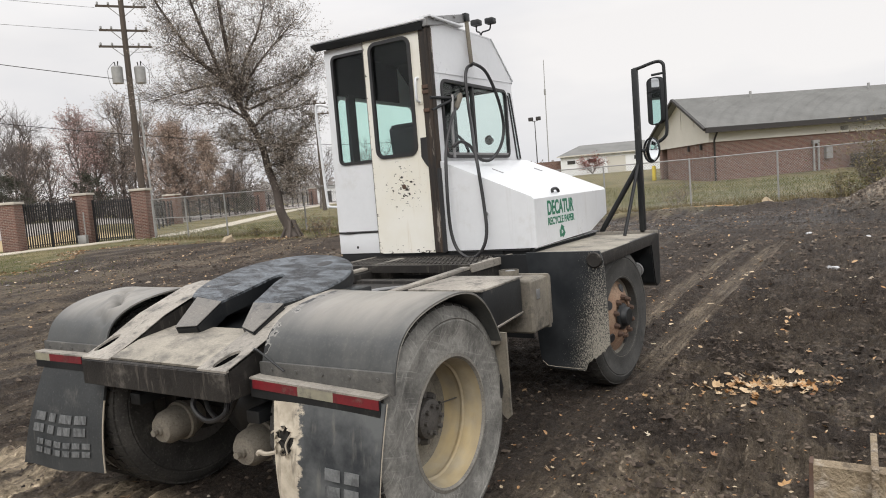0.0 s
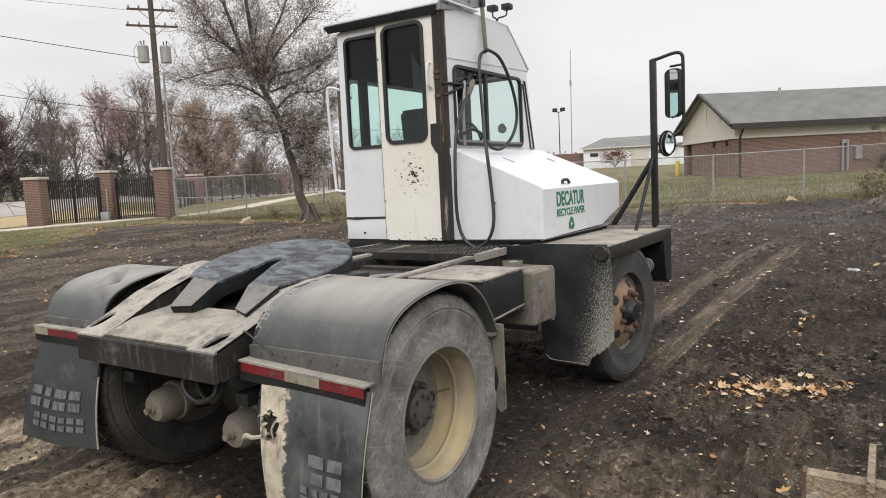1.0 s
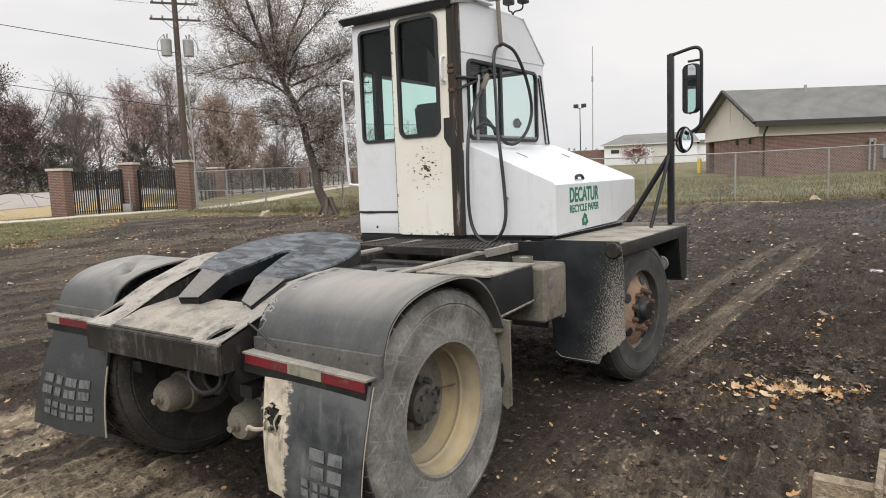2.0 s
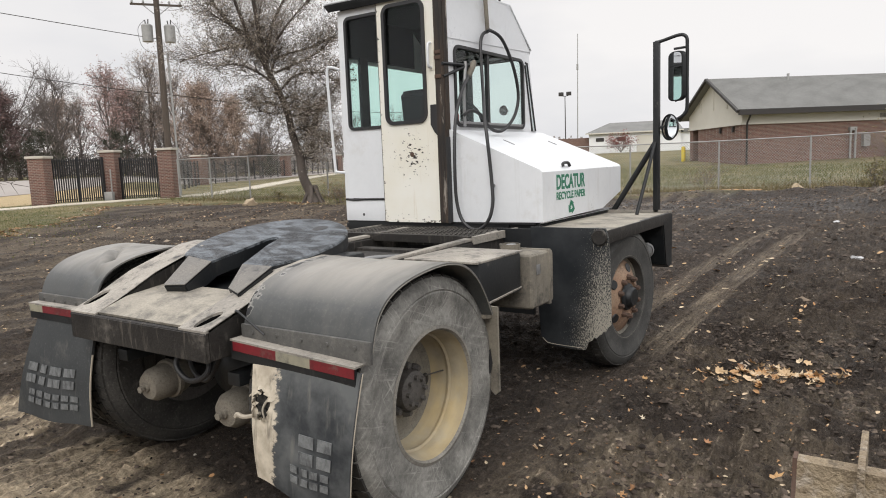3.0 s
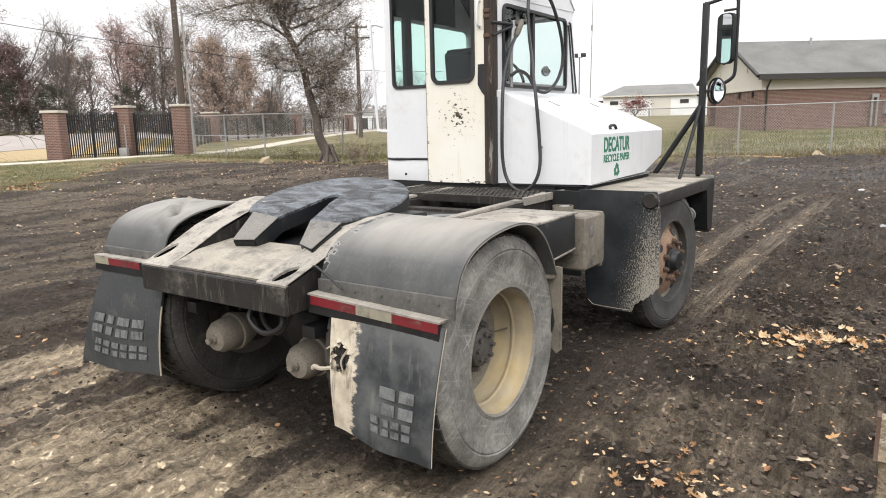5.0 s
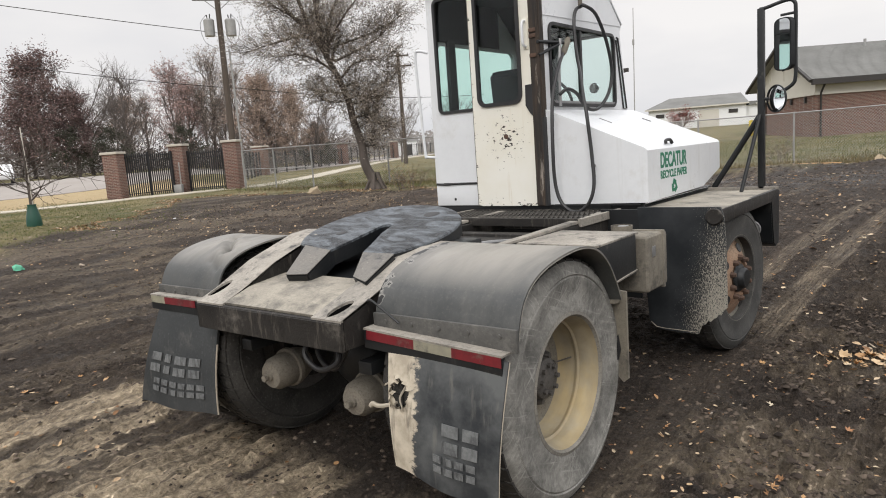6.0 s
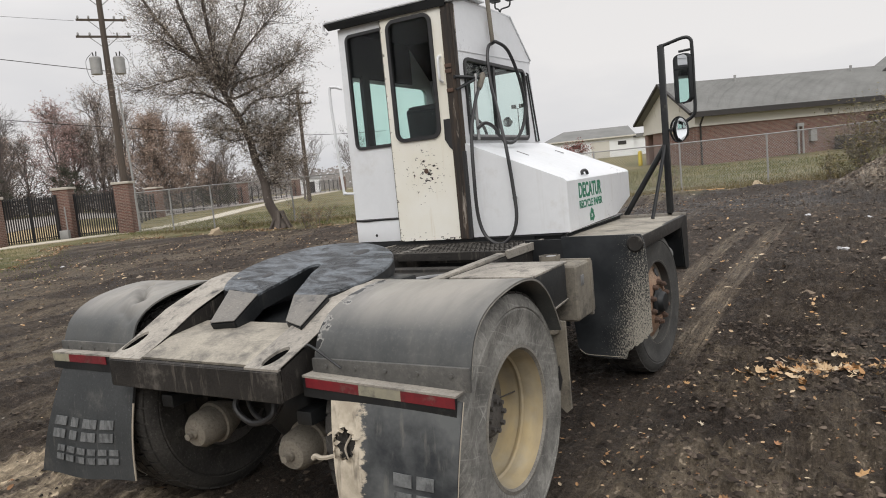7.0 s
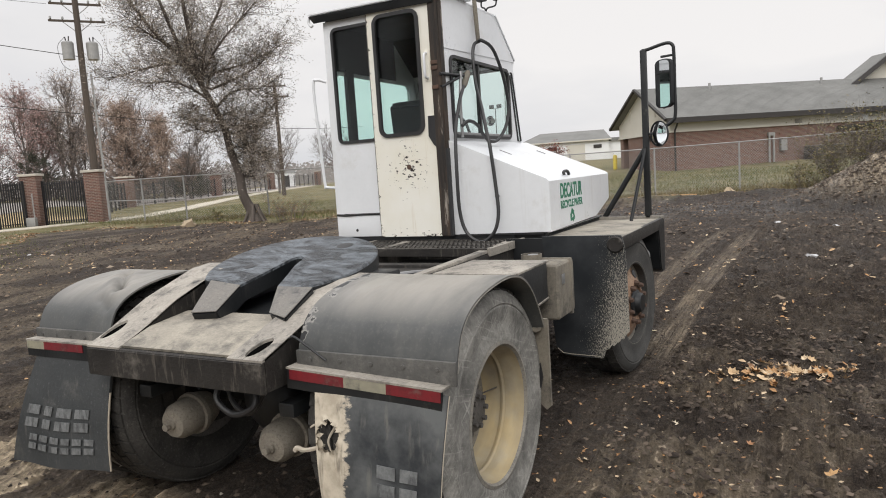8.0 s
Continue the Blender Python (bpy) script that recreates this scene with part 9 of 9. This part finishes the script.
# bushes and weeds along the fence
def weed_patch(name, seed, count, place, h, spread_, label, category="weeds", mat=None):
    rr = np.random.RandomState(seed)
    v, f = [], []
    spots_ = [place(rr) for _ in range(count)]
    zz = height(np.array([q[0] for q in spots_]), np.array([q[1] for q in spots_]))
    for (x, y), zg in zip(spots_, zz):
        z = float(zg) - 0.02
        hh = h * rr.uniform(0.35, 1.0)
        a, ln = rr.uniform(0, 6.28), spread_ * rr.uniform(0.1, 1) * hh
        dx, dy = math.cos(a) * ln, math.sin(a) * ln
        wd = rr.uniform(0.004, 0.012) * (0.6 + h * 0.5)
        n0 = len(v)
        b = a + 1.57
        ox, oy = math.cos(b) * wd, math.sin(b) * wd
        v += [(x - ox, y - oy, z), (x + ox, y + oy, z), (x + dx * 0.45 + ox, y + dy * 0.45 + oy, z + hh * 0.6), (x + dx * 0.45 - ox, y + dy * 0.45 - oy, z + hh * 0.6), (x + dx, y + dy, z + hh)]
        f += [(n0, n0 + 1, n0 + 2, n0 + 3), (n0 + 3, n0 + 2, n0 + 4)]
        for _k in range(2):
            s = rr.uniform(0.4, 1)
            cx_, cy_, cz_ = x + dx * s, y + dy * s, z + hh * s
            q = 0.025 * (0.5 + h)
            n0 = len(v)
            v += [(cx_, cy_, cz_), (cx_ + rr.normal(0, q), cy_ + rr.normal(0, q), cz_ + rr.normal(0, q)), (cx_ + rr.normal(0, q), cy_ + rr.normal(0, q), cz_ + rr.normal(0, q) + q)]
            f.append((n0, n0 + 1, n0 + 2))
    return scatter_mesh(name, v, f, mat or M_WEED, label, category)


weed_patch("weeds", 71, 5200, along(-7, 24.2, 9, 30.8, 0.7), 0.32, 0.6, "dry weeds along the chain-link fence")
weed_patch("weeds", 72, 3000, along(-24, 18.0, -12.5, 22.2, 0.6), 0.22, 0.6, "dry weeds along the chain-link fence")
weed_patch("grass_tufts", 73, 7000, along(-31, 12, -16.5, 5, 2.0), 0.08, 0.8, "short autumn grass tufts beside the mud", "grass", M_GRASS)
weed_patch("grass_tufts", 74, 16000, lambda r: (r.uniform(-14, 14), r.uniform(28, 40)), 0.22, 0.6, "short autumn grass behind the fence", "grass", M_GRASS)
weed_patch("grass_tufts", 75, 9000, lambda r: (r.uniform(-30, -14), r.uniform(18, 32)), 0.16, 0.6, "short autumn grass behind the fence", "grass", M_GRASS)
M_SCRUB = island("scrub_leaves", (0.12, 0.12, 0.05), (0.36, 0.28, 0.16), third=(0.21, 0.18, 0.085))
M_DRYLEAF = island("dry_shrub_leaves", (0.22, 0.16, 0.10), (0.40, 0.31, 0.20), third=(0.30, 0.22, 0.14))


def shrub(x, y, h, stems, seed, name, label, leafy, spread_, mat):
    t = thing(name, label, "bush", "", (x, y, gz(x, y) - 0.05))
    g = Grower(seed)
    for i in range(stems):
        a, off = g.rnd.uniform(0, 6.28), spread_ * g.rnd.random() ** 0.5
        c = Vector((off * math.cos(a), off * math.sin(a), 0))
        d = Vector((0.45 * math.cos(a), 0.45 * math.sin(a), g.rnd.uniform(0.7, 1.5))).normalized()
        g.branch(c, d, h * g.rnd.uniform(0.35, 0.75), 0.014, 2, dict(steps=3, wander=0.22, lift=0.02, leafdepth=2, leaves=leafy, fuzz=0.10, leafsize=0.085, kids=4, angle=(15, 50)))
    g.give(t, mat, M_TWIG)
    for o in t.children:
        tagged(o, kind="stuff")
    return t


shrub(3.7, 26.9, 2.5, 50, 81, "bush", "scrubby brown and green bush by the spoil heap", 2.6, 0.6, M_SCRUB)
shrub(4.9, 26.6, 2.2, 40, 82, "bush", "scrubby brown and green bush by the spoil heap", 2.6, 0.6, M_SCRUB)
shrub(2.6, 26.6, 0.9, 14, 86, "bush", "low scrubby bush by the fence", 3.0, 0.6, M_SCRUB)
shrub(-3.9, 27.6, 1.1, 9, 83, "dry_shrub", "thin dry shrub behind the chain-link fence", 1.5, 0.3, M_DRYLEAF)
shrub(-19.5, 18.6, 0.55, 4, 87, "bush", "small green shrub at the fence", 2.5, 0.10, M_SCRUB)
shrub(-15.2, 18.2, 0.9, 14, 84, "dry_shrub", "tuft of dry brown growth at the tree foot", 1.5, 0.5, M_DRYLEAF)
shrub(-12.6, 21.6, 1.7, 12, 88, "dry_shrub", "thin leafless shrub at the fence beside the cab", 0.8, 0.3, M_DRYLEAF)
rt = thing("red_shrub", "small red-leaved shrub in front of the white warehouse", "shrub", "", (-23.5, 74.0, land(-23.5, 74)))
g_ = Grower(31)
for i in range(9):
    a = i * 0.7
    g_.branch(Vector((0, 0, 0.1)), Vector((math.cos(a), math.sin(a), 1.0)).normalized(), 1.3, 0.04, 2, dict(steps=2, wander=0.15, lift=0.05, leafdepth=1, leaves=5, fuzz=0.2, leafsize=0.2, kids=4, angle=(20, 50)))
g_.give(rt, island("dark_red_leaves", (0.16, 0.05, 0.045), (0.30, 0.12, 0.10)), M_BARK)

# boards, plastic scraps and a rock
M_BOARD = surface("fresh_split_wood", (0.50, 0.30, 0.14), (0.38, 0.22, 0.10), 0.8, big=3, fine=30, relief=0.2, stretch=(0.3, 3, 3))
for x, y, ln, turn in ((-2.6, 24.6, 2.3, 8), (-2.0, 24.9, 1.5, -12), (-3.0, 24.5, 1.1, 20)):
    b = thing("wooden_board", "broken orange-brown wooden board lying at the yard edge", "board", "broken boards", (x, y, gz(x, y) + 0.05), turn)
    part("plank", box(-ln / 2, ln / 2, -0.08, 0.08, 0, 0.05, 0.008), M_BOARD, b)
M_SANDSTONE = surface("tan_sandstone", (0.42, 0.33, 0.22), (0.30, 0.24, 0.165), 0.9, big=6, fine=40, relief=0.5, dist=0.01)
M_PLASTIC = surface("crumpled_white_plastic", (0.52, 0.52, 0.53), (0.34, 0.33, 0.32), 0.4, relief=0.3, dist=0.01)
M_EARTH = surface("damp_dark_earth", (0.022, 0.017, 0.014), (0.07, 0.055, 0.043), 0.95, big=14, fine=90, amount=1.0, relief=1.0, dist=0.01)
rs = random.Random(4)


def scrap(x, y, s, name, label, mat, tall=0.35):
    t = thing(name, label, name.replace("_", " ").split()[-1], "litter scraps", (x, y, gz(x, y) - 0.01), rs.uniform(0, 360))
    bm = bmesh.new()
    bmesh.ops.create_icosphere(bm, subdivisions=2, radius=1.0)
    for v in bm.verts:
        k = 0.7 + 0.6 * rs.random()
        v.co = Vector((v.co.x * s * k, v.co.y * s * 0.6 * k, max(0, v.co.z + 0.3) * s * tall * k))
    part("crumpled_body", bm, mat, t)
    return t


for x, y, s in ((1.75, 14.3, 0.10), (2.35, 8.9, 0.09), (2.8, 13.4, 0.10), (-3.6, 25.0, 0.20), (3.4, 11.5, 0.05), (-14.9, 6.3, 0.08), (-15.9, 8.6, 0.09)):
    scrap(x, y, s, "plastic_scrap", "crumpled dirty white plastic scrap trodden into the mud", M_PLASTIC)
for x, y, s in ((-0.2, 25.6, 0.3), (-18.6, 16.3, 0.38)):
    scrap(x, y, s, "sandstone_rock", "tan rock lying at the yard edge", M_SANDSTONE, 0.6)
for x, y, s in ((2.95, 3.5, 0.11), (3.15, 3.3, 0.09)):
    scrap(x, y, s, "earth_lump", "large lump of dark earth on the mud", M_EARTH, 0.7)
M_GREENSCRAP = surface("crumpled_green_plastic", (0.10, 0.42, 0.26), (0.16, 0.5, 0.34), 0.4, relief=0.3, dist=0.01)
scrap(-10.2, 2.4, 0.09, "plastic_scrap", "crumpled bright green plastic scrap on the mud", M_GREENSCRAP, 0.8)
